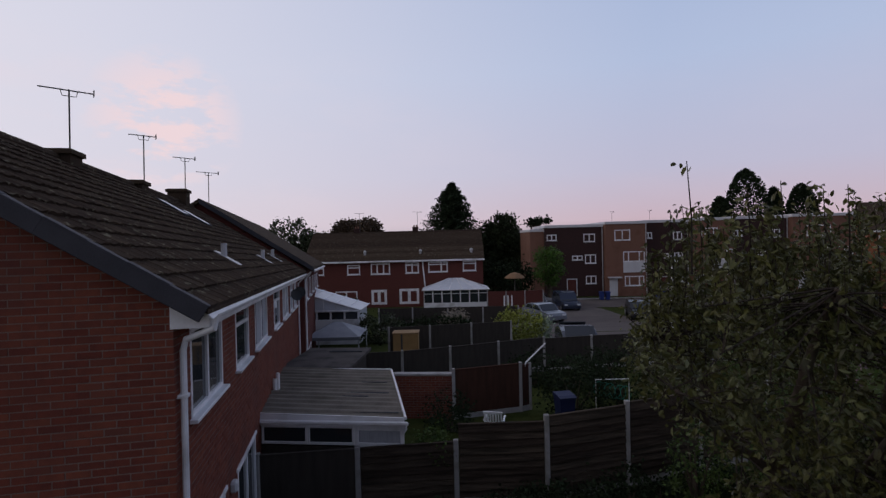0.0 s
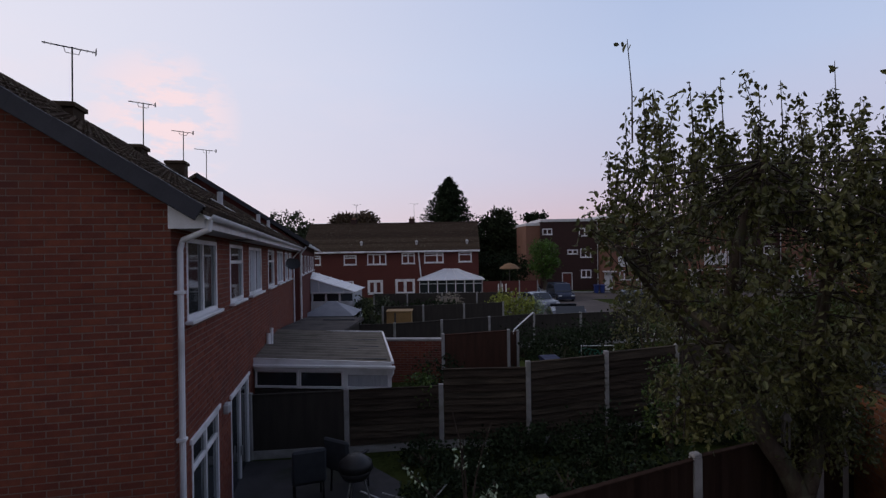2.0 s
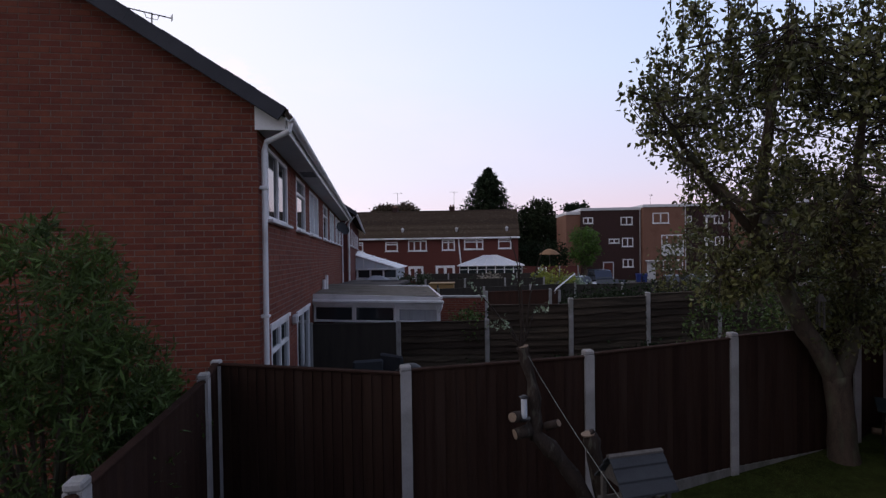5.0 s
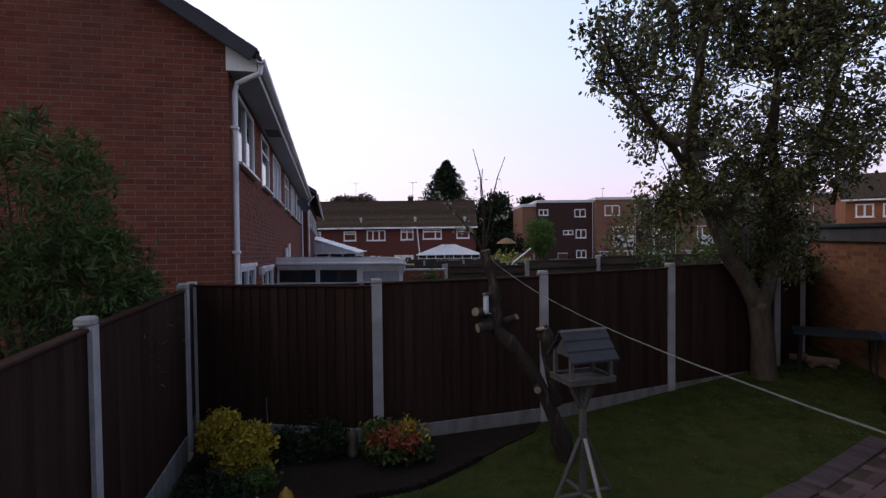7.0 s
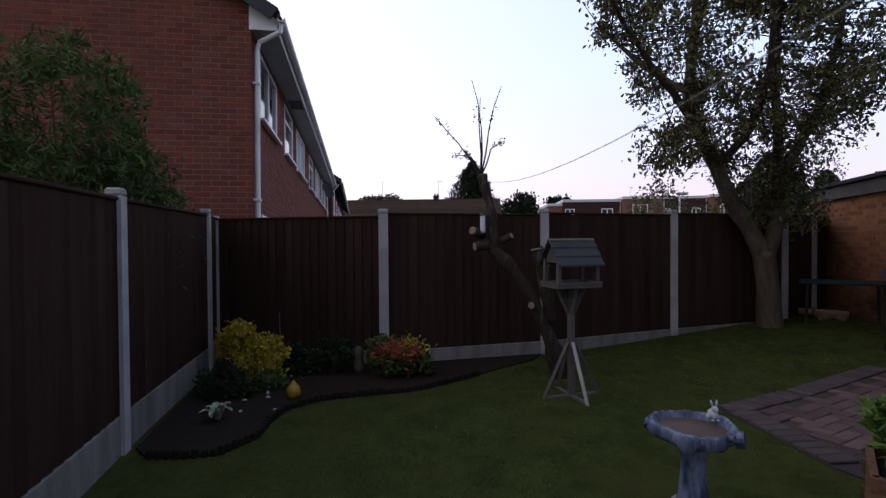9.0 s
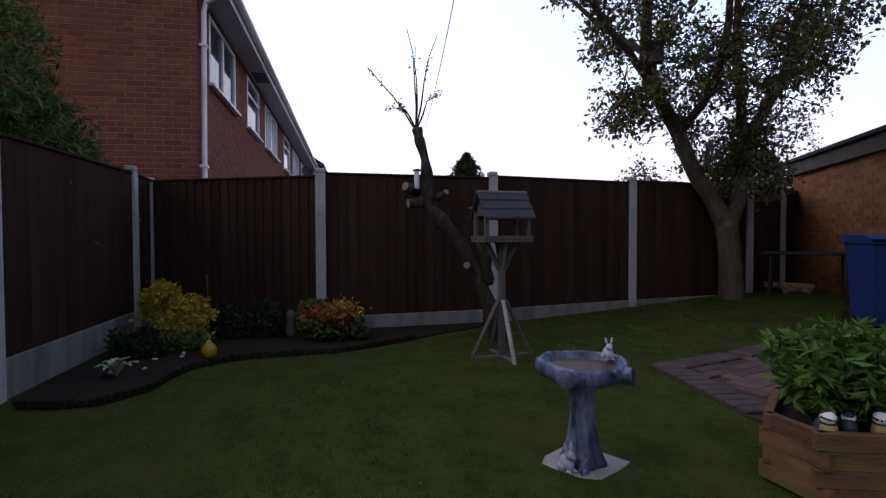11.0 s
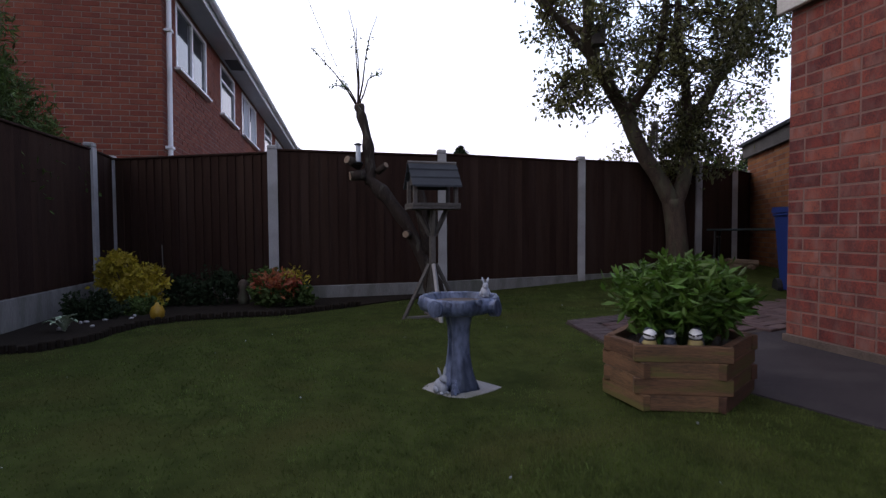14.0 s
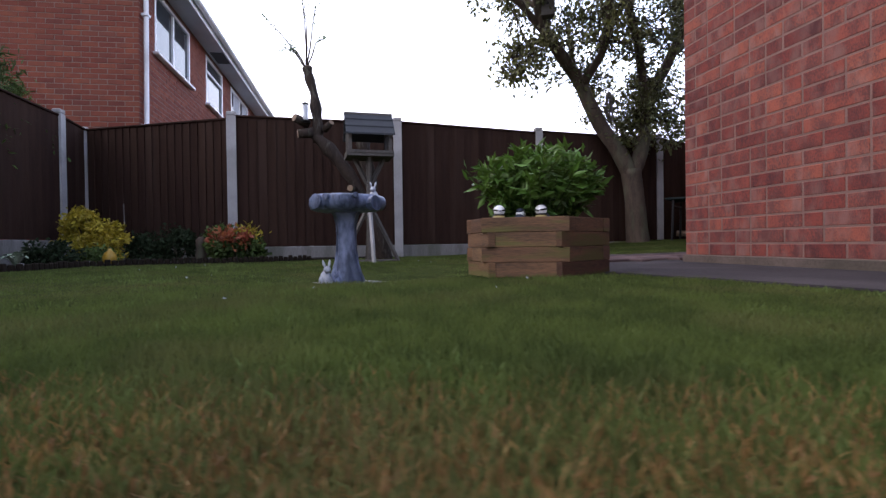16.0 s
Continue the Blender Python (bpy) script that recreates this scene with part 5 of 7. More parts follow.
grass("dry_grass", "dry brown blades in the worn lawn", (1.2, 3.2, -2.3, -1.0), 110000, 0.022, M_THATCH, 3, 0.0012, lambda x, y: on_lawn(x, y) and fade.random() < max(0, min(1, (-1.63 - y) / 0.34)))


def in_patch(x, y):
    """Loose clumps of coarser, paler grass."""
    v = noise.noise(Vector((x * 2.7, y * 2.7, 4.0))) + 0.6 * noise.noise(Vector((x * 8.0, y * 8.0, 1.0)))
    return v > 0.34 and on_lawn(x, y)


grass("coarse_grass", "paler coarse clumps in the lawn", (-1.8, 4.4, -2.6, 4.4), 90000, 0.021, M_COARSE, 5, 0.0026, in_patch)
petals = [(a, b) for a, b in ((fade.uniform(-1.2, 2.4), fade.uniform(-1.2, 3.0)) for k in range(26)) if on_lawn(a, b)]
tagged(leaf_cloud("fallen_petals", np.array([(a, b, land(a, b) + 0.018) for a, b in petals]), M_FROST, 0.012, None, "", 93, 0.9, 0.8, "stuff"), "small pale petals scattered on the lawn", "petals", kind="stuff")


# ---- neighbours' gardens ----
def waney_fence(pts, tops, base, name="fence", label="weathered grey-brown overlap board fence with concrete posts", boards=9, detail=True, material=None, seed=1, first=True):
    """A fence through pts (x, y), a height for each bay."""
    if pts[0][1] > 12.5:
        base, tops = beyond(*pts[0], base)[2], [beyond(*q, t)[2] for q, t in zip(pts, tops)]
        pts = [beyond(*q)[:2] for q in pts]
    fence = thing(name, label, "fence", pose(pts[0][0], pts[0][1], 0))
    o = Vector((pts[0][0], pts[0][1], 0))
    r = random.Random(seed)
    for i, (x, y) in enumerate(pts):
        if i == 0 and not first:
            continue
        t = max(tops[max(i - 1, 0)], tops[min(i, len(tops) - 1)])
        part("post", Shape().box(-0.05, 0.05, -0.05, 0.05, base - 0.2, t + 0.06, c=0.012, m=Matrix.Translation(Vector((x, y, 0)) - o)), M_CONC, fence)
    for i in range(len(pts) - 1):
        (xa, ya), (xb, yb), t = pts[i], pts[i + 1], tops[i]
        ln, rz = math.hypot(xb - xa, yb - ya), math.degrees(math.atan2(yb - ya, xb - xa))
        at = pose(xa - o.x, ya - o.y, 0, 0, 0, rz)
        part("gravel_board", Shape().box(0.05, ln - 0.05, -0.025, 0.025, base - 0.15, base + 0.2, c=0.004), M_CONC, fence, at=at)
        if not detail:
            pn = part("panel", Shape().box(0.05, ln - 0.05, -0.02, 0.02, base + 0.2, t, c=0.004), material or M_FENCE_FAR, fence, at=at)
            part("capping", Shape().box(0.05, ln - 0.05, -0.035, 0.035, t, t + 0.03, c=0.004), material or M_FENCE_FAR, pn)
            continue
        pn = part("panel", Shape().box(0.05, ln - 0.05, -0.03, 0.035, t, t + 0.03, c=0.004), M_FENCE_OLD, fence, at=at)
        for x in (0.06, ln / 2 - 0.02, ln - 0.10):
            part("batten", Shape().box(x, x + 0.04, 0.012, 0.04, base + 0.2, t), M_FENCE_OLD, pn)
        h = (t - base - 0.2) / boards
        for k in range(boards):
            z0, z1 = base + 0.2 + h * k, base + 0.2 + h * (k + 1.18)
            n, s = 9, Shape()
            for j in range(n + 1):
                x = 0.055 + (ln - 0.11) * j / n
                w = 0.034 * noise.noise(Vector((x * 1.7, k * 3.1 + i * 7, seed)))
                s.v += [(x, -0.048, z0 + w), (x, -0.034, z0 + w), (x, -0.004, z1), (x, 0.008, z1)]
            for j in range(n):
                a, b = 4 * j, 4 * j + 4
                s.f += [(a, b, b + 2, a + 2), (a + 1, a + 3, b + 3, b + 1), (a, a + 1, b + 1, b), (a + 2, b + 2, b + 3, a + 3)]
            part("slat", s, M_FENCE_OLD, pn)
    return fence


waney_fence([(-3.65, 9.32), (-1.80, 9.55)], [1.03], -0.25, detail=False, label="dark boarded fence bay beside the lean-to")
waney_fence([(-1.80, 9.55), (0.09, 9.80)], [1.03], -0.25, boards=8, seed=2, first=False, label="weathered low overlap fence bay with concrete posts")
waney_fence([(0.09, 9.80), (1.88, 9.86), (3.66, 10.46), (5.45, 11.08), (7.3, 11.75), (9.2, 12.45)], [1.37, 1.47, 1.52, 1.52, 1.52], -0.25, boards=10, seed=3, first=False)
waney_fence([(0.21, 14.4), (2.30, 15.0), (2.62, 15.2)], [1.12, 1.05], -0.4, detail=False, material=mat("red_brown_board", (0.075, 0.036, 0.026), (0.045, 0.025, 0.019), rough=0.9, spec=0.15, scale=2, stretch=(4, 4, 0.6)), label="dark brown garden fence with concrete posts")
waney_fence([(-4.0, 17.9), (-1.65, 18.2), (0.17, 18.8), (2.13, 19.5), (4.1, 20.2)], [0.85, 0.85, 0.85, 0.85], -0.5, detail=False, label="dark grey garden fence with concrete posts")
waney_fence([(-2.8, 23.9), (-0.77, 24.2), (1.33, 24.6), (3.4, 25.0)], [0.75, 0.75, 0.75], -0.7, detail=False, label="grey-green garden fence with concrete posts")
waney_fence([(-4.5, 33.0), (-2.2, 33.0), (0.2, 33.0), (2.6, 33.0), (5.0, 33.0)], [0.45, 0.45, 0.45, 0.45], -1.0, detail=False, label="brown garden fence before the far house")
waney_fence([(4.1, 20.2), (6.2, 20.6), (8.4, 20.9), (10.6, 21.2), (13.0, 21.6)], [0.80, 0.80, 0.80, 0.80], -0.6, first=False, detail=False, label="low dark fence at the car park's edge")
waney_fence([(3.9, 44.0), (5.6, 44.0), (7.3, 44.0), (9.0, 44.2)], [0.30, 0.30, 0.30], -1.4, detail=False, label="red-brown fence panels at the car park", material=M_BRICK_FAR)
bw = thing("garden_wall", "low red brick garden wall", "wall", pose(*beyond(-1.9, 14.6), 0, 0, -4))
part("wall", Shape().box(0, 2.1, 0, 0.2, -0.5, 0.95), M_MORTAR, bw)
part("coping", Shape().box(-0.02, 2.12, -0.03, 0.23, 0.95, 1.01, c=0.01), M_CONC, bw)
brick_wall(bw, Matrix(), 2.1, -0.35, 0.95, M_BRICK_I, M_BRICK_I, lambda x, z: x, count=0, seed=2)
rail = thing("washing_pole", "pale bent metal rail on the garden fence", "pole", pose(*beyond(2.45, 15.1)))
part("bar", Shape().tube([(0, 0, 1.0), (0.05, 0, 1.15), (0.75, 0.5, 1.62)], 0.025, 8), M_UPVC, rail)
for x in (8.6, 9.3, 10.6):
    st = thing("rail_post", "short pale metal post by the car park", "post", pose(*beyond(x, 20.5, -0.55)), "posts by the car park")
    part("shaft", Shape().tube([(0, 0, 0), (0.05, 0, 0.75)], 0.025, 8), M_UPVC, st)

for x in (4.75, 5.05, 5.35):
    st = thing("fence_post", "white painted fence post at the car park", "post", pose(*beyond(x, 38.5, -1.2)), "white posts at the car park")
    part("shaft", Shape().box(-0.05, 0.05, -0.05, 0.05, 0, 1.75, c=0.01), M_UPVC, st)

chair = thing("plastic_chair", "white plastic slatted garden chair", "chair", pose(1.13, 13.2, -0.30, 0, 0, 168))
part("seat", Shape().box(-0.24, 0.24, -0.22, 0.22, 0.40, 0.43, c=0.01), M_UPVC, chair)
for k in range(7):
    x = -0.21 + 0.07 * k
    part("back_slat", Shape().box(x - 0.022, x + 0.022, 0.20, 0.225, 0.44, 0.88, c=0.006, m=pose(0, 0, 0, -8)), M_UPVC, chair)
part("top_rail", Shape().box(-0.25, 0.25, 0.195, 0.23, 0.86, 0.93, c=0.012, m=pose(0, 0, 0, -8)), M_UPVC, chair)
for x in (-0.25, 0.25):
    part("armrest", Shape().box(x - 0.025, x + 0.025, -0.2, 0.24, 0.60, 0.63, c=0.01), M_UPVC, chair)
    for y in (-0.19, 0.2):
        part("leg", Shape().tube([(x * 0.9, y, 0.6), (x, y * 1.15, 0)], 0.02, 6), M_UPVC, chair)
wheelie_bin(pose(*beyond(3.3, 13.6, -0.32), 0, 0, 10) @ Matrix.Scale(0.9, 4), mat("dark_blue_plastic", (0.012, 0.018, 0.07), rough=0.5, bump=0.05), "dark blue plastic wheelie bin in a neighbour's garden")
hose = thing("hose_reel", "tangled green garden hose hung on a rail", "hose", pose(*beyond(5.0, 14.6, -0.3)))
part("rail", Shape().tube([(-0.5, 0, 0), (-0.5, 0, 1.0), (0.5, 0, 1.0), (0.5, 0, 0)], 0.02, 6), M_UPVC, hose)
for k in range(6):
    q = [(-0.4 + 0.16 * k + 0.16 * math.cos(a), 0.02 * math.sin(3 * a), 0.72 + 0.22 * math.sin(a) - 0.03 * k) for a in [2 * math.pi * j / 12 for j in range(13)]]
    part("coil", Shape().tube(q, 0.014, 5), mat("green_hose_%s" % "abcdef"[k], (0.04, 0.22, 0.16), rough=0.5, bump=0), hose)

tagged(part("patio", Shape().prism([(-3.3, 5.6), (-0.75, 5.6), (-0.6, 8.2), (-1.6, 9.3), (-3.7, 9.1)], -0.5, -0.17, "z"), mat("dark_grey_slab", (0.075, 0.072, 0.074), (0.048, 0.047, 0.049), rough=0.85, scale=3, fine=60, bump=0.4, stain=(0.035, 0.04, 0.025))), "dark grey paving below the terrace", "patio", kind="structure")
# patio clutter below the terrace
for x, y, rz in ((-2.05, 7.6, 200), (-1.45, 8.0, 150)):
    gc = thing("garden_chair", "dark covered garden chair on the patio", "chair", pose(x, y, -0.17, 0, 0, rz), "chairs on the patio")
    part("seat", Shape().box(-0.26, 0.26, -0.25, 0.25, 0.36, 0.46, c=0.03), M_FELT, gc)
    part("backrest", Shape().box(-0.26, 0.26, 0.19, 0.27, 0.44, 0.98, c=0.03, m=pose(0, 0, 0, -6)), M_FELT, gc)
    for xx in (-0.22, 0.22):
        for yy in (-0.2, 0.2):
            part("leg", Shape().tube([(xx, yy, 0.38), (xx, yy * 1.1, 0)], 0.018, 6), M_BLACK, gc)
        part("armrest", Shape().box(xx - 0.03, xx + 0.03, -0.22, 0.22, 0.6, 0.64, c=0.01), M_BLACK, gc)
bq = thing("barbecue", "dark round barbecue with a dented lid", "barbecue", pose(-1.2, 7.2, -0.17))
part("bowl", Shape().lathe([(0.05, 0.5), (0.2, 0.56), (0.27, 0.70)], 16), M_BLACK, bq, smooth=True)
part("lid", Shape().lathe([(0.275, 0.70), (0.25, 0.80), (0.12, 0.90), (0.02, 0.92)], 16), M_BLACK, bq, smooth=True)
for k in range(3):
    a = k * 2.09
    part("leg", Shape().tube([(0.12 * math.cos(a), 0.12 * math.sin(a), 0.55), (0.28 * math.cos(a), 0.28 * math.sin(a), 0)], 0.013, 6), M_METAL, bq)
bucket = thing("watering_can", "pale blue plastic watering can on the grass", "watering can", pose(0.35, 6.6, -0.22, 0, 0, 30))
M_PALEBLUE = mat("pale_blue_plastic", (0.30, 0.42, 0.46), (0.24, 0.34, 0.38), rough=0.5, bump=0)
part("body", Shape().lathe([(0.10, 0), (0.12, 0.02), (0.11, 0.2), (0.09, 0.24)], 14), M_PALEBLUE, bucket, smooth=True)
part("handle", Shape().tube([(0.10, 0, 0.06), (0.2, 0, 0.18), (0.12, 0, 0.32), (0.0, 0, 0.26)], 0.012, 6), M_PALEBLUE, bucket)
part("spout", Shape().tube([(-0.1, 0, 0.08), (-0.28, 0, 0.26)], [0.022, 0.014], 8), M_PALEBLUE, bucket)
frm = thing("clothes_airer", "folded pale metal airer lying on the grass", "airer", pose(-0.55, 7.2, -0.18))
for a, b in (((-0.6, 0.1, 0.30), (0.35, -0.1, 0.02)), ((0.35, -0.1, 0.02), (0.75, 0.3, 0.30)), ((-0.3, 0.4, 0.12), (0.5, 0.1, 0.05))):
    part("bar", Shape().tube([a, b], 0.012, 6), M_METAL, frm)


def far_bush(name, label, at, rad, material, n, leaf, seed, cat="bush", clump=0.16, per=14):
    t = thing(name, label, cat, pose(*(beyond(*at) if at[1] > 12.5 else at)))
    rr = np.random.default_rng(seed)
    st = Shape()
    for k in range(6):
        e = blob_points(rr, 1, (0, 0, rad[2]), np.array(rad) * 0.7, 0.3)[0]
        st.tube([(0, 0, -0.1), (e[0] * 0.4, e[1] * 0.4, e[2] * 0.5), tuple(e)], [0.05, 0.03, 0.01], 5)
    part("stemwork", st, M_BARK, t)
    core = blob_points(rr, n // 2, (0, 0, rad[2] * 0.9), np.array(rad) * 0.72, 0.1)
    leaf_cloud("foliage", np.concatenate([clumped(rr, n, per, (0, 0, rad[2]), rad, clump, 0.75), core]), material, leaf, t, "", seed, 0.1, 0.7, "stuff")
    return t


# planting in the gardens between
rb2 = np.random.default_rng(67)
for i in range(9):
    x = 0.9 + 0.62 * i
    far_bush("border_plant", "low dark green border plant at the fence foot", (x, 9.25 + 0.10 * i + rb2.uniform(-0.15, 0.1), -0.25), (0.42, 0.36, 0.22 + rb2.uniform(0, 0.2)), M_LEAF_D, 55, 0.075, 140 + i, "plant", clump=0.08)
for i, (x, y) in enumerate(((1.2, 7.2), (2.2, 7.8), (3.1, 7.5), (0.4, 8.4), (2.7, 8.6), (4.2, 8.0), (0.0, 7.6), (0.7, 6.5), (1.6, 6.4), (1.6, 8.3), (-0.2, 8.9), (3.4, 8.4), (0.9, 7.9))):
    far_bush("border_plant", "loose dark green garden plant", (x, y, -0.24), (0.5, 0.45, 0.2 + 0.05 * (i % 3)), M_LEAF_D, 50, 0.075, 160 + i, "plant", clump=0.09)
far_bush("climber", "green climber spilling over the fence", (-0.30, 9.98, 0.50), (0.42, 0.22, 0.36), M_LEAF_B, 70, 0.07, 51, clump=0.07)
far_bush("garden_bush", "dark green garden bush", (0.1, 13.4, -0.4), (0.6, 0.5, 0.55), M_LEAF_D, 60, 0.09, 52)
far_bush("garden_bush", "dark green garden bush", (3.9, 14.6, -0.4), (1.0, 0.7, 0.8), M_LEAF_D, 110, 0.10, 53)
for x, y, sd in ((3.3, 18.2, 171), (4.5, 17.5, 172), (5.9, 18.4, 173)):
    far_bush("garden_bush", "dark green garden bush", (x, y, -0.5), (0.85, 0.7, 0.6), M_LEAF_D, 80, 0.10, sd)
far_bush("garden_bush", "dark green garden bush", (5.6, 15.6, -0.4), (1.2, 0.8, 0.9), M_LEAF_D, 110, 0.10, 54)
far_bush("small_tree", "loose olive green small garden tree", (6.3, 14.0, -0.3), (1.0, 0.9, 1.75), M_LEAF, 190, 0.10, 55, "tree", clump=0.14)
far_bush("garden_bush", "loose leafy green garden bush", (8.4, 15.6, -0.3), (1.4, 1.1, 1.3), M_LEAF_B, 120, 0.11, 56)
far_bush("garden_bush", "green garden shrub tree behind the fence", (6.2, 8.9, 0.2), (1.1, 0.9, 1.05), M_LEAF_B, 170, 0.08, 57, clump=0.11)
lilac = far_bush("lilac", "shrub with faded mauve flower heads behind the fence", (6.35, 7.9, 0.0), (0.85, 0.7, 1.7), M_LEAF_B, 150, 0.07, 58, clump=0.1)
leaf_cloud("flower_heads", clumped(np.random.default_rng(91), 34, 30, (0, 0, 1.75), (0.85, 0.7, 1.7), 0.05, 0.9), mat("faded_mauve", (0.26, 0.17, 0.20), (0.18, 0.11, 0.13), rough=0.8, bump=0, island=0.3), 0.04, lilac, "faded mauve flower heads", 92, 0.0, 0.7, "stuff")
far_bush("garden_bush", "green garden shrub tree behind the fence", (4.4, 9.0, 0.0), (0.5, 0.4, 0.85), M_LEAF_B, 80, 0.07, 59, clump=0.09)
far_bush("garden_bush", "grey-green rounded garden bush", (-3.9, 28.0, -0.85), (1.25, 1.0, 0.85), M_LEAF_FAR, 90, 0.16, 60)
far_bush("hedge", "dark clipped garden hedge", (-0.6, 30.6, -0.9), (2.4, 0.6, 0.55), M_LEAF_D, 130, 0.16, 61, "hedge")
far_bush("flowering_shrub", "shrub with pale pink blossom", (0.6, 31.4, -0.9), (0.95, 0.7, 0.7), mat("pale_blossom", (0.36, 0.30, 0.27), (0.20, 0.20, 0.12), rough=0.7, bump=0, island=0.3), 80, 0.14, 62)
far_bush("golden_bush", "large rounded golden green bush", (4.1, 27.2, -0.85), (1.45, 1.2, 0.95), M_LEAF_FY, 150, 0.15, 63)
far_bush("garden_bush", "pale grass-like bush beside the golden bush", (5.6, 27.8, -0.85), (0.5, 0.5, 0.75), M_LEAF_V, 50, 0.14, 64)
far_bush("garden_bush", "dark bush before the far house", (-9.5, 44.0, -1.4), (1.6, 1.0, 0.8), M_LEAF_D, 70, 0.2, 65)
bx = thing("storage_box", "tan wooden garden storage box", "storage box", pose(*beyond(-2.5, 22.9, -0.64)))
part("body", Shape().box(0, 1.2, 0, 0.8, 0, 1.27, c=0.02), mat("tan_board", (0.36, 0.22, 0.09), (0.28, 0.17, 0.07), rough=0.8, scale=3), bx)
part("lid", Shape().box(-0.04, 1.24, -0.04, 0.84, 1.27, 1.33, c=0.02), mat("tan_lid", (0.30, 0.19, 0.09), rough=0.8), bx)
part("batten", Shape().box(0.38, 0.46, -0.025, 0.0, 0.02, 1.25), M_WOOD, bx)

# ---- car park, road and cars ----
s = ground_grid([4.0 + 0.9 * i for i in range(15)] + [18, 24, 34, 60], [22.9 + 1.06 * j for j in range(38)], 0.012, keep=lambda x, y: x > 4.8 + 0.005 * (y - 32) and (x < 15.0 or y > 53))
tagged(part("road", s, M_ROAD), "worn grey-brown asphalt of the car park and road", "car park", kind="structure")
tagged(part("kerb", Shape().box(5.0, 60, 62.3, 62.5, -2.85, -2.48, c=0.02), M_CONC), "concrete kerb along the road", "kerb", kind="structure")


def car(m, material, label, tall=1.45, suv=False):
    c = thing("car", label, "car", m, "parked cars")
    h = tall
    prof = [(-2.05, 0.32), (-2.08, 0.62), (-1.95, 0.82), (-1.05, 0.92), (-0.45, h - 0.08), (0.2, h), (1.15, h - 0.05), (1.75, 0.98), (2.02, 0.90), (2.08, 0.55), (2.02, 0.30)]
    if suv:
        prof[7], prof[6] = (1.85, 1.05), (1.55, h - 0.04)
    body = part("body", Shape().prism(prof, -0.82, 0.82, "y"), material, c)
    roof = [(-0.40, h - 0.12), (0.2, h - 0.055), (1.12, h - 0.10), (1.5 if not suv else 1.7, 1.02), (-0.92, 0.96)]
    for y in (-0.835, 0.815):
        part("side_glass", Shape().prism(roof, y, y + 0.02, "y"), M_GLASS, c)
        part("pillar", Shape().box(0.28, 0.36, y - 0.004, y + 0.024, 0.95, h - 0.06), material, c)
    part("windscreen", Shape().box(-0.02, 0.02, -0.7, 0.7, 0.0, 0.68, m=pose(-1.04, 0, 0.95, 0, 49, 0)), M_GLASS, c)
    part("rear_glass", Shape().box(-0.02, 0.02, -0.68, 0.68, 0.0, 0.46, m=pose(1.76, 0, 1.0, 0, -52 if not suv else -25, 0)), M_GLASS, c)
    for x in (-1.3, 1.3):
        for y in (-0.80, 0.80):
            w = part("wheel", Shape().tube([(x, y - 0.1, 0.32), (x, y + 0.1, 0.32)], 0.32, 16), M_BLACK, c)
            part("hub_cap", Shape().tube([(x, y - 0.115, 0.32), (x, y + 0.115, 0.32)], 0.19, 12), M_METAL, w)
    for y in (-0.62, 0.62):
        part("headlight", Shape().box(-2.10, -2.0, y - 0.16, y + 0.16, 0.60, 0.74, c=0.02), M_POLY, c)
        part("tail_light", Shape().box(1.98, 2.06, y - 0.14, y + 0.14, 0.72, 0.88, c=0.02), M_PINK, c)
    return c


def paint(name, c):
    return mat(name, c, [q * 0.9 for q in c], rough=0.25, scale=1, bump=0, spec=0.6)


CARS = [(8.1, 39.8, 112, (0.20, 0.22, 0.26), "silver grey parked hatchback car", 1.42, False), (8.5, 45.8, 114, (0.40, 0.43, 0.47), "pale silver parked car", 1.42, False),
        (12.0, 48.0, 95, (0.03, 0.04, 0.07), "dark blue parked off-road car", 1.75, True), (7.5, 49.5, 140, (0.05, 0.035, 0.04), "dark red parked car", 1.4, False),
        (10.4, 54.0, 165, (0.34, 0.35, 0.37), "grey parked estate car", 1.6, True), (6.5, 23.9, 86, (0.05, 0.055, 0.07), "dark parked car behind the low fence", 1.24, False),
        (16.0, 40.0, 80, (0.02, 0.022, 0.026), "black parked hatchback car", 1.45, False), (15.0, 33.2, 85, (0.03, 0.03, 0.035), "dark parked car beside the garden trees", 1.45, False)]
for i, (x, y, rz, c, lb, h, suv) in enumerate(CARS):
    x, y = beyond(x, y)[:2]
    car(pose(x, y, land(x, y) + 0.012, 0, 0, rz), paint("car_paint_%s" % "abcdefgh"[i], c), lb, h, suv)
for i, x in enumerate((18.6, 19.3, 25.2, 26.1)):
    x, y = beyond(x, 57.5)[:2]
    wheelie_bin(pose(x, y, land(x, y) + 0.01, 0, 0, 5 * i), M_BIN, "blue wheelie bin before the flats")

# ---- the far terrace ----
far = thing("house", "far red brick terrace with brown roof and white windows", "house", pose(*beyond(0, 50.0)))
FX0, FX1, FB, FE, FR = -14.3, 4.05, -1.75, 3.08, 6.05
part("wall", Shape().prism([(0, FB), (0, FE), (4.2, FR - 0.1), (8.4, FE), (8.4, FB)], FX0, FX1, "x"), M_BRICK_FAR, far)
s = Shape()
s.prism([(-0.35, FE - 0.10), (4.2, FR), (4.2, FR + 0.16), (-0.35, FE + 0.08)], FX0 - 0.15, FX1 + 0.15, "x")
s.prism([(8.75, FE - 0.10), (4.2, FR), (4.2, FR + 0.16), (8.75, FE + 0.08)], FX0 - 0.15, FX1 + 0.15, "x")
part("roof", s, M_TILE, far)
rows_s = Shape()
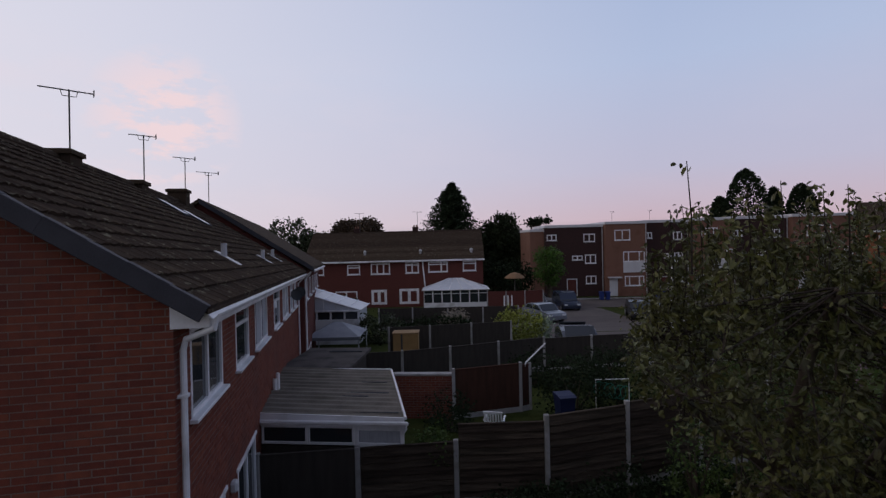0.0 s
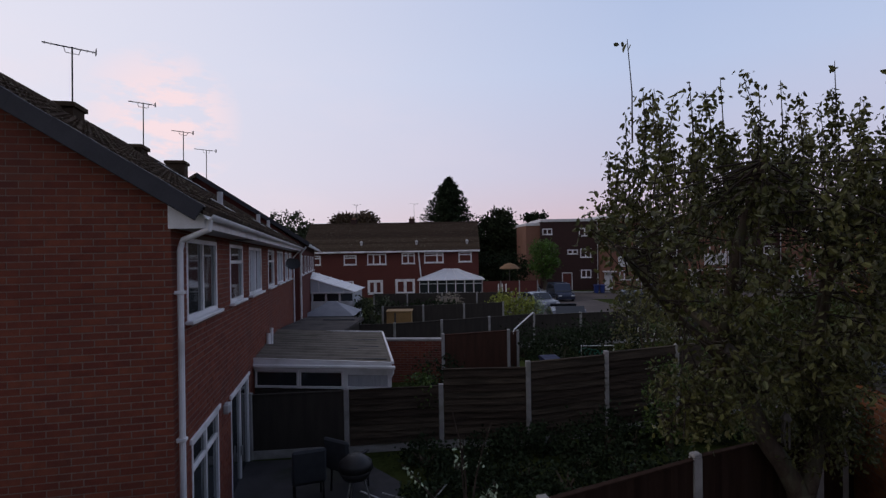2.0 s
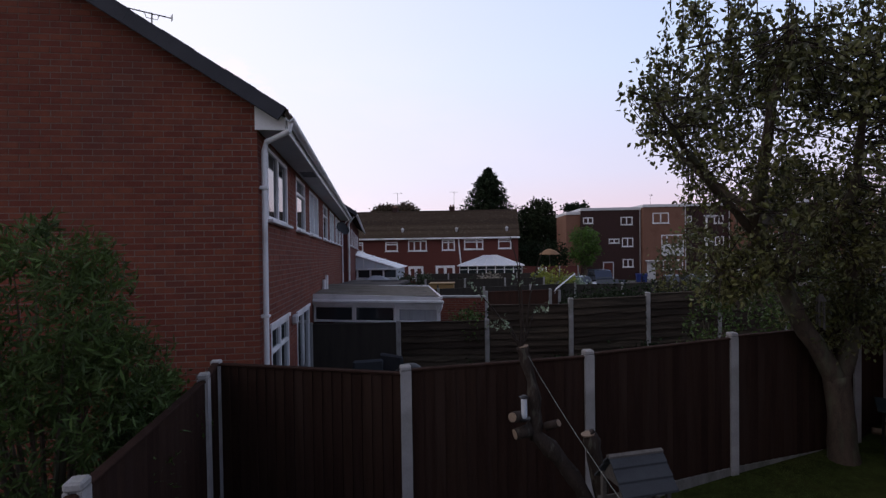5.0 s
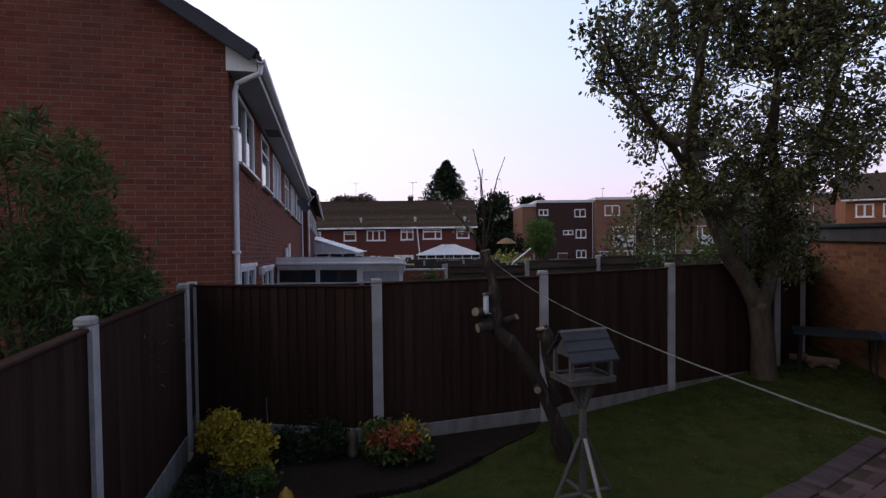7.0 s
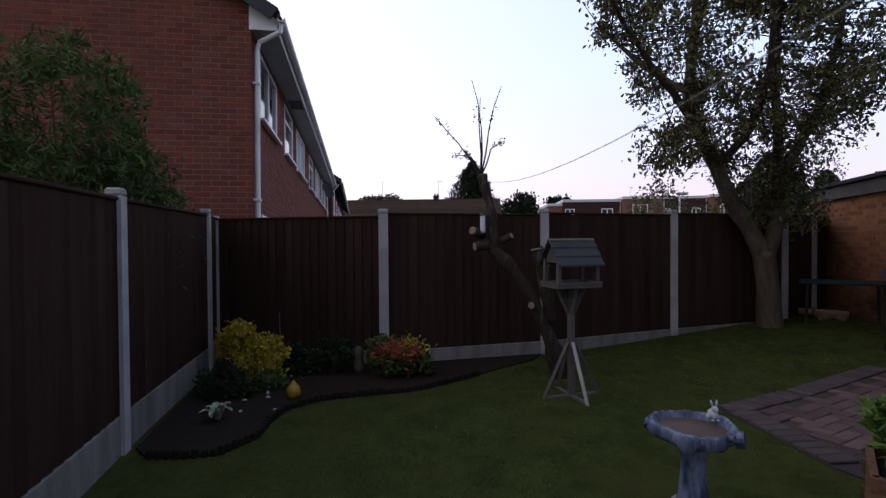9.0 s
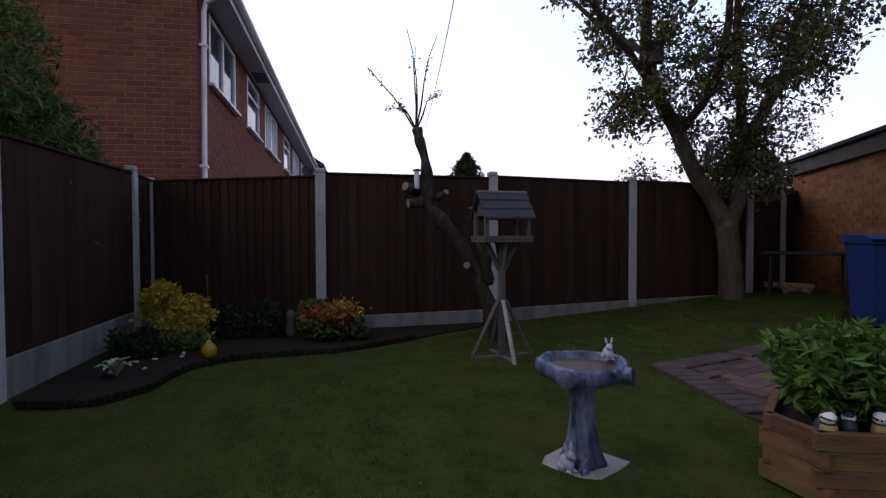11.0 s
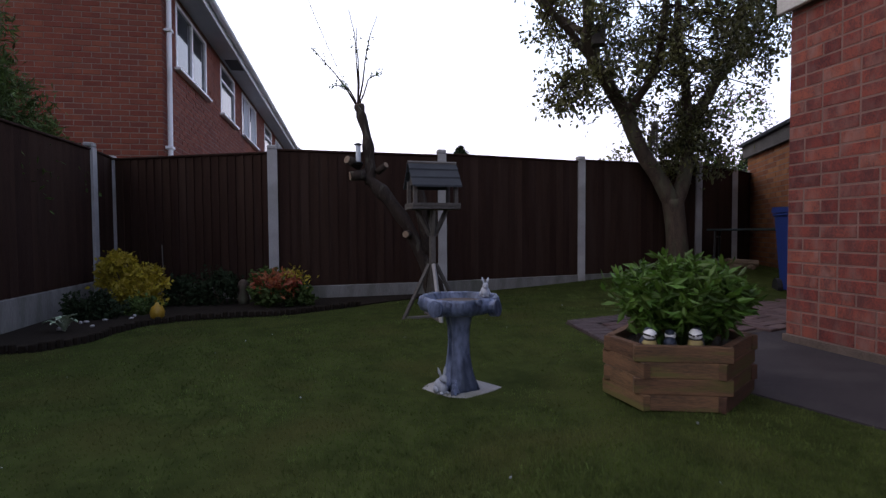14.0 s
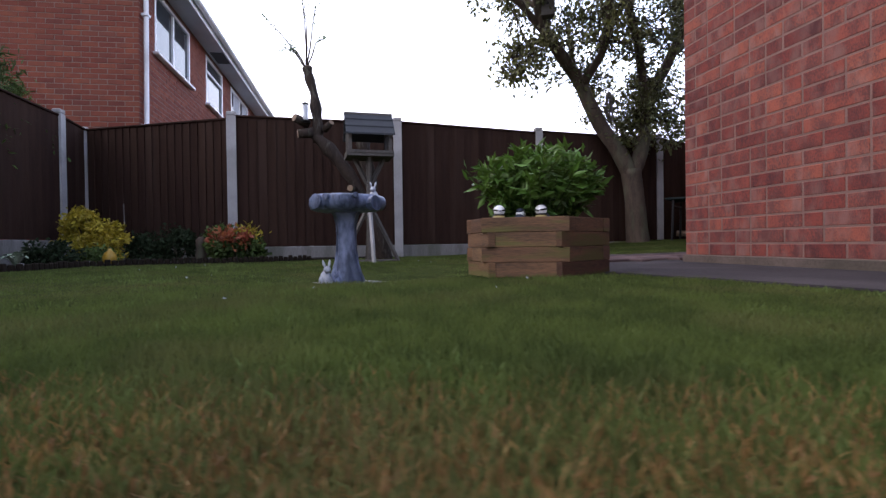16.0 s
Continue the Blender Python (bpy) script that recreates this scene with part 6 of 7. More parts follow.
for k in range(17):
    f = k / 17
    rows_s.box(FX0 - 0.15, FX1 + 0.15, -0.02, 0.30, 0.0, 0.035, m=Matrix.Translation((0, -0.35 + 4.5 * f, FE + 0.085 + (FR - FE + 0.08) * f)) @ pose(0, 0, 0, 33))
part("tile_coursing", rows_s, M_TILE, far, "courses of brown roof tiles", kind="stuff")
part("gutter", Shape().box(FX0 - 0.15, FX1 + 0.15, -0.48, -0.34, FE - 0.12, FE + 0.06, c=0.03), M_UPVC, far)
for a, b, c, d, li in ((-13.9, -12.4, 1.75, 2.75, (1, 1)), (-10.0, -8.65, 1.73, 2.76, (1,)), (-7.55, -5.55, 1.72, 2.86, (1, 1, 1)), (-3.95, -2.57, 1.77, 2.92, (1, 1)), (-1.6, 0.42, 1.82, 2.92, (2, 1)), (1.97, 3.35, 1.87, 2.95, (1,))):
    window(far, 0.0, a, b, c, d, li, facing="-y", f=0.13, top=0.3 if len(li) != 3 else 0.0, sheet_share=0.4)
for a, b, c, d in ((-7.55, -5.95, -1.40, 0.13), (-4.65, -2.60, -1.40, 0.18)):
    window(far, 0.0, a, b, c, d, (1, 1), facing="-y", f=0.26, sill=False, name="door", label="white glazed double door")
window(far, 0.0, -11.3, -9.0, -1.3, 0.05, (1, 1), facing="-y", f=0.13, name="window", label="brown framed patio window")
part("downpipe", Shape().tube([(-2.15, -0.40, FE - 0.05), (-2.15, -0.08, FE - 0.5), (-1.9, -0.08, -0.2), (-1.9, -0.08, FB)], 0.07, 8), M_UPVC, far)
for x in (-9.6, -3.1):
    chimney(far, x, 4.2, FR - 0.2, FR + 0.58, 0.62, 0.5, M_TILEHANG)
for x in (-8.2, -2.4, 2.9):
    v = part("roof_vent", Shape().lathe([(0.12, 0), (0.12, 0.35), (0.2, 0.42), (0.05, 0.6)], 10, m=Matrix.Translation((x, 0.55, FE + 0.55))), M_SOFFIT, far, "pale roof vent")
for x in (-9.3, -2.8):
    p = Vector(beyond(x, 54.2, FR + 0.4))
    aerial(pose(p.x, p.y, p.z, 0, 0, 20), h=1.9, boom=1.0)
conservatory(pose(*beyond(-2.0, 46.8, -1.62)), 6.2, 3.2, 1.92, 0.95, "white hexagonal conservatory with a pale glazed roof before the far terrace")

# ---- three-storey flats ----
M_WPANEL = mat("white_panel", (0.66, 0.66, 0.68), (0.58, 0.58, 0.60), rough=0.6, scale=1.5, bump=0)
FLATS = [(11.2, 13.0, 62.6, 5.9, M_BRICK_TAN, "tan brick"), (13.0, 20.4, 62.0, 6.35, M_TILEHANG, "dark tile-hung"), (20.4, 25.6, 61.2, 6.6, M_BRICK_TAN, "tan brick"), (25.6, 31.4, 62.4, 6.7, M_TILEHANG, "dark tile-hung"),
         (31.4, 36.8, 61.6, 6.8, M_BRICK_TAN, "tan brick"), (36.8, 44.0, 62.4, 6.9, M_TILEHANG, "dark tile-hung"), (44.0, 52.0, 61.6, 7.0, M_BRICK_TAN, "tan brick"), (52.0, 66.0, 62.4, 7.1, M_TILEHANG, "dark tile-hung")]
for i, (x0, x1, y, top, m, lb) in enumerate(FLATS):
    b = thing("flats", "%s three-storey flats with white windows and flat roof" % lb, "flats", pose(*beyond(x0, y, -2.6)), "blocks of flats")
    w, h = x1 - x0, top + 2.6
    part("wall", Shape().box(0, w, 0, 9, 0, h, c=0.01), m, b)
    part("roof_edge", Shape().box(-0.05, w + 0.05, -0.12, 9.1, h, h + 0.35, c=0.02), M_WPANEL, b, "white roof edge board")
    if i == 0:
        continue
    spots = [(0.66, 0.86, 7.05, 8.1), (0.03, 0.20, 7.3, 8.1), (0.46, 0.64, 4.75, 5.35), (0.68, 0.87, 4.3, 5.45), (0.69, 0.87, 1.7, 2.75)] if m is M_TILEHANG else [(0.22, 0.60, 7.15, 8.5), (0.42, 0.94, 4.45, 5.75), (0.45, 0.92, 1.4, 2.65)]
    for a, c, z0, z1 in spots:
        window(b, 0.0, w * a, w * c, z0, z1, (1, 1) if (c - a) * w < 2 else (1, 2, 1), facing="-y", f=0.13, label="white framed flat window")
    if m is M_BRICK_TAN:
        part("panel", Shape().box(w * 0.42, w * 0.94, -0.05, 0, 3.1, 4.44), M_WPANEL, b, "white spandrel panel")
        part("door", Shape().box(w * 0.08, w * 0.28, -0.04, 0.0, 0.15, 2.35, c=0.02), M_WPANEL, b, "white entrance door")
        part("door_canopy", Shape().box(w * 0.04, w * 0.34, -0.8, 0.0, 2.45, 2.6, c=0.02), M_WPANEL, b)
    else:
        part("door", Shape().box(w * 0.38, w * 0.52, -0.04, 0.0, 0.15, 2.3, c=0.02), M_BRICK_FAR, b, "dark red entrance door")
        part("door_frame", Shape().box(w * 0.36, w * 0.375, -0.05, 0.0, 0.15, 2.4).box(w * 0.525, w * 0.54, -0.05, 0.0, 0.15, 2.4).box(w * 0.36, w * 0.54, -0.05, 0.0, 2.3, 2.42), M_WPANEL, b)
    part("downpipe", Shape().tube([(w - 0.15, -0.08, 0), (w - 0.15, -0.08, h)], 0.06, 6), M_SOFFIT, b)
    if i in (2, 3, 5):
        p = Vector(beyond(x0 + w * 0.3, y + 2, top + 0.3))
        aerial(pose(p.x, p.y, p.z, 0, 0, 40), h=1.4, boom=0.8)

right = thing("house", "orange brick house with a brown pitched roof", "house", pose(36.4, 45.0, 0.3, 0, 0, -32))
part("wall", Shape().prism([(0, -2.4), (0, 4.7), (4, 7.0), (8, 4.7), (8, -2.4)], 0, 11, "x"), M_BRICK3_FAR, right)
part("roof", Shape().prism([(-0.4, 4.55), (4, 7.05), (8.4, 4.55), (8.4, 4.75), (4, 7.25), (-0.4, 4.75)], -0.4, 11.4, "x"), M_TILE, right)
part("gutter", Shape().box(-0.4, 11.4, -0.52, -0.4, 4.45, 4.6, c=0.03), M_UPVC, right)
for x in (0.7, 2.6, 5.0, 7.6):
    window(right, 0.0, x, x + 1.3, 3.0, 4.2, (1, 1), facing="-y", f=0.13, sheet_share=0.5)
post = thing("lamp_post", "white painted lamp post", "lamp post", pose(11.8, 27.2, land(11.8, 27.2)))
part("column", Shape().tube([(0, 0, 0), (0, 0, 1.2), (0, 0, 1.25), (0, 0, 4.6)], [0.09, 0.09, 0.06, 0.045], 10), M_UPVC, post)
part("lantern", Shape().box(-0.12, 0.45, -0.12, 0.12, 4.55, 4.7, c=0.03), M_SOFFIT, post)
gz = thing("parasol", "tan garden parasol by the car park", "parasol", pose(*beyond(6.7, 46.0, -1.10)))
part("pole", Shape().tube([(0, 0, 0), (0, 0, 2.9)], 0.04, 8), M_WOOD, gz)
part("canopy", Shape().lathe([(0.98, 2.44), (0.95, 2.52), (0.5, 2.85), (0.04, 3.0)], 8), mat("tan_canvas", (0.25, 0.155, 0.09), (0.21, 0.13, 0.075), rough=0.9, bump=0.1), gz)


# ---- trees behind ----
def conifer(x, y, z, h, r, seed, label="tall dark conifer with drooping tiers"):
    t = thing("conifer", label, "tree", pose(*beyond(x, y, z)))
    rr = np.random.default_rng(seed)
    part("trunk", Shape().tube([(0, 0, 0), (0.05, 0, h * 0.5), (0, 0, h * 0.985)], [0.35, 0.2, 0.03], 8), M_BARK, t)
    bs, pts = Shape(), []
    for k in range(420):
        f = (k + rr.uniform()) / 420
        saw = (f * 13) % 1.0
        zz, rad = h * (0.06 + 0.94 * f), r * (1 - f) ** 0.68 * (1.20 - 0.46 * saw) * rr.uniform(0.84, 1.04)
        a = k * 2.4 + rr.uniform(-0.3, 0.3)
        e = np.array([math.cos(a) * rad, math.sin(a) * rad, zz - 0.10 * rad + 0.1])
        b = np.array([0, 0, zz])
        if k % 2 == 0:
            bs.tube([tuple(b), tuple(e)], [0.05, 0.012], 4)
        g = rr.uniform(0.12, 1.0, (60, 1))
        pts.append(b + (e - b) * g + [0, 0, 0.10 * rad] * g ** 4 + rr.normal(size=(60, 3)) * [0.20, 0.20, 0.10] * (0.3 + 0.7 * (1 - f)))
    part("branches", bs, M_BARK, t, kind="stuff")
    leaf_cloud("crown", np.concatenate(pts), M_LEAF_D, 0.50, t, "dark drooping needles", seed, 0.6, 0.35, "stuff")
    return t


def cypress(x, y, h, r, seed):
    """A dense tree with a smooth rounded outline, bushy to the ground."""
    t = thing("cypress", "tall dense dark green rounded cypress behind the flats", "tree", pose(x, y, -2.8))
    rr = np.random.default_rng(seed)
    part("trunk", Shape().tube([(0, 0, -0.2), (0, 0, h * 0.6)], [0.35, 0.12], 8), M_BARK, t)
    f = rr.uniform(0.30, 1.0, 5200)
    a = rr.uniform(0, 2 * math.pi, 5200)
    lobes = 1 + 0.07 * np.sin(3 * a + 4 * f) + 0.06 * np.sin(7 * a - 9 * f)
    rad = r * np.maximum(0, 1 - f ** 3.2) ** 0.62 * lobes * rr.uniform(0.80, 1.0, 5200)
    leaf_cloud("crown", np.stack([rad * np.cos(a), rad * np.sin(a), h * f], 1), M_LEAF_D, 0.55, t, "dense dark green foliage", seed, -0.4, 0.55, "stuff")
    return t


def broadleaf(x, y, z, trunk, blobs, material, leaf, n, seed, label, per=22, clump=0.35):
    t = thing("tree", label, "tree", pose(*beyond(x, y, z)))
    rr = np.random.default_rng(seed)
    part("trunk", Shape().tube([(0, 0, -0.2), (0.1, 0, trunk * 0.5), (0, 0.05, trunk)], [0.28, 0.2, 0.15], 8), M_BARK, t)
    pts, bs = [], Shape()
    for c, rad in blobs:
        pts.append(clumped(rr, n, per, c, rad, clump, 0.6))
        pts.append(blob_points(rr, n * 3, c, np.array(rad) * 0.7, 0.1))
        for k in range(8):
            e = blob_points(rr, 1, c, np.array(rad) * 0.9, 0.4)[0]
            bs.tube([(0, 0.05, trunk * 0.9), tuple((np.array((0, 0, trunk)) + e) / 2 + [0, 0, -0.2]), tuple(e)], [0.12, 0.07, 0.02], 5)
    part("branches", bs, M_BARK, t, kind="stuff")
    leaf_cloud("crown", np.concatenate(pts), material, leaf, t, "", seed, 0.1, 0.7, "stuff")
    return t


conifer(1.5, 74, -2.4, 16.0, 7.9, 71)
M_LEAF_MID = mat("dull_green_foliage", (0.034, 0.044, 0.020), (0.019, 0.027, 0.013), spec=0.1, rough=0.8, scale=0.6, bump=0, island=0.45)
broadleaf(9.6, 76, -2.4, 4, [((0, 0, 8.6), (2.6, 2.4, 2.7)), ((-2.2, 0, 6.6), (2.8, 2.4, 3.6)), ((1.4, 0, 5.4), (2.2, 2, 3.6))], M_LEAF_MID, 0.40, 150, 72, "dark rounded broadleaf tree", clump=0.3)
broadleaf(-23.5, 74, -2.4, 4, [((0, 0, 7.8), (4.2, 3.5, 3.8)), ((4, 0, 6), (3.2, 2.5, 3.2)), ((-5, 0, 6.5), (4, 3, 4))], M_LEAF_FAR, 0.42, 110, 73, "green broadleaf trees behind the terrace")
broadleaf(-13.3, 76, -2.4, 5, [((0, 0, 9.0), (4.3, 3.5, 1.9)), ((-1.8, 0, 9.4), (1.9, 2.2, 1.5)), ((1.6, 0, 9.5), (2.0, 2.2, 1.6)), ((0, 0, 6.4), (3.4, 2.8, 2.4))], mat("bronze_foliage", (0.085, 0.055, 0.032), (0.055, 0.038, 0.022), rough=0.7, bump=0, island=0.35), 0.4, 100, 74, "wide flat-topped bronze-leaved tree", clump=0.3)
broadleaf(11.6, 53.5, -1.9, 2.2, [((0, 0, 3.9), (1.75, 1.6, 2.2))], M_LEAF_G, 0.24, 130, 75, "small bright green street tree", clump=0.22)
broadleaf(8.0, 55.0, -2.0, 1.5, [((0, 0, 2.4), (2.2, 1.5, 2.2)), ((-2.6, 2, 2.2), (2, 1.5, 2.0))], M_LEAF_D, 0.28, 90, 76, "dark green trees beside the far terrace")
for k, (x, y, h, r) in enumerate(((55.8, 97.5, 19.5, 4.6), (50.8, 97.0, 14.4, 2.6), (61.4, 98.0, 16.0, 1.9), (66.2, 97.5, 16.5, 3.3))):
    cypress(x, y, h, r, 80 + k)
broadleaf(14.8, 75.5, -2.4, 9.6, [((0, 0, 10.3), (2.0, 1.6, 0.45)), ((-0.8, 0, 9.9), (1.2, 1.2, 0.35))], M_LEAF_D, 0.4, 20, 90, "thin-crowned dark tree behind the flats", clump=0.2, per=14)
for k, (x, y) in enumerate(((-40, 110), (-62, 105), (-85, 110), (30, 130), (75, 120), (100, 120), (-15, 120), (8, 125))):
    broadleaf(x, y, -2.6, 4, [((0, 0, 5.2), (9, 4, 4.2)), ((9, 2, 4.5), (8, 4, 3.6))], M_LEAF_FAR, 0.8, 80, 100 + k, "distant green trees on the skyline", clump=0.7)


# ---- the neighbouring terrace, seen from its garden side ----
# local axes: x out of the rear wall into the gardens, y along the terrace, z up
HOUSE = pose(-2.655, 4.68, 0.0, -1.9, 0, 12.4)
GROUND_T = -0.55
EAVE, SLOPE, DEEP = 4.49, 0.635, 7.6


UPPER = [(0.55, 2.12, 3.14, 4.12, (1, 1)), (3.08, 4.28, 3.14, 4.12, (1,)), (5.0, 6.75, 3.14, 4.12, (1, 1)), (8.0, 9.3, 3.14, 4.12, (1,)),
         (10.1, 11.8, 3.14, 4.12, (1, 1)), (12.5, 13.5, 3.14, 4.12, (1,)), (14.0, 15.1, 3.14, 4.12, (1, 1))]
LOWER = [(0.66, 2.08, 0.30, 1.68, (1, 1)), (2.98, 4.70, GROUND_T + 0.05, 1.60, (1, 1))]
LEN = 15.8
terrace = thing("house", "red brick two-storey terrace with brown tiled roof and white windows", "house", HOUSE)
holes = [(a, b, c, d) for a, b, c, d, _ in UPPER + LOWER]
# mortar core: gable wall, then rear wall strips round the openings
s = Shape()
apex = EAVE + SLOPE * DEEP / 2
s.prism([(0.0, GROUND_T), (0.0, EAVE + 0.02), (-DEEP / 2, apex), (-DEEP, EAVE), (-DEEP, GROUND_T)], 0.0, 0.24, "y")
part("gable_wall", s, M_MORTAR, terrace, "mortar of the brick gable wall")
cuts = sorted({0.24, LEN} | {q for h in holes for q in h[:2]})
for a, b in zip(cuts[:-1], cuts[1:]):
    mid = (a + b) / 2
    gaps = sorted([(c, d) for p, q, c, d in holes if p <= mid <= q])
    z = GROUND_T
    for c, d in gaps + [(EAVE, EAVE)]:
        if c - z > 0.01:
            part("rear_wall", Shape().box(-0.24, 0.0, a, b, z, c), M_MORTAR, terrace)
        z = d
# no rooms are built: a black slab takes the place of their shade
part("dark_room", Shape().box(-1.2, -0.9, 0.3, LEN, GROUND_T, EAVE - 0.1), M_BLACK, terrace, "black slab standing in for unlit rooms behind the windows")
for i, (a, b, c, d, li) in enumerate(UPPER):
    window(terrace, 0.0, a, b, c, d, li, sheet_share=0.0 if i in (0, 1, 3) else 0.3, top=0.0 if len(li) > 1 else 0.3)
window(terrace, 0.0, *LOWER[0][:4], (1, 1), top=0.35)
door = window(terrace, 0.0, *LOWER[1][:4], (1, 1), sill=False, name="door", label="white glazed patio door")
part("door_handle", Shape().box(0.012, 0.05, 0.74, 0.77, 0.95, 1.12, c=0.006, m=Matrix.Translation((0, 2.98, GROUND_T))), M_METAL, door)
part("extractor_vent", Shape().box(-0.01, 0.10, 2.40, 2.58, 1.50, 1.66, c=0.03), M_SOFFIT, terrace, "cream wall vent")
part("lintel", Shape().box(0.0, 0.03, 0.58, 2.16, 1.68, 1.74, c=0.004), M_UPVC, terrace)
part("lintel", Shape().box(0.0, 0.03, 2.90, 4.78, 1.60, 1.66, c=0.004), M_UPVC, terrace)

# eaves
OV, VG = 0.36, 0.17
zr = EAVE - SLOPE * OV
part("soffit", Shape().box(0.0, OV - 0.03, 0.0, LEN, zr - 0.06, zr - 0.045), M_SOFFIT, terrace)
# soffit is left whole; the missing panel's shade is a black slip below it
part("soffit_gap", Shape().box(0.06, OV - 0.05, 3.15, 3.75, zr - 0.066, zr - 0.0605), M_BLACK, terrace, "black slip painted as shade in a missing soffit panel")
part("fascia", Shape().box(OV - 0.03, OV - 0.012, -0.02, LEN, zr - 0.065, zr + 0.11, c=0.003), M_UPVC, terrace)
box_end = [(-0.02, zr - 0.07), (OV - 0.02, zr - 0.07), (OV - 0.02, zr + 0.09), (-0.02, zr + 0.10 + SLOPE * 0.36)]
part("box_end", Shape().prism(box_end, -0.03, -0.012, "y"), M_UPVC, terrace, "white boxed eave end")
gut = [(OV + 0.055 * (1 - math.cos(a)) - 0.01, zr + 0.07 - 0.055 * math.sin(a)) for a in [math.pi * k / 8 for k in range(9)]]
gut = gut + [(x - (0.006 if i < 4 else -0.006) * 0 + 0.0, z) for i, (x, z) in enumerate([(gut[-1][0] - 0.006, gut[-1][1]), (gut[4][0], gut[4][1] + 0.006), (gut[0][0] + 0.006, gut[0][1])])]
part("gutter", Shape().prism(gut, -0.12, LEN, "y"), M_UPVC, terrace, "white half-round gutter", smooth=False)
# downpipe at the near corner
dp = part("downpipe", Shape().tube([(OV + 0.04, -0.02, zr + 0.03), (OV + 0.03, -0.02, zr - 0.08), (0.09, 0.10, zr - 0.19), (0.055, 0.12, zr - 0.30), (0.055, 0.12, GROUND_T)], 0.034, 10), M_UPVC, terrace, "white downpipe")
for z in (3.5, 1.9, 0.5):
    part("bracket", Shape().box(-0.01, 0.10, 0.07, 0.17, z - 0.02, z + 0.02, c=0.006), M_UPVC, dp)
part("downpipe", Shape().tube([(OV + 0.04, LEN - 0.4, zr + 0.03), (0.06, LEN - 0.3, zr - 0.3), (0.06, LEN - 0.3, GROUND_T)], 0.034, 8), M_UPVC, terrace)
part("soil_pipe", Shape().tube([(0.07, 7.3, 1.2), (0.07, 7.3, 2.05)], 0.05, 10), M_UPVC, terrace, "white soil pipe")

# roof: boards, tiles, verge, ridge
s = Shape()
for sx in (0, 1):
    x0, x1 = (OV, -DEEP / 2) if not sx else (-DEEP - OV, -DEEP / 2)
    z0, z1 = (zr, apex) if not sx else (zr, apex)
    s.prism([(x0, z0 + 0.07), (x1, z1 + 0.07), (x1, z1 + 0.11), (x0, z0 + 0.11)], -VG + 0.02, LEN, "y")
part("roof", s, M_TILE, terrace, "brown concrete tiled roof")
slope_a = math.degrees(math.atan(SLOPE))
GAUGE, TW = 0.30, 0.30
run = math.hypot(DEEP / 2 + OV, (DEEP / 2 + OV) * SLOPE)
vent_spec = [(4.8, 1.0), (9.6, 0.95), (12.9, 1.1)]


def roof_at(u, y, lift=0.0):
    """Point on the roof's garden side: u up the slope from the eave, y along."""
    c, sn = math.cos(math.radians(slope_a)), math.sin(math.radians(slope_a))
    return Matrix.Translation((OV - c * u, y, zr + 0.11 + sn * u)) @ pose(0, 0, 0, 0, slope_a, 0) @ Matrix.Translation((0, 0, lift))


for i, (y, u) in enumerate(vent_spec):
    v = part("roof_vent", Shape().tube([(0, 0, -0.02), (0, 0, 0.30)], 0.055, 12, m=Matrix.Translation(roof_at(u, y).translation)), M_SOFFIT, terrace, "grey roof vent pipe with lead flashing")
    part("flashing", Shape().box(-0.22, 0.32, -0.16, 0.16, 0.04, 0.062, c=0.006, m=roof_at(u, y)), M_METAL, v, "pale lead flashing")
for y, u in ((9.5, 3.65), (10.4, 3.25)):
    sk = part("skylight", Shape().box(-0.42, 0.42, -0.30, 0.30, 0.02, 0.085, c=0.01, m=roof_at(u, y)), M_FELT, terrace, "roof window")
    part("pane", Shape().box(-0.36, 0.36, -0.24, 0.24, 0.082, 0.09, m=roof_at(u, y)), M_POLY, sk)
part("verge", Shape().tube([(OV - 0.02, -VG - 0.02, zr + 0.06), (-DEEP / 2, -VG - 0.02, apex + 0.06)], 0.005, 4), M_VERGE, terrace)
n = 12
for k in range(n):
    c, sn = math.cos(math.radians(slope_a)), math.sin(math.radians(slope_a))
    u0, u1 = run * k / n, run * (k + 1) / n
    m = roof_at(u0, -VG)
    s = Shape().box(-(u1 - u0) - 0.012, 0.0, -0.05, -0.028, -0.13, 0.05 + 0.006 * (k % 2), c=0.008, m=m).box(-(u1 - u0) - 0.012, 0.0, -0.05, 0.06, 0.035, 0.055 + 0.006 * (k % 2), c=0.006, m=m)
    part("verge_cap", s, M_VERGE, terrace, "slate grey dry verge cap")
s = Shape()
for k in range(int(LEN / 0.45)):
    s.tube([(-DEEP / 2, -VG + 0.45 * k, apex + 0.10), (-DEEP / 2, -VG + 0.45 * k + 0.44, apex + 0.105)], 0.12, 10)
part("ridge_tiles", s, M_TILE, terrace)


chimney(terrace, -DEEP / 2, 6.1, apex - 0.3, apex + 0.30, pots=0, material=M_TILE)
chimney(terrace, -DEEP / 2, 9.9, apex - 0.3, apex + 0.26, pots=0, material=M_TILE)
chimney(terrace, -DEEP / 2, 14.0, apex - 0.3, apex + 0.58, pots=0, material=M_TILE)


def on_house(x, y, z):
    return HOUSE @ Matrix.Translation((x, y, z))


for y, h, b in ((6.5, 1.6, 0.95), (10.7, 1.65, 0.7), (14.8, 1.8, 0.75), (18.3, 1.85, 0.9)):
    p = on_house(-DEEP / 2, y, apex + 0.05).translation
    aerial(pose(p.x, p.y, p.z, 0, 1, 42), h=h, boom=b)
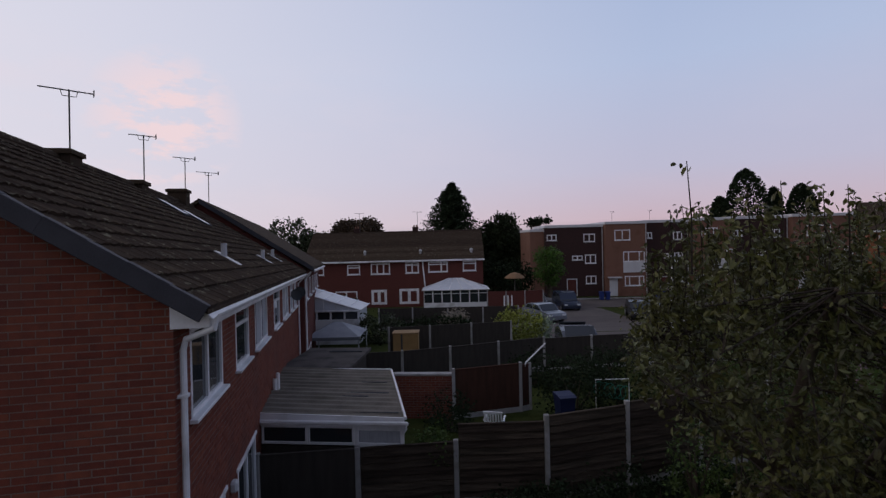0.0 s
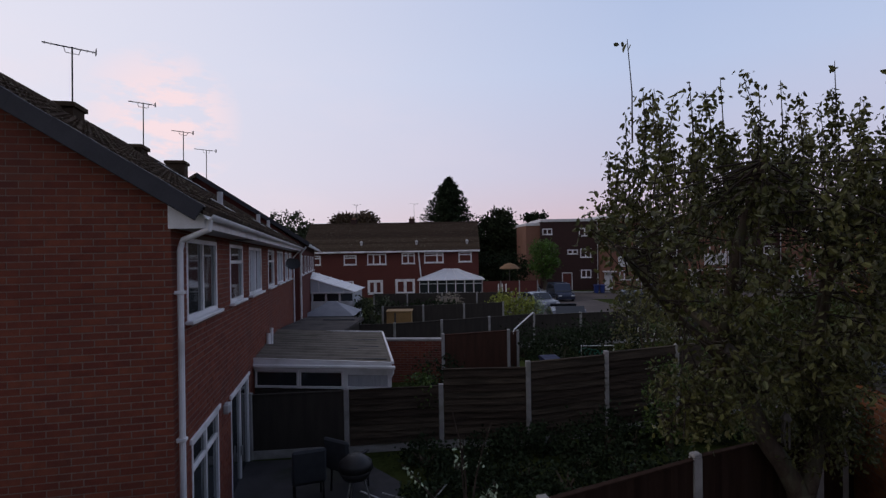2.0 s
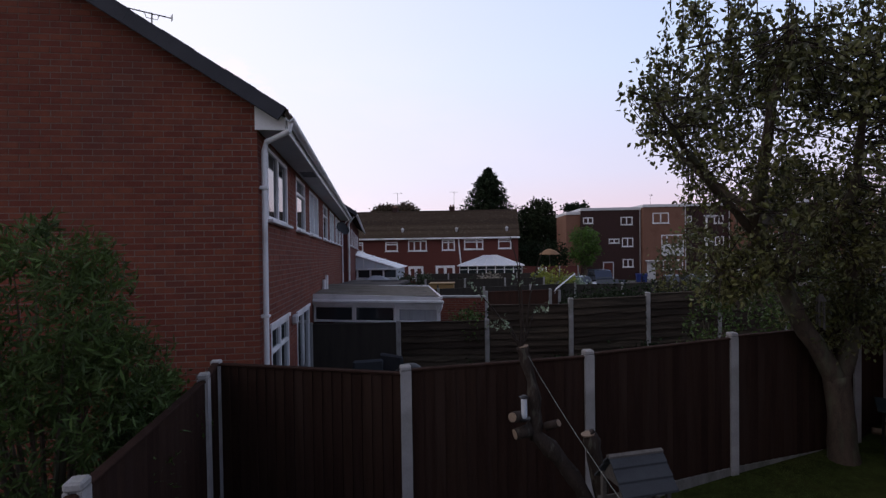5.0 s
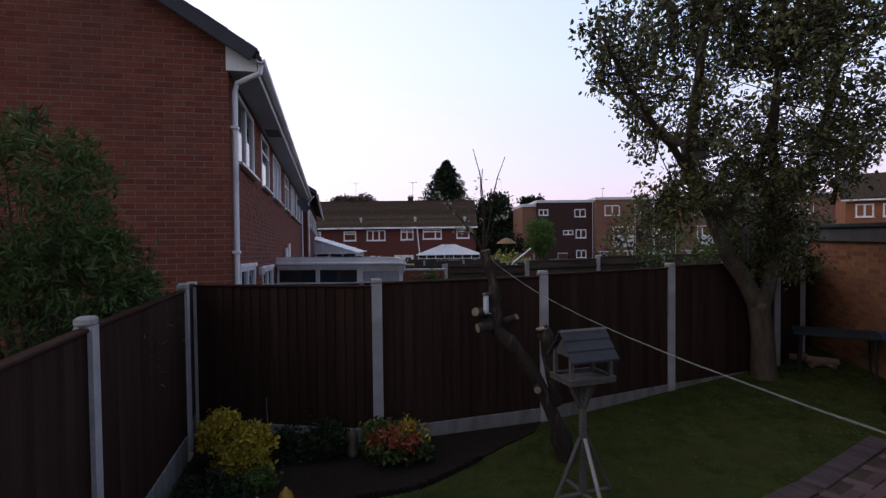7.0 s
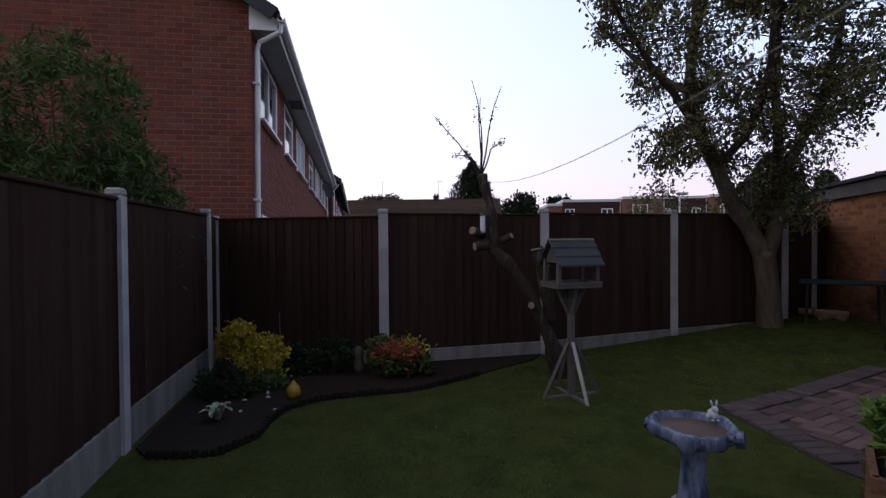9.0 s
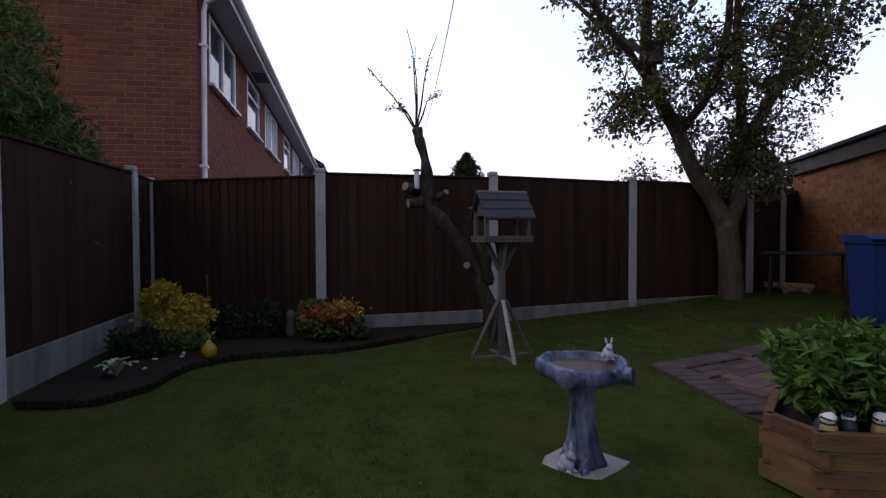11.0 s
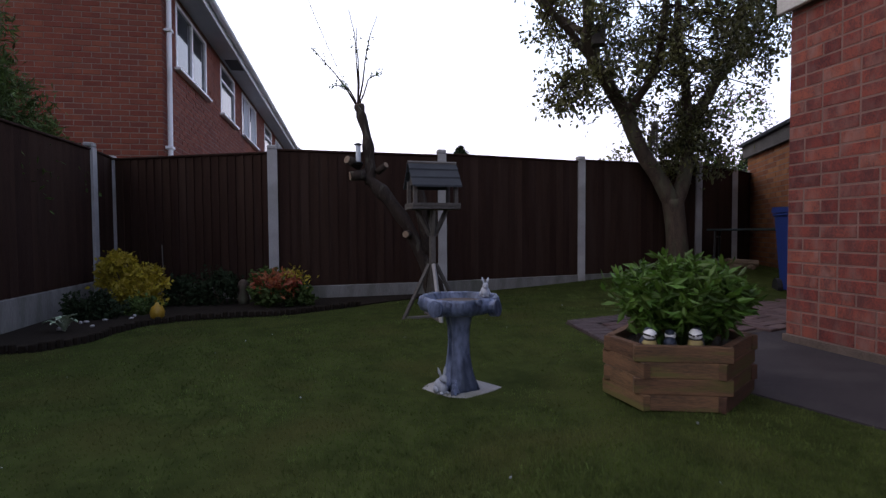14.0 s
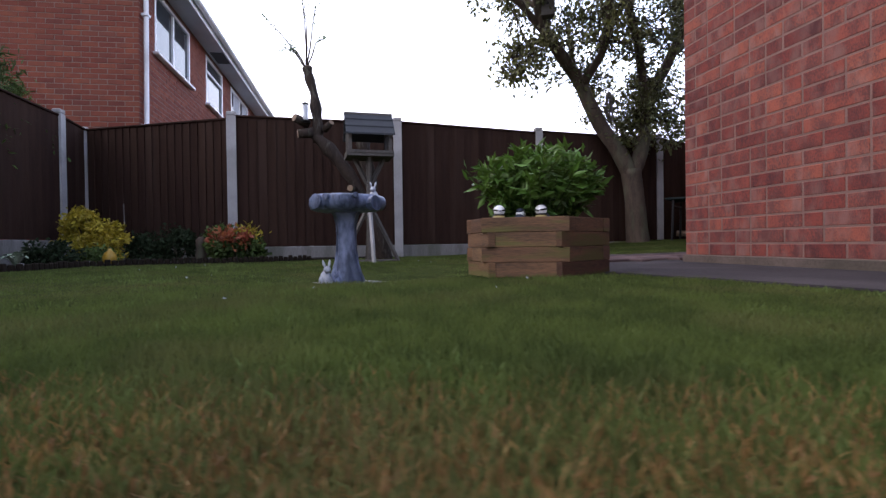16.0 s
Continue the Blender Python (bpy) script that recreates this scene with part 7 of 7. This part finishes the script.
for y in (12.2, 13.85):
    p = on_house(0.0, y, 3.7).translation
    dish = thing("satellite_dish", "dark grey satellite dish on the brick wall", "satellite dish", pose(p.x + 0.22, p.y + 0.05, p.z, 0, 0, 40) @ Matrix.Scale(0.75, 4))
    part("bowl", Shape().lathe([(0.02, 0), (0.15, 0.02), (0.26, 0.07), (0.27, 0.075), (0.25, 0.065)], 18, m=pose(0, 0, 0, 70)), M_BLACK, dish, smooth=True)
    part("arm", Shape().tube([(0, 0.0, 0), (-0.33, 0.02, -0.05)], 0.018, 6), M_METAL, dish)

# second block of the terrace, a little higher
block2 = thing("house", "further red brick terrace block with brown roof", "house", HOUSE @ Matrix.Translation((0.25, LEN, 0)))
L2 = 16.0
a2 = apex + 0.30
part("wall", Shape().prism([(0.0, -1.4), (0.0, EAVE + 0.1), (-DEEP / 2, a2), (-DEEP, EAVE + 0.1), (-DEEP, -1.4)], 0.0, L2, "y"), M_BRICK_FAR, block2)
s = Shape()
for x0 in (0.4, -DEEP - 0.4):
    s.prism([(x0, EAVE - 0.05), (-DEEP / 2, a2 + 0.02), (-DEEP / 2, a2 + 0.16), (x0, EAVE + 0.10)], -0.15, L2, "y")
part("roof", s, M_TILE, block2)
part("barge_board", Shape().prism([(0.42, EAVE - 0.10), (-DEEP / 2, a2 - 0.04), (-DEEP / 2, a2 + 0.14), (0.42, EAVE + 0.08)], -0.19, -0.15, "y"), M_VERGE, block2, "dark grey barge board")
part("gutter", Shape().box(0.38, 0.48, -0.1, L2, EAVE - 0.12, EAVE - 0.02, c=0.02), M_UPVC, block2)
for y in (0.8, 3.6, 6.4, 9.2, 12):
    window(block2, 0.01, y, y + 1.4, 3.2, 4.05, (1, 1))
window(block2, 0.01, 0.5, 1.4, -1.0, 0.95, (1,), sill=False, name="door", label="white glazed door")
window(block2, 0.01, 2.0, 4.0, -0.9, 1.0, (1, 1), sill=False, name="door", label="white glazed patio door")
part("downpipe", Shape().tube([(0.3, 0.1, EAVE - 0.1), (0.06, 0.1, EAVE - 0.4), (0.06, 0.1, -1.2)], 0.04, 8), M_UPVC, block2)

# ---- lean-to with a corrugated roof behind the terrace ----
lt = thing("lean_to", "white framed glazed lean-to with mossy corrugated sheet roof", "lean-to", pose(-3.84, 9.98, -0.06, -2.0, 0, -5.6))
W1 = 2.96
part("fascia", Shape().prism([(-0.30, 1.46), (0.02, 1.44), (W1 - 0.02, 1.44), (W1 - 0.02, 1.635), (-0.30, 1.70)], -0.075, -0.045, "y"), M_UPVC, lt, "white deep fascia board")
part("gutter", Shape().box(-0.02, W1 + 0.05, -0.15, -0.078, 1.50, 1.57, c=0.015), M_UPVC, lt)
part("gutter_outlet", Shape().tube([(W1, -0.065, 1.52), (W1, -0.065, 1.42), (W1 - 0.05, 0.0, 1.3)], 0.03, 8), M_UPVC, lt)
xs = [0.02, 0.98, 1.94, W1 - 0.02]
for i in range(3):
    # the third pane's bright reflection is a pale sheet over the glass
    window(lt, 0.0, xs[i], xs[i + 1], 1.06 if i < 2 else 1.03, 1.44, (1,), sill=False, facing="-y", label="white framed lean-to window", sheet_share=0.95 if i == 2 else 0.0, f=0.085 if i == 2 else 0.05)
part("front_wall", Shape().box(0.02, W1 - 0.02, 0.0, 0.10, -0.3, 1.03), M_FENCE_FAR, lt, "dark boarded front")
part("end_wall", Shape().box(W1 - 0.12, W1 - 0.02, 0.10, 4.1, -0.3, 1.44), M_UPVC, lt)
part("back_wall", Shape().box(0.0, W1 - 0.12, 4.0, 4.1, -0.3, 1.48), M_SOFFIT, lt)
s = Shape()
nx = 52
for side in (0.0, 0.012):
    for k in range(nx + 1):
        y = -0.04 + 4.3 * k / nx
        for x in (-0.35 - 0.12 * (k / nx), 0.6, 1.5, W1 + 0.04):
            s.v.append((x, y, 1.60 + side + 0.06 * (1 - x / W1) + 0.018 * (1 if k % 4 < 2 else -1)))
m4 = 4 * (nx + 1)
s.f = [(4 * k + i, 4 * k + i + 1, 4 * k + i + 5, 4 * k + i + 4) for k in range(nx) for i in range(3)] + [(m4 + 4 * k + i, m4 + 4 * k + i + 4, m4 + 4 * k + i + 5, m4 + 4 * k + i + 1) for k in range(nx) for i in range(3)]
part("roof_sheet", s, M_CORR, lt, "mossy grey corrugated roof sheet")
for x0, x1, y in ((1.75, 2.75, 1.75), (1.65, 2.25, 1.45), (2.1, 2.75, 2.75), (0.9, 2.85, 0.25)):
    part("roof_slip", Shape().box(x0, x1, y, y + 0.055, 1.625, 1.637, c=0.003), M_FELT, lt, "dark loose strip on the roof")
part("edge_strip", Shape().box(W1 - 0.02, W1 + 0.03, -0.03, 4.25, 1.585, 1.645, c=0.008), M_UPVC, lt)
part("edge_strip", Shape().box(-0.4, W1, 4.23, 4.27, 1.585, 1.655, c=0.008), M_UPVC, lt)
part("vent_pipe", Shape().tube([(0.05, 1.9, 1.60), (0.05, 1.9, 2.05)], 0.05, 10), M_UPVC, lt, "white vent pipe")

for ob in lt.children_recursive:
    ob.data.transform(Matrix(((1, -0.28, 0, 0), (0, 1, 0, 0), (0, 0, 1, 0), (0, 0, 0, 1))))

shed2 = thing("outbuilding", "low outbuilding with a flat grey felt roof", "shed", pose(*beyond(-4.55, 14.2), 0, 0, -4))
part("wall", Shape().box(0.0, 1.6, 0.0, 2.6, -0.4, 1.25), M_FENCE_FAR, shed2)
part("roof", Shape().box(-0.4, 1.75, -0.12, 2.75, 1.25, 1.37, c=0.02), mat("brown_grey_felt", (0.105, 0.092, 0.085), (0.060, 0.053, 0.050), rough=0.9, scale=1.6, fine=90, bump=0.5, stain=(0.035, 0.033, 0.033), stain_scale=2.0), shed2)
part("roof_strip", Shape().box(0.5, 1.6, 2.0, 2.12, 1.37, 1.40, c=0.006), M_FELT, shed2)
canopy = thing("garden_canopy", "pale grey fabric garden canopy on thin poles", "canopy", pose(-7.25, 25.2, -0.92))
for x in (0.05, 2.65):
    for y in (0.05, 2.35):
        part("pole", Shape().tube([(x, y, 0), (x, y, 1.25)], 0.03, 6), M_SOFFIT, canopy)
part("cover", Shape().add([(0, 0, 1.20), (2.7, 0, 1.20), (2.7, 2.4, 1.20), (0, 2.4, 1.20), (1.15, 1.2, 1.82), (1.55, 1.2, 1.82)], [(0, 1, 5, 4), (1, 2, 5), (2, 3, 4, 5), (3, 0, 4), (3, 2, 1, 0)]), mat("pale_grey_fabric", (0.34, 0.35, 0.38), (0.25, 0.26, 0.29), rough=0.85, scale=2, bump=0.1), canopy)
part("valance", Shape().box(-0.01, 2.71, -0.02, 0.0, 1.06, 1.215), mat("grey_fabric_edge", (0.20, 0.21, 0.23), (0.15, 0.16, 0.18), rough=0.85, bump=0.1), canopy)
conservatory(pose(-8.5, 29.2, -0.95), 3.2, 3.0, 2.06, 1.12, "white conservatory with a sloping pale roof beside the terrace", hip=False, low=0.72)

# ---- garage wall at the end of the garden, and the near corner of brick ----
GAR = pose(6.22, 7.05, 0.0, 0, 0, -102.5)
garage = thing("garage", "low orange brick garage with a flat felt roof", "garage", GAR)
part("wall", Shape().box(0, 4.3, 0.0, 2.6, -0.1, 1.98), M_MORTAR, garage)
part("fascia", Shape().box(-0.06, 4.4, -0.07, -0.04, 1.93, 2.13, c=0.005), M_WOOD, garage, "weathered timber fascia")
part("roof", Shape().box(-0.10, 4.4, -0.12, 2.7, 2.13, 2.19, c=0.01), M_FELT, garage)
brick_wall(garage, Matrix(), 4.3, 0.0, 1.97, M_BRICK3_I, M_BRICK3_I, lambda x, z: x, seed=8, count=0)

NEAR = pose(3.495, 1.42, 0.0, 0, 0, -75.5)
ext = thing("house_corner", "orange-red brick corner of the house with a weathered cream fascia", "house", NEAR)
part("wall", Shape().box(0.0, 5.0, 0.0, 4.0, -0.05, 2.16), mat("pinkish_mortar", (0.205, 0.125, 0.105), (0.135, 0.085, 0.072), rough=0.95, scale=8, fine=150, bump=0.4), ext)
part("fascia", Shape().box(-0.05, 5.1, -0.07, -0.035, 2.12, 2.30, c=0.006), mat("flaking_cream_paint", (0.55, 0.53, 0.50), (0.42, 0.39, 0.35), rough=0.7, scale=5, bump=0.4, stain=(0.30, 0.24, 0.18), stain_scale=3), ext, "weathered cream fascia")
part("roof", Shape().box(-0.12, 5.1, -0.13, 4.1, 2.30, 2.36, c=0.012), M_FELT, ext, "dark felt roof edge")
part("plinth", Shape().box(-0.012, 5.0, -0.022, 0.0, -0.02, 0.055, c=0.004), mat("dirty_render", (0.13, 0.10, 0.085), (0.08, 0.062, 0.052), rough=0.95, scale=6, fine=80, bump=0.6, stain=(0.05, 0.045, 0.035)), ext, "worn dirty rendered plinth")
brick_wall(ext, pose(0, 0.0, 0), 5.0, 0.058, 2.12, M_BRICK2, M_BRICK2_I, lambda x, z: x + 0.1 * z, seed=4, count=300, proud=0.0015, bl=0.222, bh=0.069, j=0.0095, headers=0.3)

# ---- bricks and tiles of the terrace ----
gable_m = Matrix.Translation((-DEEP, 0, 0))
brick_wall(terrace, gable_m, DEEP, GROUND_T, apex, M_BRICK, M_BRICK_I, lambda x, z: (DEEP - x) + 0.35 * abs(z - 2.6), keep=lambda x, z: z < EAVE + SLOPE * (DEEP / 2 - abs(x - DEEP / 2)), cut=((SLOPE, 1, EAVE + SLOPE * DEEP), (-SLOPE, 1, EAVE)), seed=5, count=300, proud=0.005)
rear_m = pose(0, 0, 0, 0, 0, 90)
brick_wall(terrace, rear_m, LEN, GROUND_T, EAVE - 0.25, M_BRICK, M_BRICK_I, lambda x, z: x, holes=holes, seed=6, count=0, proud=0.004)
s = Shape()
tiles = []
rows, cols = int(run / GAUGE), int((LEN + VG) / TW)
tile_me = {}
rr = random.Random(14)
prof = [(0.0, 0.0), (0.02, 0.018), (0.05, 0.022), (0.085, 0.012), (0.15, 0.004), (0.20, 0.012), (0.235, 0.022), (0.27, 0.018), (0.298, 0.0)]
base_tile = Shape()
for u, z in ((0.0, 0.036), (GAUGE + 0.03, 0.002)):
    base_tile.v += [(-u, y, z + h) for y, h in prof]
k = len(prof)
base_tile.v += [(0.0, y, -0.005) for y, h in prof]
base_tile.f = [(i, i + 1, k + i + 1, k + i) for i in range(k - 1)] + [(2 * k + i, 2 * k + i + 1, i + 1, i) for i in range(k - 1)]
tile_mesh = base_tile.mesh("roof_tile")
tile_mesh.materials.append(M_TILE_O)
rest = Shape()
for j in range(cols):
    for i in range(rows):
        m = roof_at(i * GAUGE, -VG + 0.03 + j * TW, 0.006) @ pose(0, 0, rr.uniform(0, 0.009), rr.uniform(-0.8, 0.8), rr.uniform(-0.7, 0.7), 0)
        if len(tiles) < 300:
            ob = new("roof_tile", tile_mesh)
            ob.parent, ob.matrix_basis = terrace, m
            tiles.append(ob)
        else:
            rest.add(base_tile.v, base_tile.f, m)
part("roof_tiles", rest, M_TILE, terrace, "rest of the brown roof tiles", kind="stuff")

# block pavers, with a darker course along the edge
rr = random.Random(77)
paver = Shape().box(-0.0995, 0.0995, -0.0485, 0.0485, 0.0, 0.022, c=0.006).mesh("paver")
paver.materials.append(M_PAVER)
M_PAVER_D = mat("dark_edge_paver", (0.085, 0.066, 0.068), (0.06, 0.048, 0.052), rough=0.9, scale=7, fine=110, bump=0.5, rand=0.14)
edge_paver = Shape().box(-0.096, 0.096, -0.045, 0.045, 0.0, 0.024, c=0.007).mesh("edge_paver")
edge_paver.materials.append(M_PAVER_D)
rim = [(2.33, 1.02), (2.18, 2.05), (2.95, 2.50), (4.35, 3.45)]
for (xa, ya), (xb, yb) in zip(rim[:-1], rim[1:]):
    ln, a = math.hypot(xb - xa, yb - ya), math.atan2(yb - ya, xb - xa)
    for k in range(int(ln / 0.1)):
        f = 0.1 * k + 0.05
        part("edge_paver", edge_paver, M_PAVER_D, patio, at=pose(xa + math.cos(a) * f + math.sin(a) * 0.1, ya + math.sin(a) * f - math.cos(a) * 0.1, 0.004 + rr.uniform(-0.002, 0.002), 0, 0, math.degrees(a) + 90))
a = math.radians(33)
count = 0
for j in range(-44, 60):
    for i in range(-30, 44):
        # herringbone: each block turns a quarter against the next
        for lying in (True, False):
            n4 = (i - j) % 4
            if (lying and n4 != 0) or (not lying and n4 != 3):
                continue
            x0, y0 = (0.102 * (i + 1), 0.102 * (j + 0.5)) if lying else (0.102 * (i + 0.5), 0.102 * (j + 1))
            x, y = 2.2 + x0 * math.cos(a) - y0 * math.sin(a), 1.9 + x0 * math.sin(a) + y0 * math.cos(a)
            if not inside(x, y, PAVE) or y > 4.2:
                continue
            gap = 9.0
            for (xa, ya), (xb, yb) in zip(rim[:-1], rim[1:]):
                ln = math.hypot(xb - xa, yb - ya)
                f = ((x - xa) * (xb - xa) + (y - ya) * (yb - ya)) / ln ** 2
                if -0.1 < f < 1.1:
                    gap = min(gap, abs((xb - xa) * (y - ya) - (yb - ya) * (x - xa)) / ln)
            if gap > 0.27 and count < 300:
                part("paver", paver, M_PAVER, patio, at=pose(x, y, 0.004 + rr.uniform(-0.002, 0.002), rr.uniform(-0.6, 0.6), rr.uniform(-0.6, 0.6), 33 + (0 if lying else 90)))
                count += 1
